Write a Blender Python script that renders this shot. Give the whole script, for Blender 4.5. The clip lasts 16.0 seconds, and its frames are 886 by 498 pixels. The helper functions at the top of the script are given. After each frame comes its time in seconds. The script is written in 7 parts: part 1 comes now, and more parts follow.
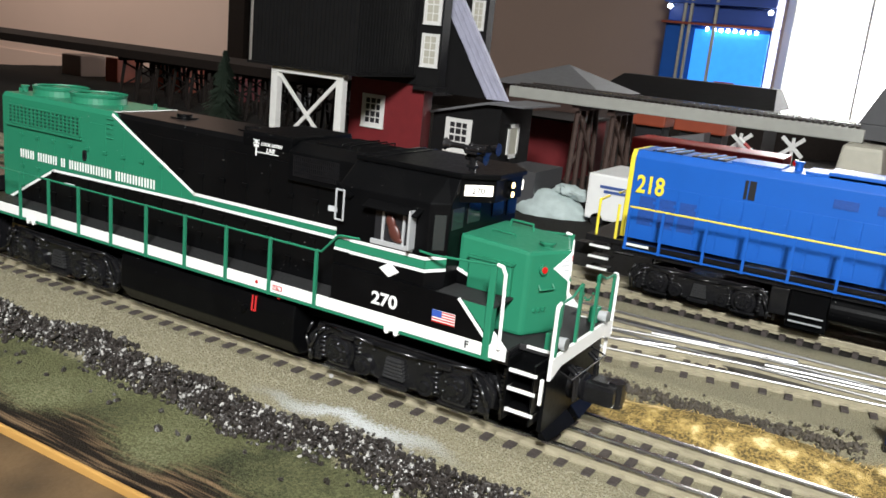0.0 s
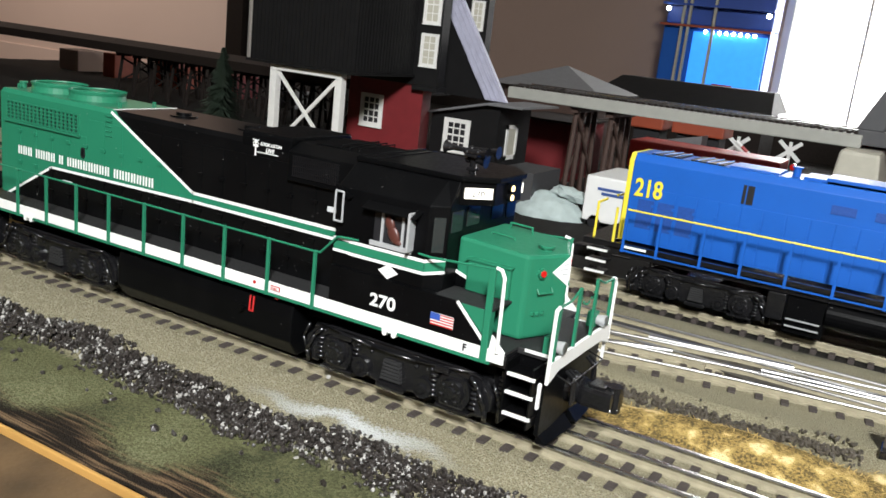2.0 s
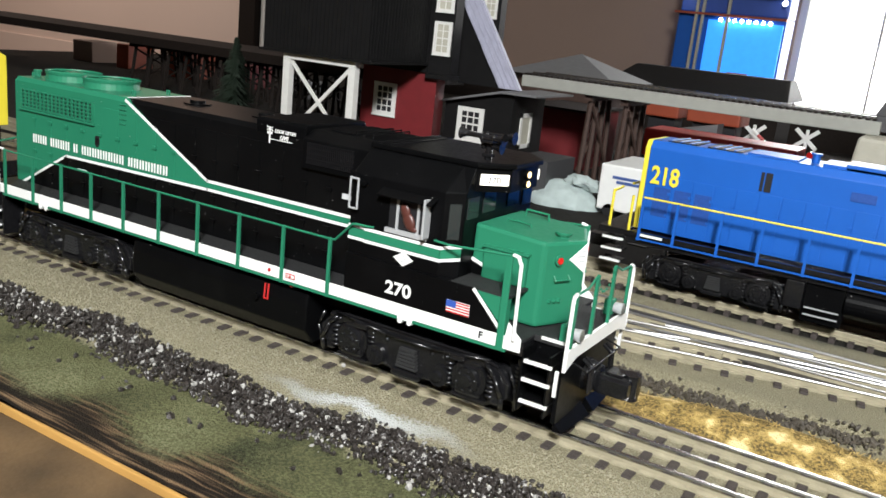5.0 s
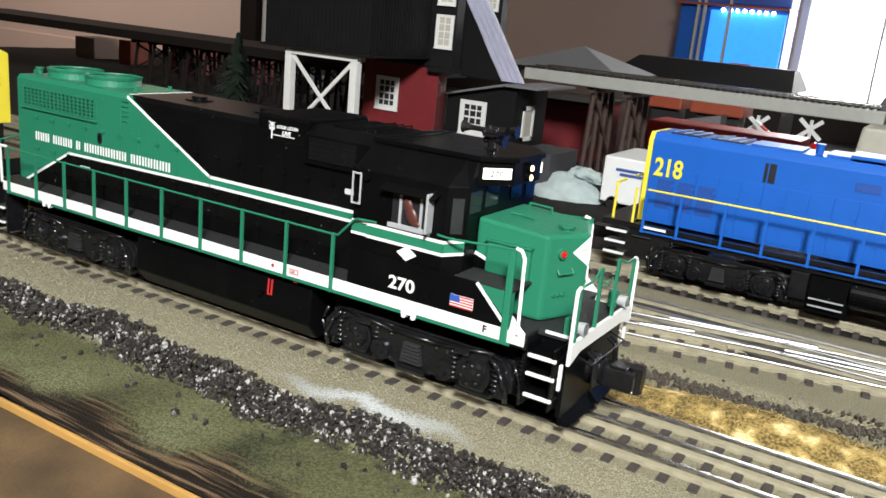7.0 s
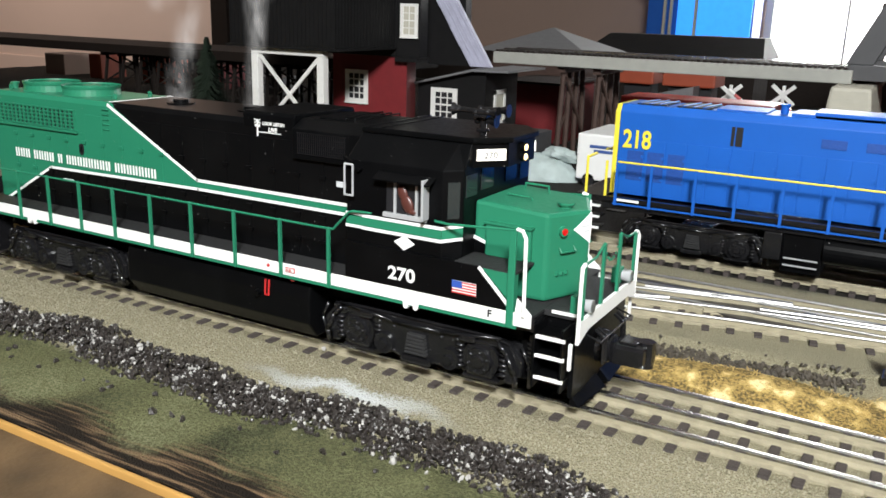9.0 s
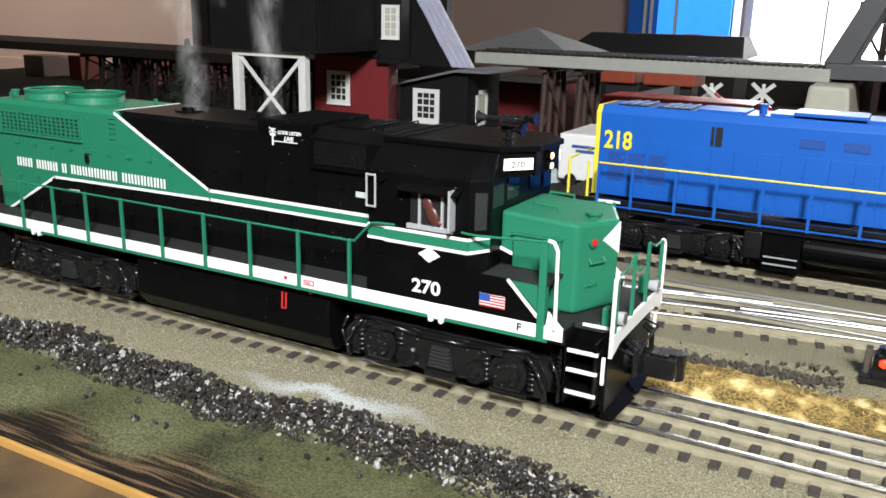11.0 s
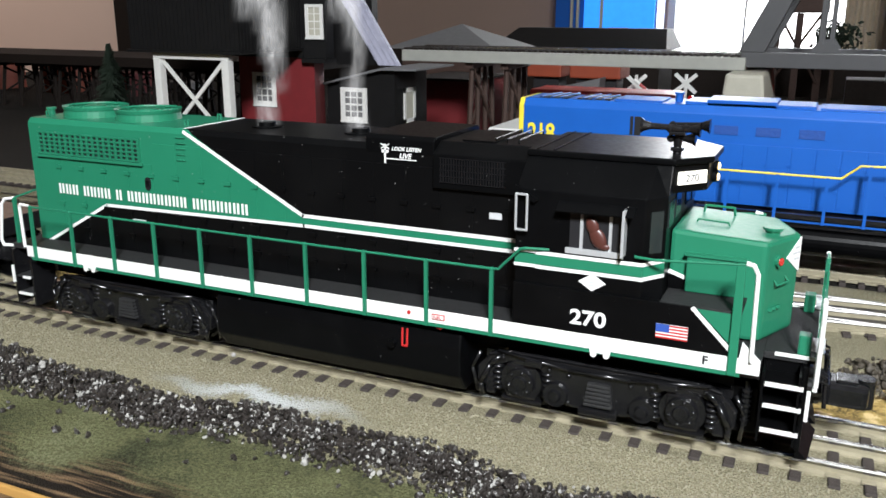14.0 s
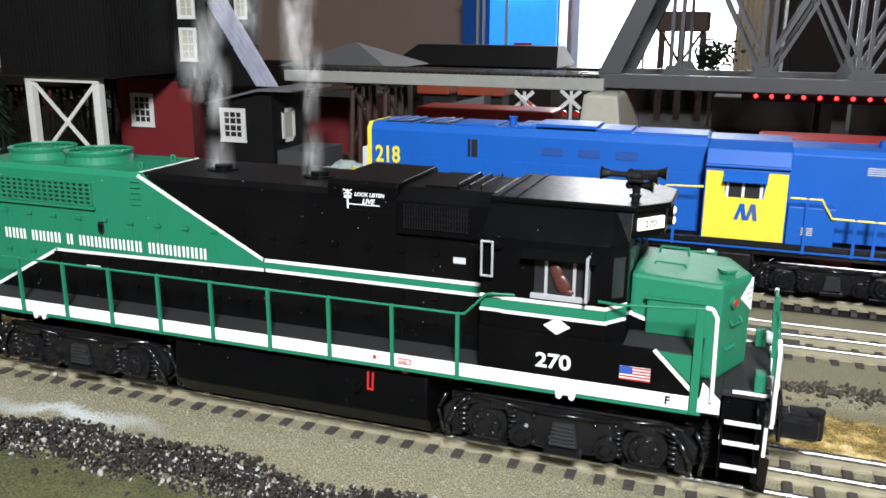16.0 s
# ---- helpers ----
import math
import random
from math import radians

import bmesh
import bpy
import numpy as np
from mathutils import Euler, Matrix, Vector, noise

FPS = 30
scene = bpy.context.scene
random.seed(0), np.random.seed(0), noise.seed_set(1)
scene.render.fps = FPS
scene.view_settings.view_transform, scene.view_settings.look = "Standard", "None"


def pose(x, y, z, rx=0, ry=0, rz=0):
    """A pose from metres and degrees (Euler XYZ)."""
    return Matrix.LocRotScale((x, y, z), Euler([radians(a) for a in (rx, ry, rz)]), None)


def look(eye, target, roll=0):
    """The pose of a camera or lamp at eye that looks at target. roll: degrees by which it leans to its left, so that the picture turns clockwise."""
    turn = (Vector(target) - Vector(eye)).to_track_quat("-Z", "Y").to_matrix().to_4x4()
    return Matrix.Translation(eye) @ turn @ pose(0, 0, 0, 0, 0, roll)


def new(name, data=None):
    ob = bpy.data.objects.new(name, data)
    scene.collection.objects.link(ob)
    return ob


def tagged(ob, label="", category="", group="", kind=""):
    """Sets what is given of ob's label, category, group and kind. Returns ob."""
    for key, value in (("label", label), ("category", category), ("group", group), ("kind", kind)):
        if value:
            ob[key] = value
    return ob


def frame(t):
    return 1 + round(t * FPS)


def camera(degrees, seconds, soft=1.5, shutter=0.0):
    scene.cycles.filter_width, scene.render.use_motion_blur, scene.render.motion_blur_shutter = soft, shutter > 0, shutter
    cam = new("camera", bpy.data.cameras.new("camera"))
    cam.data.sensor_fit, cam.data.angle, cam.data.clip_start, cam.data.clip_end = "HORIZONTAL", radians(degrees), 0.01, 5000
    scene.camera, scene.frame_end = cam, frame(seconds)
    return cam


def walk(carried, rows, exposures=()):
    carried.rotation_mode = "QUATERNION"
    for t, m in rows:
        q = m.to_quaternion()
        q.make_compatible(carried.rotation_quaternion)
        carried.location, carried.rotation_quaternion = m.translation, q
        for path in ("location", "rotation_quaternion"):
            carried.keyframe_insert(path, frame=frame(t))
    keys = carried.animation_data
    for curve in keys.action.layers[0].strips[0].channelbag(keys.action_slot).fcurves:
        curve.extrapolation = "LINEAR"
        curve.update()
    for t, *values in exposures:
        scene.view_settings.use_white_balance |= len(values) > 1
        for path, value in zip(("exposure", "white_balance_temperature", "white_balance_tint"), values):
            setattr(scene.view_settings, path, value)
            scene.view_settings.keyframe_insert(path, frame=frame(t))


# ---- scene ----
LENS = 54.99
PATH = (
    (0.00, 0.16548, -0.27812, 0.13471, 75.866, -5.472, 30.920),
    (0.50, 0.16551, -0.27791, 0.13522, 75.864, -5.597, 30.564),
    (1.00, 0.16499, -0.27737, 0.13472, 75.907, -5.652, 30.628),
    (1.50, 0.16468, -0.27798, 0.13583, 75.816, -6.073, 30.784),
    (2.00, 0.16404, -0.27828, 0.13581, 75.799, -6.173, 30.798),
    (2.50, 0.16392, -0.27785, 0.13542, 75.777, -6.152, 30.857),
    (3.00, 0.16350, -0.27778, 0.13538, 75.588, -6.403, 30.878),
    (3.50, 0.16363, -0.27755, 0.13543, 75.383, -6.729, 30.950),
    (4.00, 0.16353, -0.27771, 0.13505, 75.251, -6.790, 30.950),
    (4.50, 0.16340, -0.27793, 0.13576, 75.357, -6.156, 31.161),
    (5.00, 0.16229, -0.27701, 0.13382, 75.094, -5.871, 31.607),
    (7.50, 0.16225, -0.27618, 0.13415, 74.700, -5.023, 31.789),
    (8.00, 0.16265, -0.27553, 0.13381, 75.057, -3.916, 31.719),
    (8.50, 0.16500, -0.27479, 0.13283, 74.911, -2.667, 31.277),
    (9.00, 0.17109, -0.27346, 0.12979, 74.333, -1.612, 30.042),
    (11.50, 0.17243, -0.27353, 0.13202, 74.216, -1.230, 28.234),
    (12.00, 0.17645, -0.27390, 0.13136, 74.080, -0.811, 27.103),
    (12.50, 0.17862, -0.27370, 0.13046, 73.950, -0.350, 25.880),
    (13.00, 0.18060, -0.27218, 0.13057, 74.082, -0.108, 24.822),
    (13.50, 0.18049, -0.27193, 0.13019, 74.191, -0.065, 24.531),
    (14.00, 0.18006, -0.27274, 0.13059, 74.281, -0.170, 24.488),
    (14.50, 0.18009, -0.27403, 0.13104, 74.404, 0.048, 24.237),
    (15.00, 0.20805, -0.27347, 0.13822, 74.447, 0.403, 22.632),
    (15.50, 0.23313, -0.27678, 0.14368, 74.791, -0.253, 21.006),
    (16.00, 0.23923, -0.27670, 0.14261, 74.944, -0.370, 19.929),
)
cam = camera(LENS, 16.0, 1.6)
walk(cam, [(r[0], pose(*r[1:])) for r in PATH], [(0.0, 0.21, 6760, 10), (9.0, 0.26, 6720, 10), (12.5, 0.17, 6540, 10), (16.0, 0.09, 6460, 10)])

# ---- world and light ----
world = bpy.data.worlds.new("world")
scene.world = world
world.use_nodes = True
world.node_tree.nodes["Background"].inputs[0].default_value = (0.9, 0.85, 0.8, 1)
world.node_tree.nodes["Background"].inputs[1].default_value = 0.02
scene.view_settings.exposure = 0.0


def area_lamp(name, eye, target, sx, sy, watts, colour):
    d = bpy.data.lights.new(name, "AREA")
    d.shape, d.size, d.size_y, d.energy, d.color = "RECTANGLE", sx, sy, watts, colour
    ob = new(name, d)
    ob.matrix_basis = look(eye, target)
    return ob


area_lamp("ceiling_lamp", (0.49, -0.80, 0.72), (0.05, 0.05, 0.0), 0.18, 0.18, 28.5, (0.93, 0.97, 1.0))
area_lamp("window_daylight", (0.05, 2.02, 0.45), (0.05, 0.0, 0.05), 0.5, 0.8, 10.5, (0.92, 0.96, 1.0))
# unseen fill lamp, added to brighten the pale wall at far left
area_lamp("left_wall_fill", (-2.9, 1.0, 1.30), (-2.9, 2.05, 0.15), 0.3, 0.3, 10.5, (1.0, 0.89, 0.81))


# ---- materials ----
def nodes_of(name):
    m = bpy.data.materials.new(name)
    m.use_nodes = True
    t = m.node_tree
    return m, t, t.nodes["Principled BSDF"]


def rgba(c):
    return (c[0], c[1], c[2], 1)


def dusty(t, tc, colour, amount):
    """Pale specks of dust and a faint film of it over a paint."""
    n, l = t.nodes, t.links
    v = n.new("ShaderNodeTexNoise")
    v.inputs["Scale"].default_value, v.inputs["Detail"].default_value = 800, 2
    w = n.new("ShaderNodeTexNoise")
    w.inputs["Scale"].default_value, w.inputs["Detail"].default_value = 45, 4
    for q in (v, w):
        l.new(tc.outputs["Object"], q.inputs["Vector"])
    s = n.new("ShaderNodeMapRange")
    l.new(v.outputs["Fac"], s.inputs[0])
    s.inputs[1].default_value, s.inputs[2].default_value, s.inputs[4].default_value = 0.752, 0.790, amount
    f = n.new("ShaderNodeMapRange")
    l.new(w.outputs["Fac"], f.inputs[0])
    f.inputs[1].default_value, f.inputs[2].default_value, f.inputs[4].default_value = 0.5, 0.8, 0.006 * amount
    a = n.new("ShaderNodeMath")
    a.operation = "MAXIMUM"
    l.new(s.outputs[0], a.inputs[0])
    l.new(f.outputs[0], a.inputs[1])
    m = n.new("ShaderNodeMix")
    m.data_type = "RGBA"
    l.new(a.outputs[0], m.inputs[0])
    l.new(colour, m.inputs[6])
    m.inputs[7].default_value = (0.5, 0.49, 0.47, 1)
    return m.outputs[2]


def mat(name, col, rough=0.5, metal=0.0, scale=60.0, vary=0.25, bump=0.15, fine=600.0, emit=0.0, coat=0.0, spec=0.5, dust=0.0):
    """A surface with grain at two scales: a broad mottling of the colour, fine relief and uneven gloss."""
    m, t, p = nodes_of(name)
    n, l = t.nodes, t.links
    tc = n.new("ShaderNodeTexCoord")
    a = n.new("ShaderNodeTexNoise")
    a.inputs["Scale"].default_value, a.inputs["Detail"].default_value = scale, 6
    b = n.new("ShaderNodeTexNoise")
    b.inputs["Scale"].default_value, b.inputs["Detail"].default_value = fine, 3
    l.new(tc.outputs["Object"], a.inputs["Vector"])
    l.new(tc.outputs["Object"], b.inputs["Vector"])
    ramp = n.new("ShaderNodeMix")
    ramp.data_type = "RGBA"
    ramp.inputs[6].default_value = rgba([c * (1 - vary) for c in col])
    ramp.inputs[7].default_value = rgba([min(1, c * (1 + vary)) for c in col])
    l.new(a.outputs["Fac"], ramp.inputs[0])
    colour = ramp.outputs[2]
    if dust:
        colour = dusty(t, tc, colour, dust)
    l.new(colour, p.inputs["Base Color"])
    r = n.new("ShaderNodeMapRange")
    r.inputs["To Min"].default_value, r.inputs["To Max"].default_value = max(0.03, rough - 0.1), min(1, rough + 0.1)
    l.new(b.outputs["Fac"], r.inputs["Value"])
    l.new(r.outputs["Result"], p.inputs["Roughness"])
    p.inputs["Metallic"].default_value = metal
    p.inputs["Specular IOR Level"].default_value = spec
    if coat:
        p.inputs["Coat Weight"].default_value, p.inputs["Coat Roughness"].default_value = coat, 0.15
    if bump:
        k = n.new("ShaderNodeBump")
        k.inputs["Strength"].default_value, k.inputs["Distance"].default_value = bump, 0.0006
        l.new(b.outputs["Fac"], k.inputs["Height"])
        l.new(k.outputs["Normal"], p.inputs["Normal"])
    if emit:
        p.inputs["Emission Color"].default_value, p.inputs["Emission Strength"].default_value = rgba(col), emit
    return m


GREEN = (0.016, 0.165, 0.090)
BLACK = (0.0022, 0.0023, 0.0026)
M_GREEN = mat("green_paint", GREEN, 0.45, scale=40, vary=0.10, bump=0.05, spec=0.32)
M_BLACK = mat("black_paint", BLACK, 0.34, scale=90, vary=0.3, bump=0.05, spec=0.11, dust=0.5)
M_FRAME = mat("black_casting", (0.007, 0.007, 0.0078), 0.22, scale=250, vary=0.5, bump=0.10, fine=500, spec=0.65, dust=0.25)
M_TREAD = mat("tread_plate", (0.0125, 0.0125, 0.0130), 0.7, scale=300, vary=0.4, bump=0.6, fine=1800)
M_WHITE = mat("white_paint", (0.78, 0.78, 0.76), 0.45, scale=120, vary=0.06, bump=0.05)
M_RED = mat("red_paint", (0.45, 0.02, 0.02), 0.4, scale=200, vary=0.1, bump=0.03)
M_SILVER = mat("silver_metal", (0.50, 0.51, 0.52), 0.35, 0.35, scale=300, vary=0.1, bump=0.1)
M_STEEL = mat("rail_steel", (0.62, 0.61, 0.58), 0.20, 1.0, scale=120, vary=0.25, bump=0.12, fine=900)
M_BRIGHT = mat("polished_rail", (0.50, 0.49, 0.47), 0.34, 1.0, scale=40, vary=0.12, bump=0.0)
M_RAILSIDE = mat("weathered_rail_web", (0.27, 0.24, 0.165), 0.6, 0.0, scale=200, vary=0.35, bump=0.3)
M_TIE = mat("dark_wood_tie", (0.046, 0.036, 0.032), 0.75, scale=350, vary=0.5, bump=0.5, fine=1500)
M_BLUE = mat("blue_paint", (0.006, 0.092, 0.41), 0.46, scale=50, vary=0.10, bump=0.04, spec=0.35)
M_DKBLUE = mat("dark_blue_grille", (0.005, 0.055, 0.27), 0.6, scale=500, vary=0.3, bump=0.4)
M_YELLOW = mat("yellow_paint", (0.78, 0.64, 0.05), 0.45, scale=90, vary=0.08, bump=0.05)
M_BROWN = mat("brown_figure", (0.080, 0.026, 0.020), 0.35, scale=80, vary=0.2, bump=0.1)
M_GOLD = mat("warm_lamp", (1.0, 0.72, 0.35), 0.3, emit=2.5)
M_BOARD = mat("lit_number_board", (1.0, 0.95, 0.86), 0.4, scale=200, vary=0.03, bump=0.0, emit=0.75)
M_REDLAMP = mat("red_lamp", (1.0, 0.03, 0.01), 0.3, emit=3.0)
M_DARKRED = mat("dark_red_marker", (0.5, 0.01, 0.01), 0.2, coat=1.0)
M_LEDRED = mat("red_led", (1.0, 0.02, 0.02), 0.3, emit=9.0)
M_LEDWHITE = mat("white_led", (0.8, 0.92, 1.0), 0.3, emit=12.0)
# emission stands in for the white lamps' light falling on the blue panel
M_PANEL_GLOW = mat("blue_panel_glow", (0.03, 0.3, 1.0), 0.4, emit=0.9)
M_FLAGBLUE = mat("flag_blue", (0.03, 0.08, 0.35), 0.45, vary=0.1)
M_BARN = mat("barn_red_siding", (0.15, 0.010, 0.013), 0.65, scale=120, vary=0.2, bump=0.2)
M_TAR = mat("black_board_siding", (0.0070, 0.0068, 0.0071), 0.55, scale=100, vary=0.35, bump=0.25, spec=0.2)
M_TRIM = mat("white_trim", (0.66, 0.65, 0.62), 0.55, scale=200, vary=0.1, bump=0.1)
M_GREYROOF = mat("grey_roofing", (0.13, 0.13, 0.135), 0.6, scale=150, vary=0.2, bump=0.2)
M_TIN = mat("corrugated_tin", (0.36, 0.36, 0.45), 0.6, 0.0, scale=150, vary=0.2, bump=0.2)
M_TRUSS = mat("grey_bridge_girder", (0.055, 0.055, 0.058), 0.5, scale=90, vary=0.15, bump=0.1)
M_DECK = mat("pale_grey_deck", (0.30, 0.30, 0.27), 0.65, scale=90, vary=0.15, bump=0.15)
M_DKWOOD = mat("dark_wood", (0.014, 0.0095, 0.0075), 0.75, scale=200, vary=0.4, bump=0.4, spec=0.2)
M_BED = mat("dark_switch_bed", (0.030, 0.027, 0.025), 0.42, scale=90, vary=0.5, bump=0.2)
M_RUST = mat("brown_timber", (0.050, 0.026, 0.019), 0.75, scale=200, vary=0.3, bump=0.3)
M_PIER = mat("cast_concrete", (0.42, 0.40, 0.33), 0.7, scale=90, vary=0.15, bump=0.2)
M_PLASTER = mat("grey_plaster", (0.40, 0.47, 0.46), 0.8, scale=130, vary=0.22, bump=0.9)
M_GRAVEL = mat("brown_grey_gravel", (0.056, 0.046, 0.033), 0.6, scale=220, vary=0.7, bump=0.6, fine=900)
M_WALL = mat("beige_wall", (0.285, 0.203, 0.165), 0.8, scale=6, vary=0.06, bump=0.1, fine=150)
M_CEIL = mat("ceiling_paint", (0.6, 0.58, 0.54), 0.85, scale=5, vary=0.05, bump=0.1, fine=120)
M_FLOOR = mat("room_floor", (0.12, 0.09, 0.07), 0.6, scale=12, vary=0.2, bump=0.1, fine=150)
M_PINE = mat("pine_edge", (0.47, 0.26, 0.075), 0.5, scale=40, vary=0.25, bump=0.2, fine=400)
M_FASCIA = mat("tan_board", (0.100, 0.060, 0.027), 0.75, scale=45, vary=0.95, bump=0.5, fine=500)
M_GRIT = mat("sandy_grit", (0.27, 0.245, 0.17), 0.8, scale=200, vary=0.4, bump=0.2)
M_COAL = mat("black_slag", (0.029, 0.0245, 0.022), 0.29, scale=160, vary=0.6, bump=0.8, fine=900)
M_CHALK = mat("pale_stone", (0.33, 0.32, 0.30), 0.75, scale=200, vary=0.4, bump=0.5)
M_ORANGE = mat("orange_thing", (0.27, 0.05, 0.02), 0.5, scale=60, vary=0.2)
M_FIR = mat("fir_needles", (0.016, 0.030, 0.017), 0.8, scale=300, vary=0.5, bump=0.3)
M_BARK = mat("bark", (0.05, 0.03, 0.02), 0.8, scale=300, vary=0.4, bump=0.4)
# lighter copy of the wall paint, standing in for stronger light at left
M_WALL_LIT = mat("lightened_wall_paint", (0.80, 0.61, 0.52), 0.6, scale=4, vary=0.05, bump=0.05, fine=120)
M_CURTAIN = mat("cream_curtain", (0.6, 0.52, 0.4), 0.8, scale=60, vary=0.1, bump=0.1)
M_INK = mat("black_ink", (0.01, 0.01, 0.012), 0.5, vary=0.1, bump=0.0)
M_GREYBAR = mat("grey_print", (0.5, 0.51, 0.52), 0.5, vary=0.1, bump=0.0)
M_BLUEPRINT = mat("blue_print", (0.05, 0.1, 0.3), 0.5, vary=0.1, bump=0.0)


def glass(name, tint=(0.75, 0.8, 0.78)):
    m, t, p = nodes_of(name)
    p.inputs["Base Color"].default_value = rgba(tint)
    p.inputs["Transmission Weight"].default_value, p.inputs["Roughness"].default_value = 1.0, 0.02
    p.inputs["IOR"].default_value = 1.2
    return m


M_GLASS = glass("cab_glass")
M_DARKGLASS = mat("dark_cab_glass", (0.02, 0.025, 0.025), 0.08, vary=0.2, bump=0.0)
M_DAY, tday, pday = nodes_of("overexposed_daylight")
pday.inputs["Base Color"].default_value = (0.9, 0.92, 0.95, 1)
pday.inputs["Emission Color"].default_value, pday.inputs["Emission Strength"].default_value = (0.95, 0.97, 1.0, 1), 3.5


def math_node(t, op, a, b=None, c=None):
    n = t.nodes.new("ShaderNodeMath")
    n.operation = op
    for i, v in enumerate((a, b, c)):
        if v is None:
            continue
        if isinstance(v, (int, float)):
            n.inputs[i].default_value = v
        else:
            t.links.new(v, n.inputs[i])
    return n.outputs[0]


def hood_paint():
    """Green rear with a slanted edge to black, a green band above the sill and a black lower panel."""
    m, t, p = nodes_of("green_and_black_hood_paint")
    tc = t.nodes.new("ShaderNodeTexCoord")
    sp = t.nodes.new("ShaderNodeSeparateXYZ")
    t.links.new(tc.outputs["Object"], sp.inputs[0])
    x, y, z = sp.outputs
    ay = math_node(t, "ABSOLUTE", y)
    edge = math_node(t, "MULTIPLY_ADD", math_node(t, "SUBTRACT", 0.0868, z), 1.813, -0.1586)
    top = math_node(t, "MULTIPLY_ADD", math_node(t, "SUBTRACT", 0.0195, ay), -0.1, -0.1586)
    on_top = math_node(t, "GREATER_THAN", z, 0.0863)
    edge = math_node(t, "ADD", math_node(t, "MULTIPLY", on_top, top), math_node(t, "MULTIPLY", math_node(t, "SUBTRACT", 1.0, on_top), edge))
    up = math_node(t, "MULTIPLY", math_node(t, "GREATER_THAN", x, edge), math_node(t, "GREATER_THAN", z, 0.0575))
    low_edge = math_node(t, "MULTIPLY_ADD", math_node(t, "SUBTRACT", z, 0.0329), 1.769, -0.2368)
    low = math_node(t, "MULTIPLY", math_node(t, "GREATER_THAN", x, low_edge), math_node(t, "LESS_THAN", z, math_node(t, "MULTIPLY_ADD", math_node(t, "ADD", x, 0.2016), 0.011, 0.0532)))
    black = math_node(t, "MAXIMUM", up, low)
    nz = t.nodes.new("ShaderNodeTexNoise")
    nz.inputs["Scale"].default_value = 60
    t.links.new(tc.outputs["Object"], nz.inputs["Vector"])
    g = t.nodes.new("ShaderNodeMix")
    g.data_type = "RGBA"
    g.inputs[6].default_value, g.inputs[7].default_value = rgba([c * 0.92 for c in GREEN]), rgba([c * 1.08 for c in GREEN])
    t.links.new(nz.outputs["Fac"], g.inputs[0])
    mx = t.nodes.new("ShaderNodeMix")
    mx.data_type = "RGBA"
    t.links.new(black, mx.inputs[0])
    t.links.new(g.outputs[2], mx.inputs[6])
    mx.inputs[7].default_value = rgba(BLACK)
    t.links.new(dusty(t, tc, mx.outputs[2], 0.6), p.inputs["Base Color"])
    p.inputs["Roughness"].default_value = 0.36
    p.inputs["Specular IOR Level"].default_value = 0.18
    return m


M_HOOD = hood_paint()


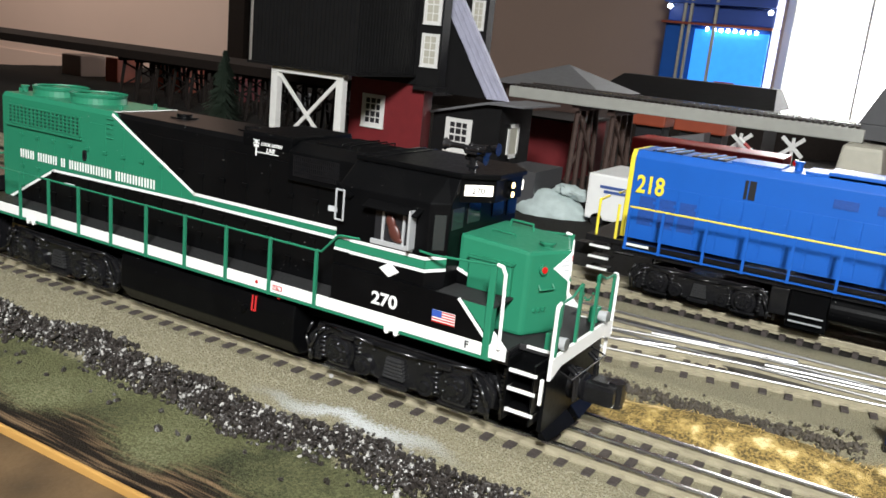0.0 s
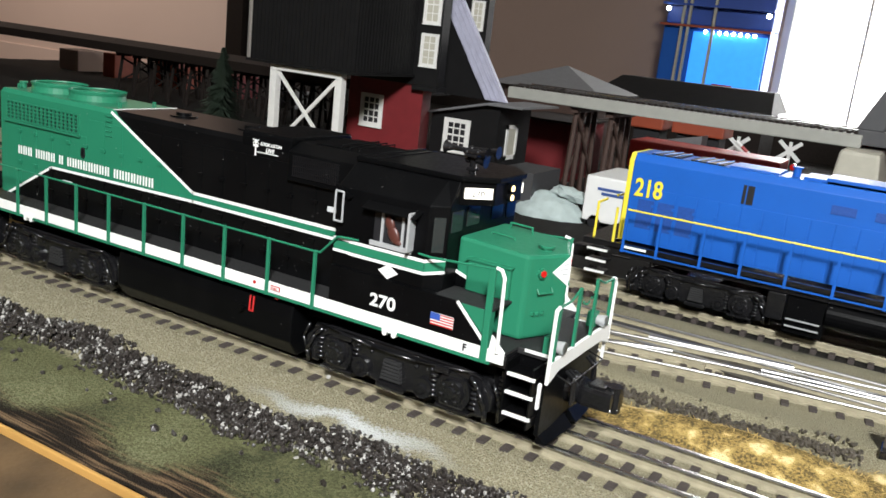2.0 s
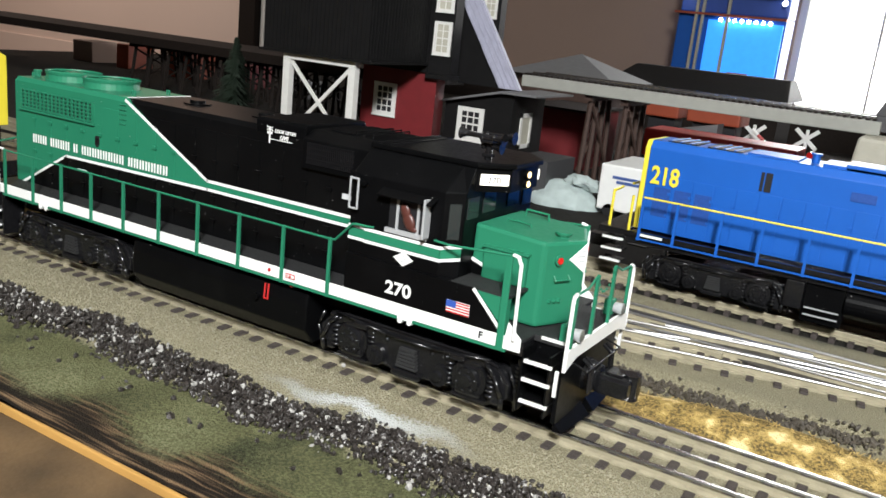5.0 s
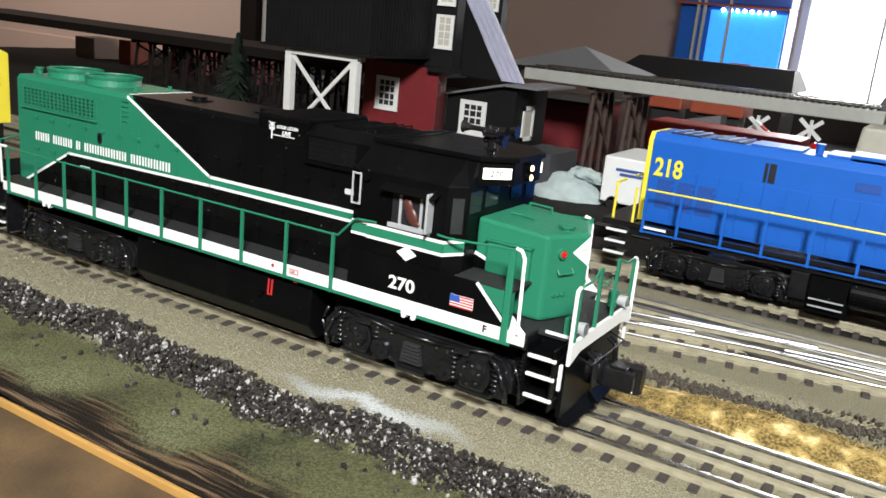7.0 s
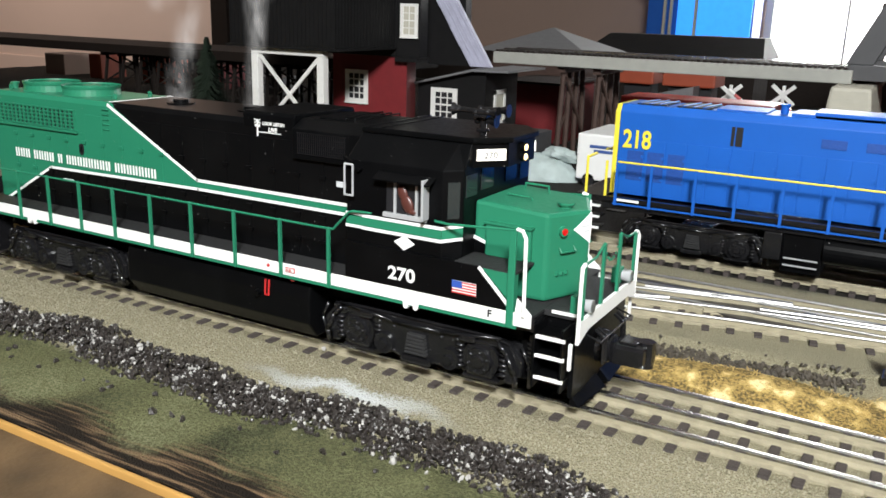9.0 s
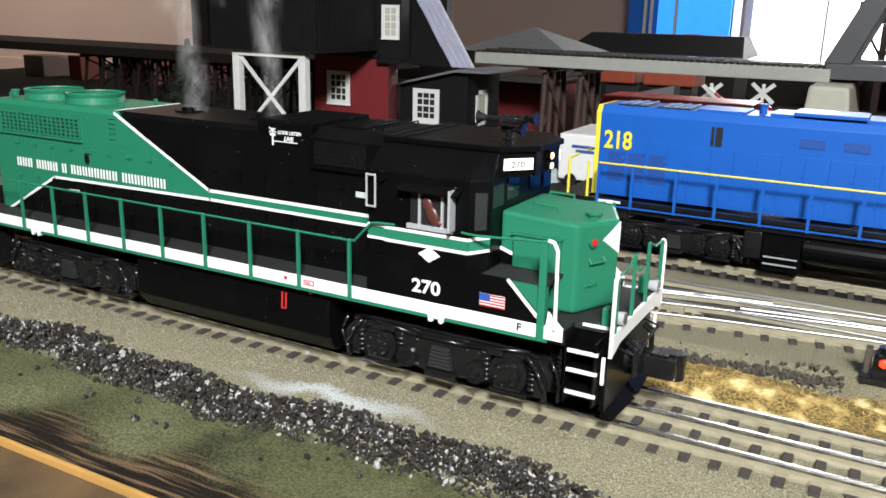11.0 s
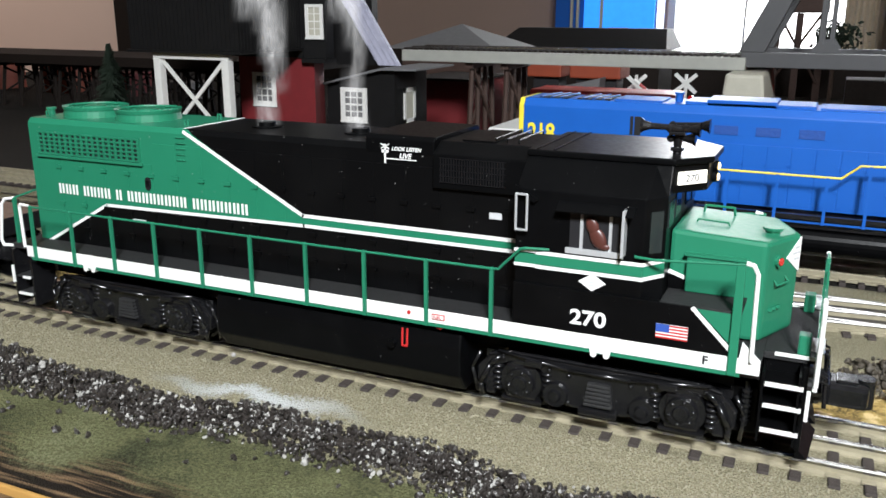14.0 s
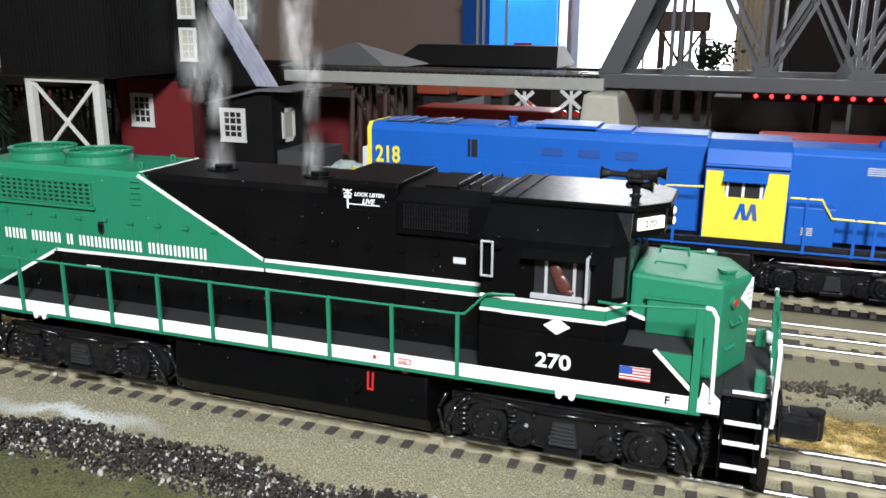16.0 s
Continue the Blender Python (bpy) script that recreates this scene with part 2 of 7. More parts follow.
def ground_material():
    """Scenery by zones along the track: soil and moss at the rim, grass, sand-coloured ballast, straw and a much darker
    zone beyond.
    """
    m, t, p = nodes_of("layout_scenery")
    n, l = t.nodes, t.links
    tc = n.new("ShaderNodeTexCoord")
    sp = n.new("ShaderNodeSeparateXYZ")
    l.new(tc.outputs["Object"], sp.inputs[0])
    big = n.new("ShaderNodeTexNoise")
    big.inputs["Scale"].default_value, big.inputs["Detail"].default_value = 26, 5
    fine = n.new("ShaderNodeTexNoise")
    fine.inputs["Scale"].default_value, fine.inputs["Detail"].default_value = 900, 5
    grit = n.new("ShaderNodeTexNoise")
    grit.inputs["Scale"].default_value, grit.inputs["Detail"].default_value = 1900, 3
    grain = n.new("ShaderNodeTexVoronoi")
    grain.inputs["Scale"].default_value = 1300
    for q in (big, fine, grain, grit):
        l.new(tc.outputs["Object"], q.inputs["Vector"])
    wob = math_node(t, "MULTIPLY_ADD", math_node(t, "SUBTRACT", big.outputs["Fac"], 0.5), 0.03, sp.outputs[1])
    wob = math_node(t, "MULTIPLY_ADD", math_node(t, "SUBTRACT", fine.outputs["Fac"], 0.5), 0.012, wob)

    def two(c1, c2, fac):
        q = n.new("ShaderNodeMix")
        q.data_type = "RGBA"
        for i, c in ((6, c1), (7, c2)):
            if isinstance(c, tuple):
                q.inputs[i].default_value = rgba(c)
            else:
                l.new(c, q.inputs[i])
        if isinstance(fac, (int, float)):
            q.inputs[0].default_value = fac
        else:
            l.new(fac, q.inputs[0])
        return q.outputs[2]

    def step(v, a, b):
        q = n.new("ShaderNodeMapRange")
        q.interpolation_type = "SMOOTHSTEP"
        l.new(v, q.inputs[0])
        q.inputs[1].default_value, q.inputs[2].default_value = a, b
        return q.outputs[0]

    sharp = step(fine.outputs["Fac"], 0.35, 0.65)
    mp = n.new("ShaderNodeMapping")
    mp.inputs["Scale"].default_value = (26, 620, 60)
    mp.inputs["Rotation"].default_value = (0, 0, 0.05)
    l.new(tc.outputs["Object"], mp.inputs["Vector"])
    streak = n.new("ShaderNodeTexNoise")
    streak.inputs["Scale"].default_value, streak.inputs["Detail"].default_value = 1.0, 7
    l.new(mp.outputs[0], streak.inputs["Vector"])
    soil = two((0.012, 0.008, 0.005), (0.210, 0.135, 0.075), step(streak.outputs["Fac"], 0.47, 0.70))
    moss = two((0.078, 0.081, 0.036), (0.148, 0.150, 0.072), sharp)
    mossy = two(two((0.024, 0.027, 0.013), (0.070, 0.074, 0.036), sharp), moss, step(big.outputs["Fac"], 0.28, 0.52))
    mossy = two(mossy, two((0.118, 0.122, 0.056), (0.230, 0.230, 0.130), sharp), math_node(t, "MULTIPLY", step(big.outputs["Fac"], 0.50, 0.70), 0.6))
    sand = two((0.150, 0.134, 0.082), (0.33, 0.300, 0.205), step(grit.outputs["Fac"], 0.28, 0.72))
    clump = n.new("ShaderNodeTexNoise")
    clump.inputs["Scale"].default_value, clump.inputs["Detail"].default_value = 110, 4
    l.new(tc.outputs["Object"], clump.inputs["Vector"])
    straw = two(two((0.100, 0.074, 0.030), (0.36, 0.245, 0.080), step(fine.outputs["Fac"], 0.36, 0.64)), two((0.50, 0.35, 0.120), (0.80, 0.63, 0.33), step(clump.outputs["Fac"], 0.56, 0.66)), step(clump.outputs["Fac"], 0.47, 0.60))
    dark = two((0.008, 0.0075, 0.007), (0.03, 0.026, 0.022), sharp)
    c = two(soil, mossy, step(wob, -0.1060, -0.0920))
    c = two(c, sand, step(wob, -0.066, -0.059))
    in_straw = math_node(t, "MULTIPLY", step(wob, 0.020, 0.026), math_node(t, "SUBTRACT", 1.0, step(wob, 0.058, 0.066)))
    c = two(c, straw, in_straw)
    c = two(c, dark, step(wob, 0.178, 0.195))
    dx = math_node(t, "DIVIDE", math_node(t, "SUBTRACT", sp.outputs[0], -0.001), 0.042)
    dy = math_node(t, "DIVIDE", math_node(t, "SUBTRACT", wob, -0.0400), 0.0050)
    rr = math_node(t, "SQRT", math_node(t, "ADD", math_node(t, "MULTIPLY", dx, dx), math_node(t, "MULTIPLY", dy, dy)))
    c = two((0.52, 0.535, 0.53), c, step(rr, 0.1, 1.35))
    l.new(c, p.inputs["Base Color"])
    p.inputs["Roughness"].default_value = 0.9
    p.inputs["Specular IOR Level"].default_value = 0.2
    bp = n.new("ShaderNodeBump")
    bp.inputs["Strength"].default_value, bp.inputs["Distance"].default_value = 0.75, 0.0012
    mixh = math_node(t, "ADD", math_node(t, "MULTIPLY_ADD", grit.outputs["Fac"], 0.8, math_node(t, "MULTIPLY", fine.outputs["Fac"], 0.35)), math_node(t, "MULTIPLY", grain.outputs["Distance"], -0.7))
    l.new(mixh, bp.inputs["Height"])
    l.new(bp.outputs["Normal"], p.inputs["Normal"])
    return m


M_GROUND = ground_material()


# ---- mesh helpers ----
def bm_new():
    return bmesh.new()


def box(bm, x0, x1, y0, y1, z0, z1, bev=0.0):
    vs = bmesh.ops.create_cube(bm, size=1.0)["verts"]
    for v in vs:
        v.co = Vector(((x0 + x1) / 2 + v.co.x * (x1 - x0), (y0 + y1) / 2 + v.co.y * (y1 - y0), (z0 + z1) / 2 + v.co.z * (z1 - z0)))
    if bev:
        es = {e for v in vs for e in v.link_edges}
        bmesh.ops.bevel(bm, geom=list(es), offset=bev, segments=2, affect="EDGES", profile=0.6)
    return bm


def prism(bm, pts, axis, a0, a1, bev=0.0):
    """Extrude a polygon along an axis: pts are the two other coordinates in xyz order."""
    def put(p, a):
        return {"x": (a, p[0], p[1]), "y": (p[0], a, p[1]), "z": (p[0], p[1], a)}[axis]
    lo = [bm.verts.new(put(p, a0)) for p in pts]
    hi = [bm.verts.new(put(p, a1)) for p in pts]
    k = len(pts)
    fs = [bm.faces.new(lo), bm.faces.new(hi)]
    for i in range(k):
        fs.append(bm.faces.new((lo[i], lo[(i + 1) % k], hi[(i + 1) % k], hi[i])))
    bmesh.ops.recalc_face_normals(bm, faces=fs)
    if bev:
        es = {e for f in fs for e in f.edges}
        bmesh.ops.bevel(bm, geom=list(es), offset=bev, segments=2, affect="EDGES", profile=0.6)
    return bm


def cyl(bm, p0, p1, r0, r1=None, seg=12):
    p0, p1 = Vector(p0), Vector(p1)
    d = p1 - p0
    m = Matrix.Translation((p0 + p1) / 2) @ d.to_track_quat("Z", "Y").to_matrix().to_4x4()
    bmesh.ops.create_cone(bm, cap_ends=True, segments=seg, radius1=r0, radius2=r0 if r1 is None else r1, depth=d.length, matrix=m)
    return bm


def tube(bm, pts, r, seg=8):
    """A bent rod: straight runs with round joints."""
    for a, b in zip(pts, pts[1:]):
        cyl(bm, a, b, r, seg=seg)
    for q in pts[1:-1]:
        bmesh.ops.create_uvsphere(bm, u_segments=seg, v_segments=5, radius=r * 1.02, matrix=Matrix.Translation(q))
    return bm


def ball(bm, c, r, sub=2, jitter=0.0, rnd=random, sq=(1, 1, 1)):
    vs = bmesh.ops.create_icosphere(bm, subdivisions=sub, radius=r)["verts"]
    for v in vs:
        k = 1 + rnd.uniform(-jitter, jitter)
        v.co = Vector(c) + Vector((v.co.x * sq[0] * k, v.co.y * sq[1] * k, v.co.z * sq[2] * k))
    return bm


def mesh_of(name, bm, material, smooth=False):
    me = bpy.data.meshes.new(name)
    bm.to_mesh(me)
    bm.free()
    me.materials.append(material)
    if smooth:
        me.shade_smooth()
    return me


def part(name, bm, material, parent=None, label="", smooth=False):
    ob = new(name, mesh_of(name, bm, material, smooth))
    ob.parent = parent
    return tagged(ob, label)


def thing(name, label, category, group="", at=None):
    ob = new(name)
    if at is not None:
        ob.matrix_basis = at
    return tagged(ob, label, category, group)


def words(name, text, size, m, material, parent=None, depth=0.0001, shear=0.0, width=1.0):
    """Raised lettering from the built-in font; m places it, with x along the line and z out of the surface."""
    c = bpy.data.curves.new(name, "FONT")
    c.body, c.size, c.extrude, c.shear, c.offset = text, size, depth, shear, size * 0.026
    tmp = bpy.data.objects.new(name, c)
    scene.collection.objects.link(tmp)
    dg = bpy.context.evaluated_depsgraph_get()
    me = bpy.data.meshes.new_from_object(tmp.evaluated_get(dg))
    bpy.data.objects.remove(tmp)
    bpy.data.curves.remove(c)
    me.transform(m @ Matrix.Diagonal((width, 1, 1, 1)))
    me.materials.clear()
    me.materials.append(material)
    ob = new(name, me)
    ob.parent = parent
    return ob


def facing(x, y, z):
    """A frame for lettering on a side that faces the rim of the layout."""
    return pose(x, y, z, 90, 0, 0)


# ---- the room and the layout ----
def structure(name, bm, material, label, category="", smooth=False):
    return tagged(part(name, bm, material, smooth=smooth), label, category, kind="structure")


structure("floor", box(bm_new(), -4.6, 2.6, -2.4, 2.3, -1.0, -0.95), M_FLOOR, "dark brown floor of the train room", "floor")
structure("ceiling", box(bm_new(), -4.6, 2.6, -2.4, 2.3, 1.5, 1.55), M_CEIL, "pale painted ceiling of the train room", "ceiling")
structure("wall_west", box(bm_new(), -4.65, -4.6, -2.4, 2.3, -0.95, 1.5), M_WALL, "plain beige painted wall", "wall")
structure("wall_east", box(bm_new(), 2.6, 2.65, -2.4, 2.3, -0.95, 1.5), M_WALL, "plain beige painted wall", "wall")
structure("wall_south", box(bm_new(), -4.6, 2.6, -2.45, -2.4, -0.95, 1.5), M_WALL, "plain beige painted wall", "wall")
WIN = (-0.24, 0.30, -0.10, 1.10)
bm = bm_new()
box(bm, -4.6, WIN[0], 2.05, 2.13, -0.95, 1.5)
box(bm, WIN[1], 2.6, 2.05, 2.13, -0.95, 1.5)
box(bm, WIN[0], WIN[1], 2.05, 2.13, -0.95, WIN[2])
box(bm, WIN[0], WIN[1], 2.05, 2.13, WIN[3], 1.5)
structure("wall_north", bm, M_WALL, "beige painted wall with a bright window", "wall")
structure("backdrop", box(bm_new(), -1.2, 1.2, 2.6, 2.62, -0.9, 1.9), M_DAY, "overexposed daylight outside the window", "backdrop")
win = tagged(new("window_1"), "white framed window, overexposed by daylight", "window", kind="structure")
bm = bm_new()
for a, b, c, d in ((WIN[0], WIN[0] + 0.02, WIN[2], WIN[3]), (WIN[1] - 0.02, WIN[1], WIN[2], WIN[3]), (WIN[0], WIN[1], WIN[2], WIN[2] + 0.02), (WIN[0], WIN[1], WIN[3] - 0.02, WIN[3])):
    box(bm, a, b, 2.06, 2.10, c, d, 0.003)
part("window_frame", bm, M_TRIM, win)
part("mullion", box(bm_new(), -0.052, -0.046, 2.07, 2.09, WIN[2] + 0.02, WIN[3] - 0.02, 0.001), M_TRIM, win)
curtain = tagged(new("curtain"), "cream curtain hanging beside the window", "curtain")
bm = bm_new()
prism(bm, [(0.18 + 0.006 * i, 2.015 + 0.012 * (i % 2)) for i in range(24)] + [(0.18 + 0.006 * i, 2.021 + 0.012 * (i % 2)) for i in range(23, -1, -1)], "z", -0.6, 1.2)
part("cloth", bm, M_CURTAIN, curtain)

# board under the scenery and its rim
structure("layout_table", box(bm_new(), -1.6, 1.5, -0.1145, 1.60, -0.07, -0.024), M_DKWOOD, "dark plywood layout table under the scenery", "table")
structure("table_base", box(bm_new(), -1.5, 1.4, 0.05, 1.50, -0.95, -0.0702), M_DKWOOD, "dark closed base under the layout table", "table")
structure("table_edge", box(bm_new(), -1.6, 1.5, -0.1166, -0.1150, -0.05, -0.0115, 0.0005), M_PINE, "orange-brown pine strip along the table rim", "trim")
structure("fascia", box(bm_new(), -1.6, 1.5, -0.26, -0.1168, -0.07, -0.0138, 0.001), M_FASCIA, "tan wooden ledge in front of the table", "trim")


def terrain(x, y):
    """Height of the scenery: a flat roadbed, a slope to the rim, a lower bed for the far engine."""
    h = -0.0043
    if y < -0.026:
        h -= 0.0068 * min(1, (-0.026 - y) / 0.035)
    if y > 0.185:
        h -= 0.0130 * min(1, (y - 0.185) / 0.03)
    if 0.02 < y < 0.075:
        h -= 0.0025
        h += 0.006 * max(0, 1 - ((x - 0.125) / 0.06) ** 2 - ((y - 0.047) / 0.014) ** 2)
    # sand banked up to the ground signal
    h += 0.0034 * math.exp(-((x - 0.178) / 0.013) ** 2 - ((y - 0.073) / 0.011) ** 2)
    v = noise.noise(Vector((x * 30, y * 30, 0))) * 0.0012 + noise.noise(Vector((x * 120, y * 120, 3))) * 0.0006
    flat = 1.0 if (y < -0.03 or 0.022 < y < 0.078 or y > 0.3) else 0.25
    return h + v * flat


def ground():
    xs = list(np.arange(-0.62, 0.62, 0.0035))
    xs = list(np.linspace(-1.6, -0.63, 30)) + xs + list(np.linspace(0.63, 1.5, 28))
    ys = list(np.arange(-0.1148, 0.26, 0.0035)) + list(np.linspace(0.262, 1.60, 56))
    vs = [(float(x), float(y), terrain(x, y)) for y in ys for x in xs]
    w = len(xs)
    fs = [(j * w + i, j * w + i + 1, (j + 1) * w + i + 1, (j + 1) * w + i) for j in range(len(ys) - 1) for i in range(w - 1)]
    me = bpy.data.meshes.new("ground")
    me.from_pydata(vs, [], fs)
    me.materials.append(M_GROUND)
    me.shade_smooth()
    return tagged(new("ground", me), "modelled scenery of sandy ballast, moss, straw, rim soil and darker far ground", "ground", kind="structure")


ground()


# ---- track ----
def rail_line(name, parent, line, head=0.0, top=0.0022, shine=None, round_head=False):
    """A rail of a model track along a line of (x, y): wide foot, thin web, bright round-edged head."""
    prof_foot = ((-0.0022, -0.0048), (0.0022, -0.0048), (0.0022, -0.0036), (0.0008, -0.0030), (0.0008, -0.0012), (-0.0008, -0.0012), (-0.0008, -0.0030), (-0.0022, -0.0036))
    h = top / 2
    prof_head = tuple((h * math.cos(k * math.pi / 8), h * (math.sin(k * math.pi / 8) - 1)) for k in range(-1, 10)) if round_head else ((-h, -0.0013), (h, -0.0013), (h, -0.0005), (h * 0.6, 0.0), (-h * 0.6, 0.0), (-h, -0.0005))
    made = []
    for nm, prof, material in ((name, prof_head, shine or (M_BRIGHT if round_head else M_STEEL)), ("rail_web", prof_foot, M_RAILSIDE)):
        verts, faces, k = [], [], len(prof)
        for i, (x, y) in enumerate(line):
            a, b = line[max(0, i - 1)], line[min(len(line) - 1, i + 1)]
            d = Vector((b[0] - a[0], b[1] - a[1])).normalized()
            for u, w in prof:
                verts.append((x - d.y * u, y + d.x * u, head + w))
        for i in range(len(line) - 1):
            for j in range(k):
                faces.append((i * k + j, i * k + (j + 1) % k, (i + 1) * k + (j + 1) % k, (i + 1) * k + j))
        faces += [tuple(range(k)), tuple(range((len(line) - 1) * k, len(line) * k))]
        me = bpy.data.meshes.new(nm)
        me.from_pydata(verts, [], faces)
        me.materials.append(material)
        ob = new(nm, me)
        ob.parent = parent
        made.append(ob)
    return made


def tie_mesh():
    bm = box(bm_new(), -0.0017, 0.0017, -0.0242, 0.0242, -0.0100, -0.0034, 0.0004)
    return mesh_of("tie", bm, M_TIE)


TIE = tie_mesh()
SPIKE = mesh_of("tie_plate", box(box(bm_new(), -0.0019, 0.0019, -0.0190, -0.0128, -0.0036, -0.0030), -0.0019, 0.0019, 0.0128, 0.0190, -0.0036, -0.0030), M_RAILSIDE)


def offset(line, d):
    out = []
    for i, (x, y) in enumerate(line):
        a, b = line[max(0, i - 1)], line[min(len(line) - 1, i + 1)]
        t = Vector((b[0] - a[0], b[1] - a[1])).normalized()
        out.append((x - t.y * d, y + t.x * d))
    return out


def track(name, label, line, z, x0, x1, pitch=0.0098, phase=0.0, shine=None, round_head=False):
    tr = tagged(new(name), label, "track", kind="structure")
    for d, nm in ((-0.0159, "running_rail"), (0.0, "centre_rail"), (0.0159, "running_rail")):
        rail_line(nm, tr, offset(line, d), z, 0.0015 if round_head else 0.0022, shine, round_head)
    rnd = random.Random(name)
    x = x0 + phase
    while x < x1:
        y = np.interp(x, [q[0] for q in line], [q[1] for q in line])
        y2 = np.interp(x + 0.01, [q[0] for q in line], [q[1] for q in line])
        a = math.degrees(math.atan2(y2 - y, 0.01))
        for nm, me in (("tie", TIE), ("tie_plate", SPIKE)):
            ob = new(nm, me)
            ob.parent = tr
            ob.matrix_basis = pose(x, y, z, 0, 0, a + (rnd.uniform(-1.5, 1.5) if nm == "tie" else 0))
        x += pitch
    return tr


TIE_PHASE = 0.0017
FAR_Z = -0.0112
FAR_Z = -0.0112
track("track_front", "three-rail model track with dark ties in sandy ballast", [(-1.55, 0.0), (-0.5, 0.0), (0.5, 0.0), (1.45, 0.0)], 0.0, -0.75, 0.62, phase=TIE_PHASE)
track("track_middle", "straight route of a three-rail switch track", [(-1.55, 0.137), (0.0, 0.137), (1.45, 0.137)], 0.0, -0.5, 0.7, round_head=True)
DIV = [(-1.55, 0.066), (-0.20, 0.066), (-0.12, 0.071), (-0.05, 0.083), (0.0, 0.0945), (0.045, 0.1075), (0.104, 0.120), (0.165, 0.1297), (0.21, 0.1345), (0.25, 0.1370)]
track("track_diverging", "curved diverging route of a three-rail switch", DIV, 0.0003, -0.4, 0.24, 0.0112, round_head=True)
sw = tagged(new("track_switch"), "dark bed of a track switch with broad bright guard rails", "track", kind="structure")
part("switch_bed", prism(bm_new(), [(0.030, 0.1500), (0.27, 0.1510), (0.27, 0.1235), (0.165, 0.1200), (0.118, 0.1125), (0.092, 0.1190), (0.060, 0.1290)], "z", -0.0060, -0.0027), M_BED, sw)
for line, w in ((((0.0585, 0.1321), (0.092, 0.1383), (0.1266, 0.1440)), 0.0036), (((0.1146, 0.1273), (0.140, 0.1315), (0.190, 0.1362)), 0.0026), (((0.0405, 0.1066), (0.058, 0.1138), (0.0739, 0.1201)), 0.0030)):
    rail_line("guard_rail", sw, list(line), 0.0006, w, None, True)
part("frog_plate", prism(bm_new(), [(0.0740, 0.1190), (0.0915, 0.1175), (0.0915, 0.1130), (0.0740, 0.1150)], "z", -0.0040, -0.0010, 0.0004), M_RAILSIDE, sw)
track("track_far", "three-rail model track under the blue engine", [(-1.55, 0.252), (1.45, 0.252)], FAR_Z, -0.5, 0.8, shine=M_RAILSIDE)


# ---- the green and black engine ----
def row_of(bm, xs, fn):
    for x in xs:
        fn(bm, x)
    return bm


def mirror_y(fn, *sides):
    for s in sides or (-1, 1):
        fn(s)


def ladder_line(bm, pts, w):
    """A flat strip of paint along a line of (x, z), as a thin raised band in the plane y = 0."""
    for (x0, z0), (x1, z1) in zip(pts, pts[1:]):
        d = Vector((x1 - x0, z1 - z0)).normalized()
        nx, nz = -d.y * w / 2, d.x * w / 2
        e = d * (w * 0.35)
        prism(bm, [(x0 - e.x + nx, z0 - e.y + nz), (x1 + e.x + nx, z1 + e.y + nz), (x1 + e.x - nx, z1 + e.y - nz), (x0 - e.x - nx, z0 - e.y - nz)], "y", -0.00012, 0.00012)
    return bm


def stripe(name, parent, pts, w, y, material, label=""):
    ob = part(name, ladder_line(bm_new(), pts, w), material, parent, label)
    ob.matrix_basis = pose(0, y, 0)
    return ob


def wheel_mesh(r):
    bm = bm_new()
    for s in (-1, 1):
        cyl(bm, (0, s * 0.0135, 0), (0, s * 0.0182, 0), r, seg=28)
        cyl(bm, (0, s * 0.0135, 0), (0, s * 0.0145, 0), r + 0.0012, seg=28)
    cyl(bm, (0, -0.02, 0), (0, 0.02, 0), 0.0016, seg=10)
    return mesh_of("wheelset", bm, M_FRAME)


WHEEL_R = 0.0105
WHEELS = []


